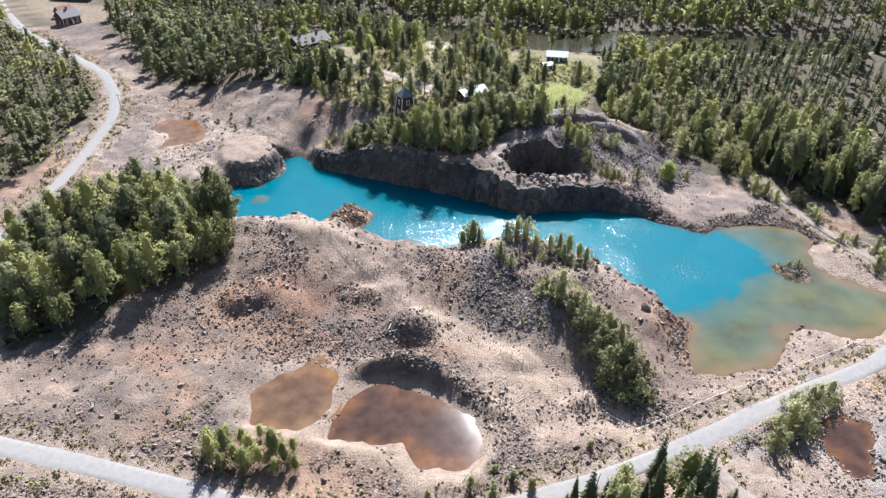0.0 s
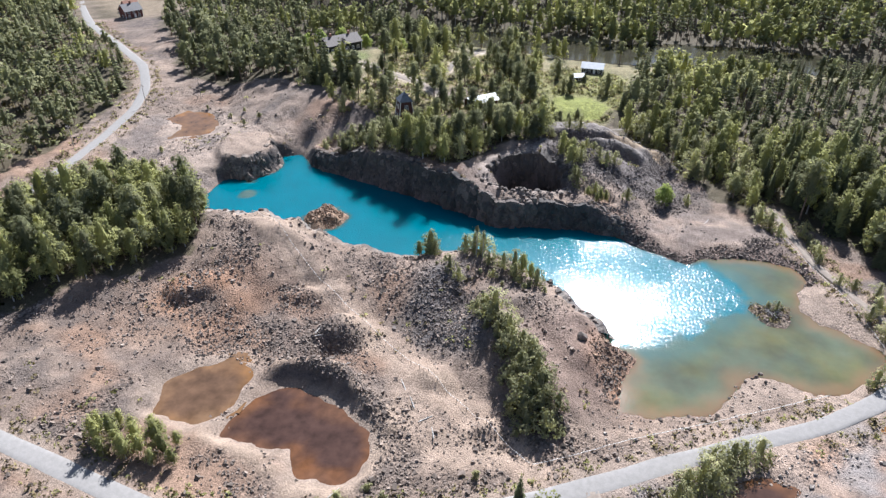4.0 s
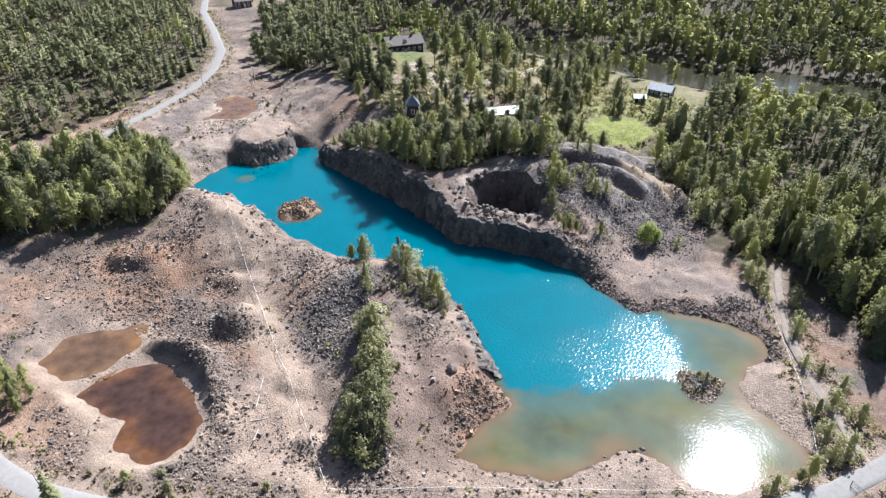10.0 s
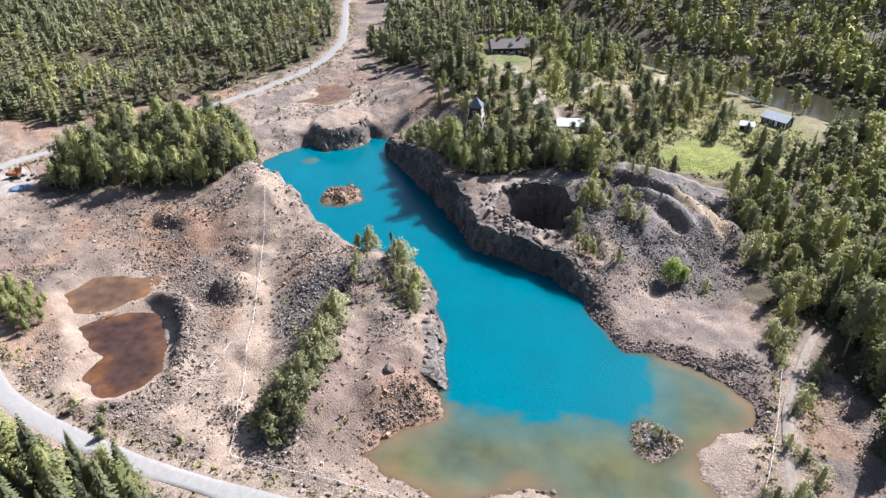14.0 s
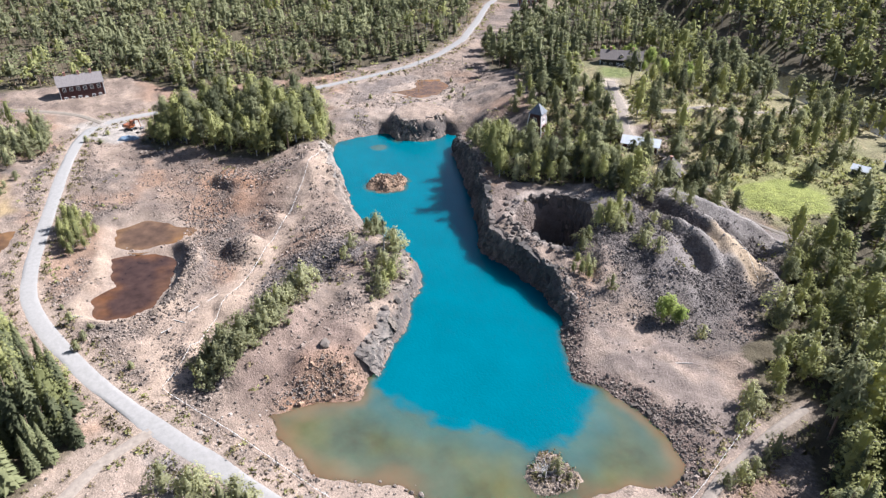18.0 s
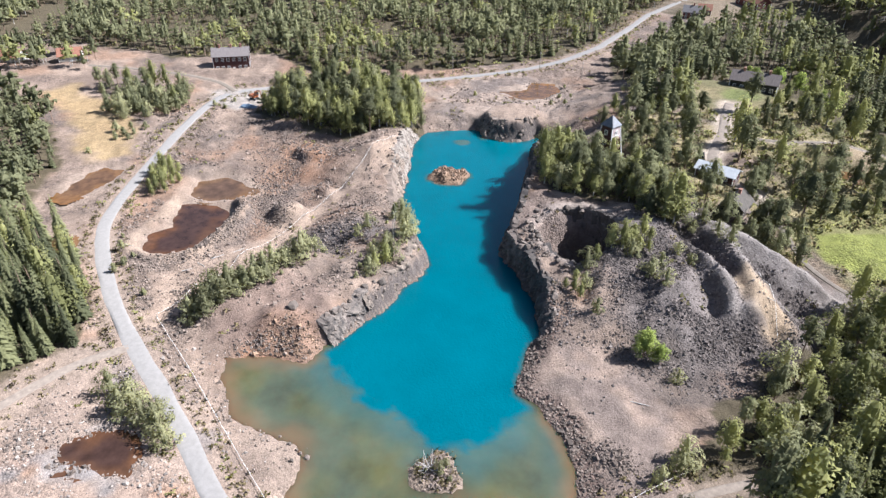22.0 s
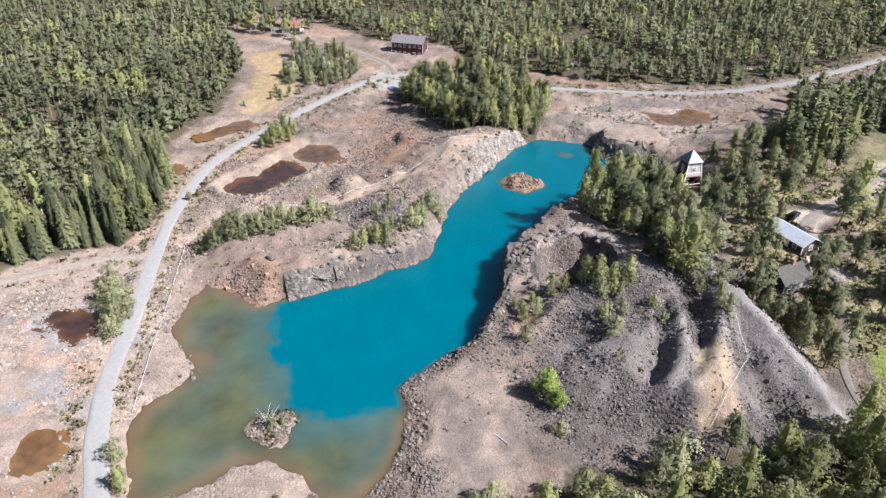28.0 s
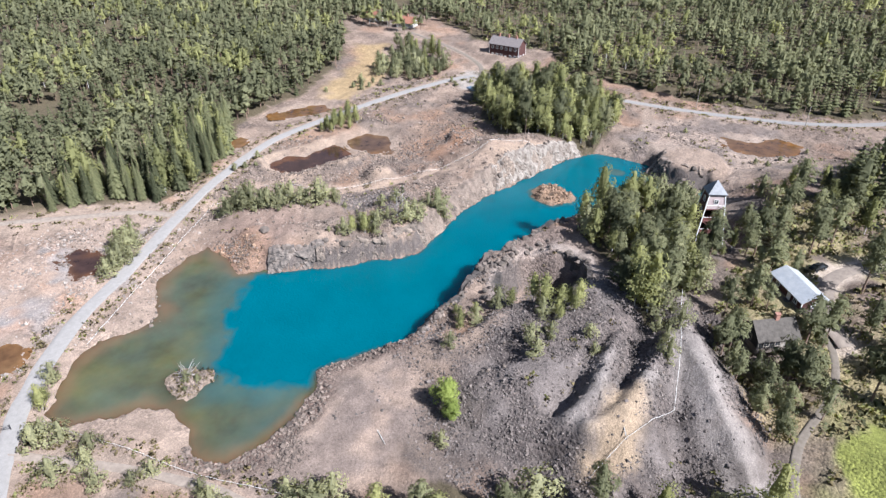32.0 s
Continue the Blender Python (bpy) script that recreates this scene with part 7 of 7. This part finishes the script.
gate = thing("road_gate", pose(110.5, 121.5, float(at_ground(110.5, 121.5)), 0, 0, -40), "dark steel bar gate across the gravel road", "gate")
for sx_ in (-2.2, 2.2):
    part("post", beam(bmesh.new(), (sx_, 0, -0.3), (sx_, 0, 1.3), 0.08), M_STEEL, gate)
for zz in (0.45, 0.8, 1.15):
    part("rail", beam(bmesh.new(), (-2.2, 0, zz), (2.2, 0, zz), 0.035), M_STEEL, gate)
for sx_ in (-1.1, 0, 1.1):
    part("upright", beam(bmesh.new(), (sx_, 0, 0.45), (sx_, 0, 1.15), 0.03), M_STEEL, gate)


def car(x, y, turn, label):
    ob = thing("car", pose(x, y, float(at_ground(x, y)) + 0.05, 0, 0, turn), label, "car")
    bm = box(bmesh.new(), (4.4, 1.75, 0.62), (0, 0, 0.62), bevel=0.16)
    part("body", bm, M_CAR, ob)
    bm = bmesh.new()
    lo = [bm.verts.new((a, b, 0.9)) for a, b in ((-1.7, -0.8), (1.15, -0.8), (1.15, 0.8), (-1.7, 0.8))]
    up = [bm.verts.new((a, b, 1.42)) for a, b in ((-1.35, -0.62), (0.45, -0.62), (0.45, 0.62), (-1.35, 0.62))]
    for k in range(4):
        bm.faces.new((lo[k], lo[(k + 1) % 4], up[(k + 1) % 4], up[k]))
    part("cabin_glass", bm, M_GLASS, ob, "dark car windows")
    part("roof", box(bmesh.new(), (1.8, 1.26, 0.06), (-0.45, 0, 1.44), bevel=0.02), M_CAR, ob)
    for sx_ in (-1.35, 1.35):
        for sy_ in (-0.8, 0.8):
            wh = part("wheel", beam(bmesh.new(), (sx_, sy_ - 0.1, 0.3), (sx_, sy_ + 0.1, 0.3), 0.32, sides=14), M_RUBBER, ob)
            part("rim", beam(bmesh.new(), (sx_, sy_ - 0.12, 0.3), (sx_, sy_ + 0.12, 0.3), 0.18, sides=10), M_METAL_ROOF, wh)
    return ob


car(-9.5, 231.0, 150, "dark car parked on the sandy yard")


def excavator(x, y, turn):
    """A tracked digger at rest, its arm raised."""
    ob = thing("excavator", pose(x, y, float(at_ground(x, y)) + 0.03, 0, 0, turn), "orange tracked excavator parked on the pale yard", "excavator")
    for sy_ in (-1.05, 1.05):
        track = part("track", box(bmesh.new(), (3.6, 0.55, 0.8), (0, sy_, 0.4), bevel=0.25), M_RUBBER, ob, "dark steel crawler track")
        for k in range(5):
            part("roller", beam(bmesh.new(), (-1.3 + 0.65 * k, sy_ - 0.3, 0.36), (-1.3 + 0.65 * k, sy_ + 0.3, 0.36), 0.2, sides=10), M_STEEL, track)
    part("undercarriage", box(bmesh.new(), (2.0, 1.7, 0.4), (0, 0, 0.6), bevel=0.05), M_STEEL, ob)
    part("body", box(bmesh.new(), (3.0, 2.5, 1.1), (-0.5, 0, 1.5), bevel=0.15), M_ORANGE, ob)
    part("counterweight", box(bmesh.new(), (0.6, 2.5, 1.0), (-2.2, 0, 1.45), bevel=0.18), M_STEEL, ob)
    cab = part("cab", box(bmesh.new(), (1.5, 1.0, 1.6), (0.5, 0.7, 2.4), bevel=0.1), M_ORANGE, ob)
    part("cab_window", box(bmesh.new(), (0.06, 0.85, 1.0), (1.27, 0.7, 2.55), bevel=0.01), M_GLASS, cab)
    part("cab_window", box(bmesh.new(), (1.2, 0.06, 0.8), (0.5, 1.22, 2.65), bevel=0.01), M_GLASS, cab)
    part("boom", beam(beam(bmesh.new(), (0.8, -0.3, 1.8), (2.6, -0.3, 4.2), 0.28, 0.26, 4), (2.5, -0.3, 4.15), (4.6, -0.3, 4.4), 0.26, 0.2, 4), M_ORANGE, ob)
    part("arm", beam(bmesh.new(), (4.5, -0.3, 4.6), (5.2, -0.3, 1.9), 0.22, 0.15, 4), M_ORANGE, ob)
    part("cylinder", beam(bmesh.new(), (1.3, -0.3, 1.6), (2.9, -0.3, 3.9), 0.09, sides=8), M_STEEL, ob)
    bucket = bmesh.new()
    prof = [(5.2, 2.0), (5.65, 1.7), (5.6, 1.2), (5.1, 0.95), (4.7, 1.15)]
    sides = [[bucket.verts.new((px, py, pz)) for px, pz in prof] for py in (-0.85, 0.25)]
    bucket.faces.new(sides[0])
    bucket.faces.new(sides[1][::-1])
    for k in range(4):
        bucket.faces.new((sides[0][k + 1], sides[0][k], sides[1][k], sides[1][k + 1]))
    part("bucket", bucket, M_STEEL, ob)
    return ob


excavator(-102.5, 94.4, 40)


def tarpaulin(x, y, turn):
    """A blue sheet draped in folds over a low pile."""
    n = 22
    u, v = np.meshgrid(np.linspace(-1, 1, n), np.linspace(-1, 1, n))
    u, v = u.ravel(), v.ravel()
    hgt = 1.15 * np.clip(1 - np.abs(u) ** 3, 0, 1) * np.clip(1 - np.abs(v) ** 2.4, 0, 1) * (1 + 0.25 * fbm(u * 3, v * 3, 1, 3, 151)) + 0.06
    pts = np.column_stack([3.3 * u + 0.2 * fbm(u * 2, v * 2, 1, 2, 152), 1.5 * v + 0.2 * fbm(u * 2, v * 2, 1, 2, 153), hgt])
    q = (np.arange(n - 1)[:, None] * n + np.arange(n - 1)[None, :]).ravel()
    ob = new("tarpaulin", quads("tarpaulin", pts, np.stack([q, q + 1, q + n + 1, q + n], 1), [M_TARP], smooth_faces=True))
    ob.matrix_world = pose(x, y, float(at_ground(x, y)) - 0.02, 0, 0, turn)
    return tagged(ob, "faded blue tarpaulin draped over a low pile beside the yard", "tarpaulin")


tarpaulin(-93.8, 92.6, 68)


def log(x, y, length, turn, label="bleached fallen log on the rubble"):
    ob = new("log", bpy.data.meshes.new("log"))
    bm = beam(bmesh.new(), (-length / 2, 0, 0.1), (length / 2, 0, 0.14), 0.11, 0.07, 7)
    bm.to_mesh(ob.data)
    bm.free()
    ob.data.materials.append(M_DEADWOOD)
    ob.matrix_world = pose(x, y, float(at_ground(x, y)), 0, 0, turn)
    return tagged(ob, label, "log", "fallen logs")


for u, v, ln, a in [(7, 98, 3.5, 120), (9.5, 94, 4, 118), (13, 90, 3, 40), (15, 87, 2.5, 110), (-6, 101, 2.5, 30), (-14, 109, 3.5, 80), (-13, 107, 2.5, 20), (2, 71, 2.5, 60), (74, 176, 4.5, 60), (56, 212, 3, 30)]:
    log(u, v, ln, a)

# bare driftwood on the southern islet
drift = thing("driftwood", pose(82.8, 136.2, float(at_ground(82.8, 136.2))), "tangle of bleached dead branches on the small islet", "dead wood")
for k in range(22):
    a, t = rng.random() * 6.283, rng.uniform(0.3, 2.2)
    ln = rng.uniform(1.0, 2.8)
    part("branch", beam(bmesh.new(), (rng.uniform(-1, 1), rng.uniform(-1, 1), 0), (math.cos(a) * ln, math.sin(a) * ln, t), 0.06, 0.02, 5), M_DEADWOOD, drift)


# ---- low growth: tufts of grass and heather along verges and under the trees ----
def tufts(name, x, y, size, materials, slots, label):
    z = at_ground(x, y)
    n = 9
    V = []
    for i in range(len(x)):
        p = rng.normal(size=(n, 3)) * [0.5, 0.5, 0.25] * size[i]
        p[:, 2] = np.abs(p[:, 2]) + 0.15 * size[i]
        V.append(cards(p + [x[i], y[i], z[i]], unit(rng.normal(size=(n, 3)) + [0, 0, 0.6]), np.full(n, 0.3 * size[i]), rng))
    v = np.vstack(V)
    ob = new(name, quads(name, v, np.arange(len(v)).reshape(-1, 3), materials, np.repeat(slots, n), {"tone": np.repeat(rng.random(len(x)), 3 * n), "outward": np.repeat(unit(rng.normal(0, 0.5, (len(x) * n, 3)) + [0, 0, 1.0]), 3, 0)}))
    return tagged(ob, label, "grass", kind="stuff")


M_DRY = leaf_material("dry_grass", (0.15, 0.122, 0.064), (0.23, 0.188, 0.10), 0.2)
tx, ty = [], []
r = np.random.default_rng(12)
for pts, w, per in ((ROAD, 3.8, 3.0), (ROAD_EAST, 3.0, 4.0), (ROAD_SPOIL, 2.6, 1.5)):
    for p, q in zip(pts[:-1], pts[1:]):
        ln = math.hypot(q[0] - p[0], q[1] - p[1])
        n = int(ln * per)
        u = r.random(n)
        off = (w / 2 + 0.6 + np.abs(r.normal(0, 2.0, n))) * r.choice((-1, 1), n)
        tx.append(p[0] + u * (q[0] - p[0]) - (q[1] - p[1]) / ln * off)
        ty.append(p[1] + u * (q[1] - p[1]) + (q[0] - p[0]) / ln * off)
tx, ty = np.concatenate(tx), np.concatenate(ty)
keep = free(tx, ty, 0.6) & (np.hypot(tx, ty - 140) < 260)
tx, ty = tx[keep], ty[keep]
tufts("verge_grass", tx, ty, r.uniform(0.35, 1.0, len(tx)), [M_DRY, M_BIRCH], (r.random(len(tx)) < 0.35).astype(int), "dry yellow and green grass tufts along the road verges")
tx, ty = r.uniform(-60, 62, 5200), r.uniform(212, 335, 5200)
keep = free(tx, ty, 0.6) & (within(tx, ty, VILLAGE) | within(tx, ty, MEADOW)) & ~within(tx, ty, FIELD)
tx, ty = tx[keep], ty[keep]
tufts("meadow_growth", tx, ty, r.uniform(0.5, 1.7, len(tx)), [M_DRY, M_BIRCH, M_PINE], r.choice(3, len(tx), p=(0.35, 0.4, 0.25)), "rough grass and shrubs between cottages and river")
tx, ty = r.uniform(-125, 60, 1900), r.uniform(60, 235, 1900)
keep = free(tx, ty, 0.6) & (fbm(tx, ty, 14, 2, 121) > 0.35)
tx, ty = tx[keep], ty[keep]
tufts("quarry_growth", tx, ty, r.uniform(0.35, 1.1, len(tx)), [M_DRY, M_BIRCH, M_PINE], r.choice(3, len(tx), p=(0.6, 0.4, 0.0)), "sparse low shrubs on the quarry ground")
a, f = r.random(80) * 6.283, r.random(80) ** 0.5
tx, ty = 83.0 + np.cos(a) * 4.6 * f, 137.4 + np.sin(a) * 3.6 * f
keep = at_ground(tx, ty) > 0.05
tx, ty = tx[keep], ty[keep]
tufts("islet_growth", tx, ty, r.uniform(0.3, 0.8, len(tx)), [M_DRY, M_BIRCH], (r.random(len(tx)) < 0.15).astype(int), "dry grass and low scrub on the small islet")
tx, ty = r.uniform(-330, 150, 9000), r.uniform(-60, 330, 9000)
keep = free(tx, ty, 1.0) & (within(tx, ty, FOREST_NORTHWEST) | within(tx, ty, GROVE) | within(tx, ty, FOREST_EAST) | within(tx, ty, CLIFFWOOD))
tx, ty = tx[keep], ty[keep]
tufts("undergrowth", tx, ty, r.uniform(0.8, 2.4, len(tx)), [M_DRY, M_BIRCH, M_PINE], r.choice(3, len(tx), p=(0.2, 0.35, 0.45)), "low bushes and heather on the forest floor")
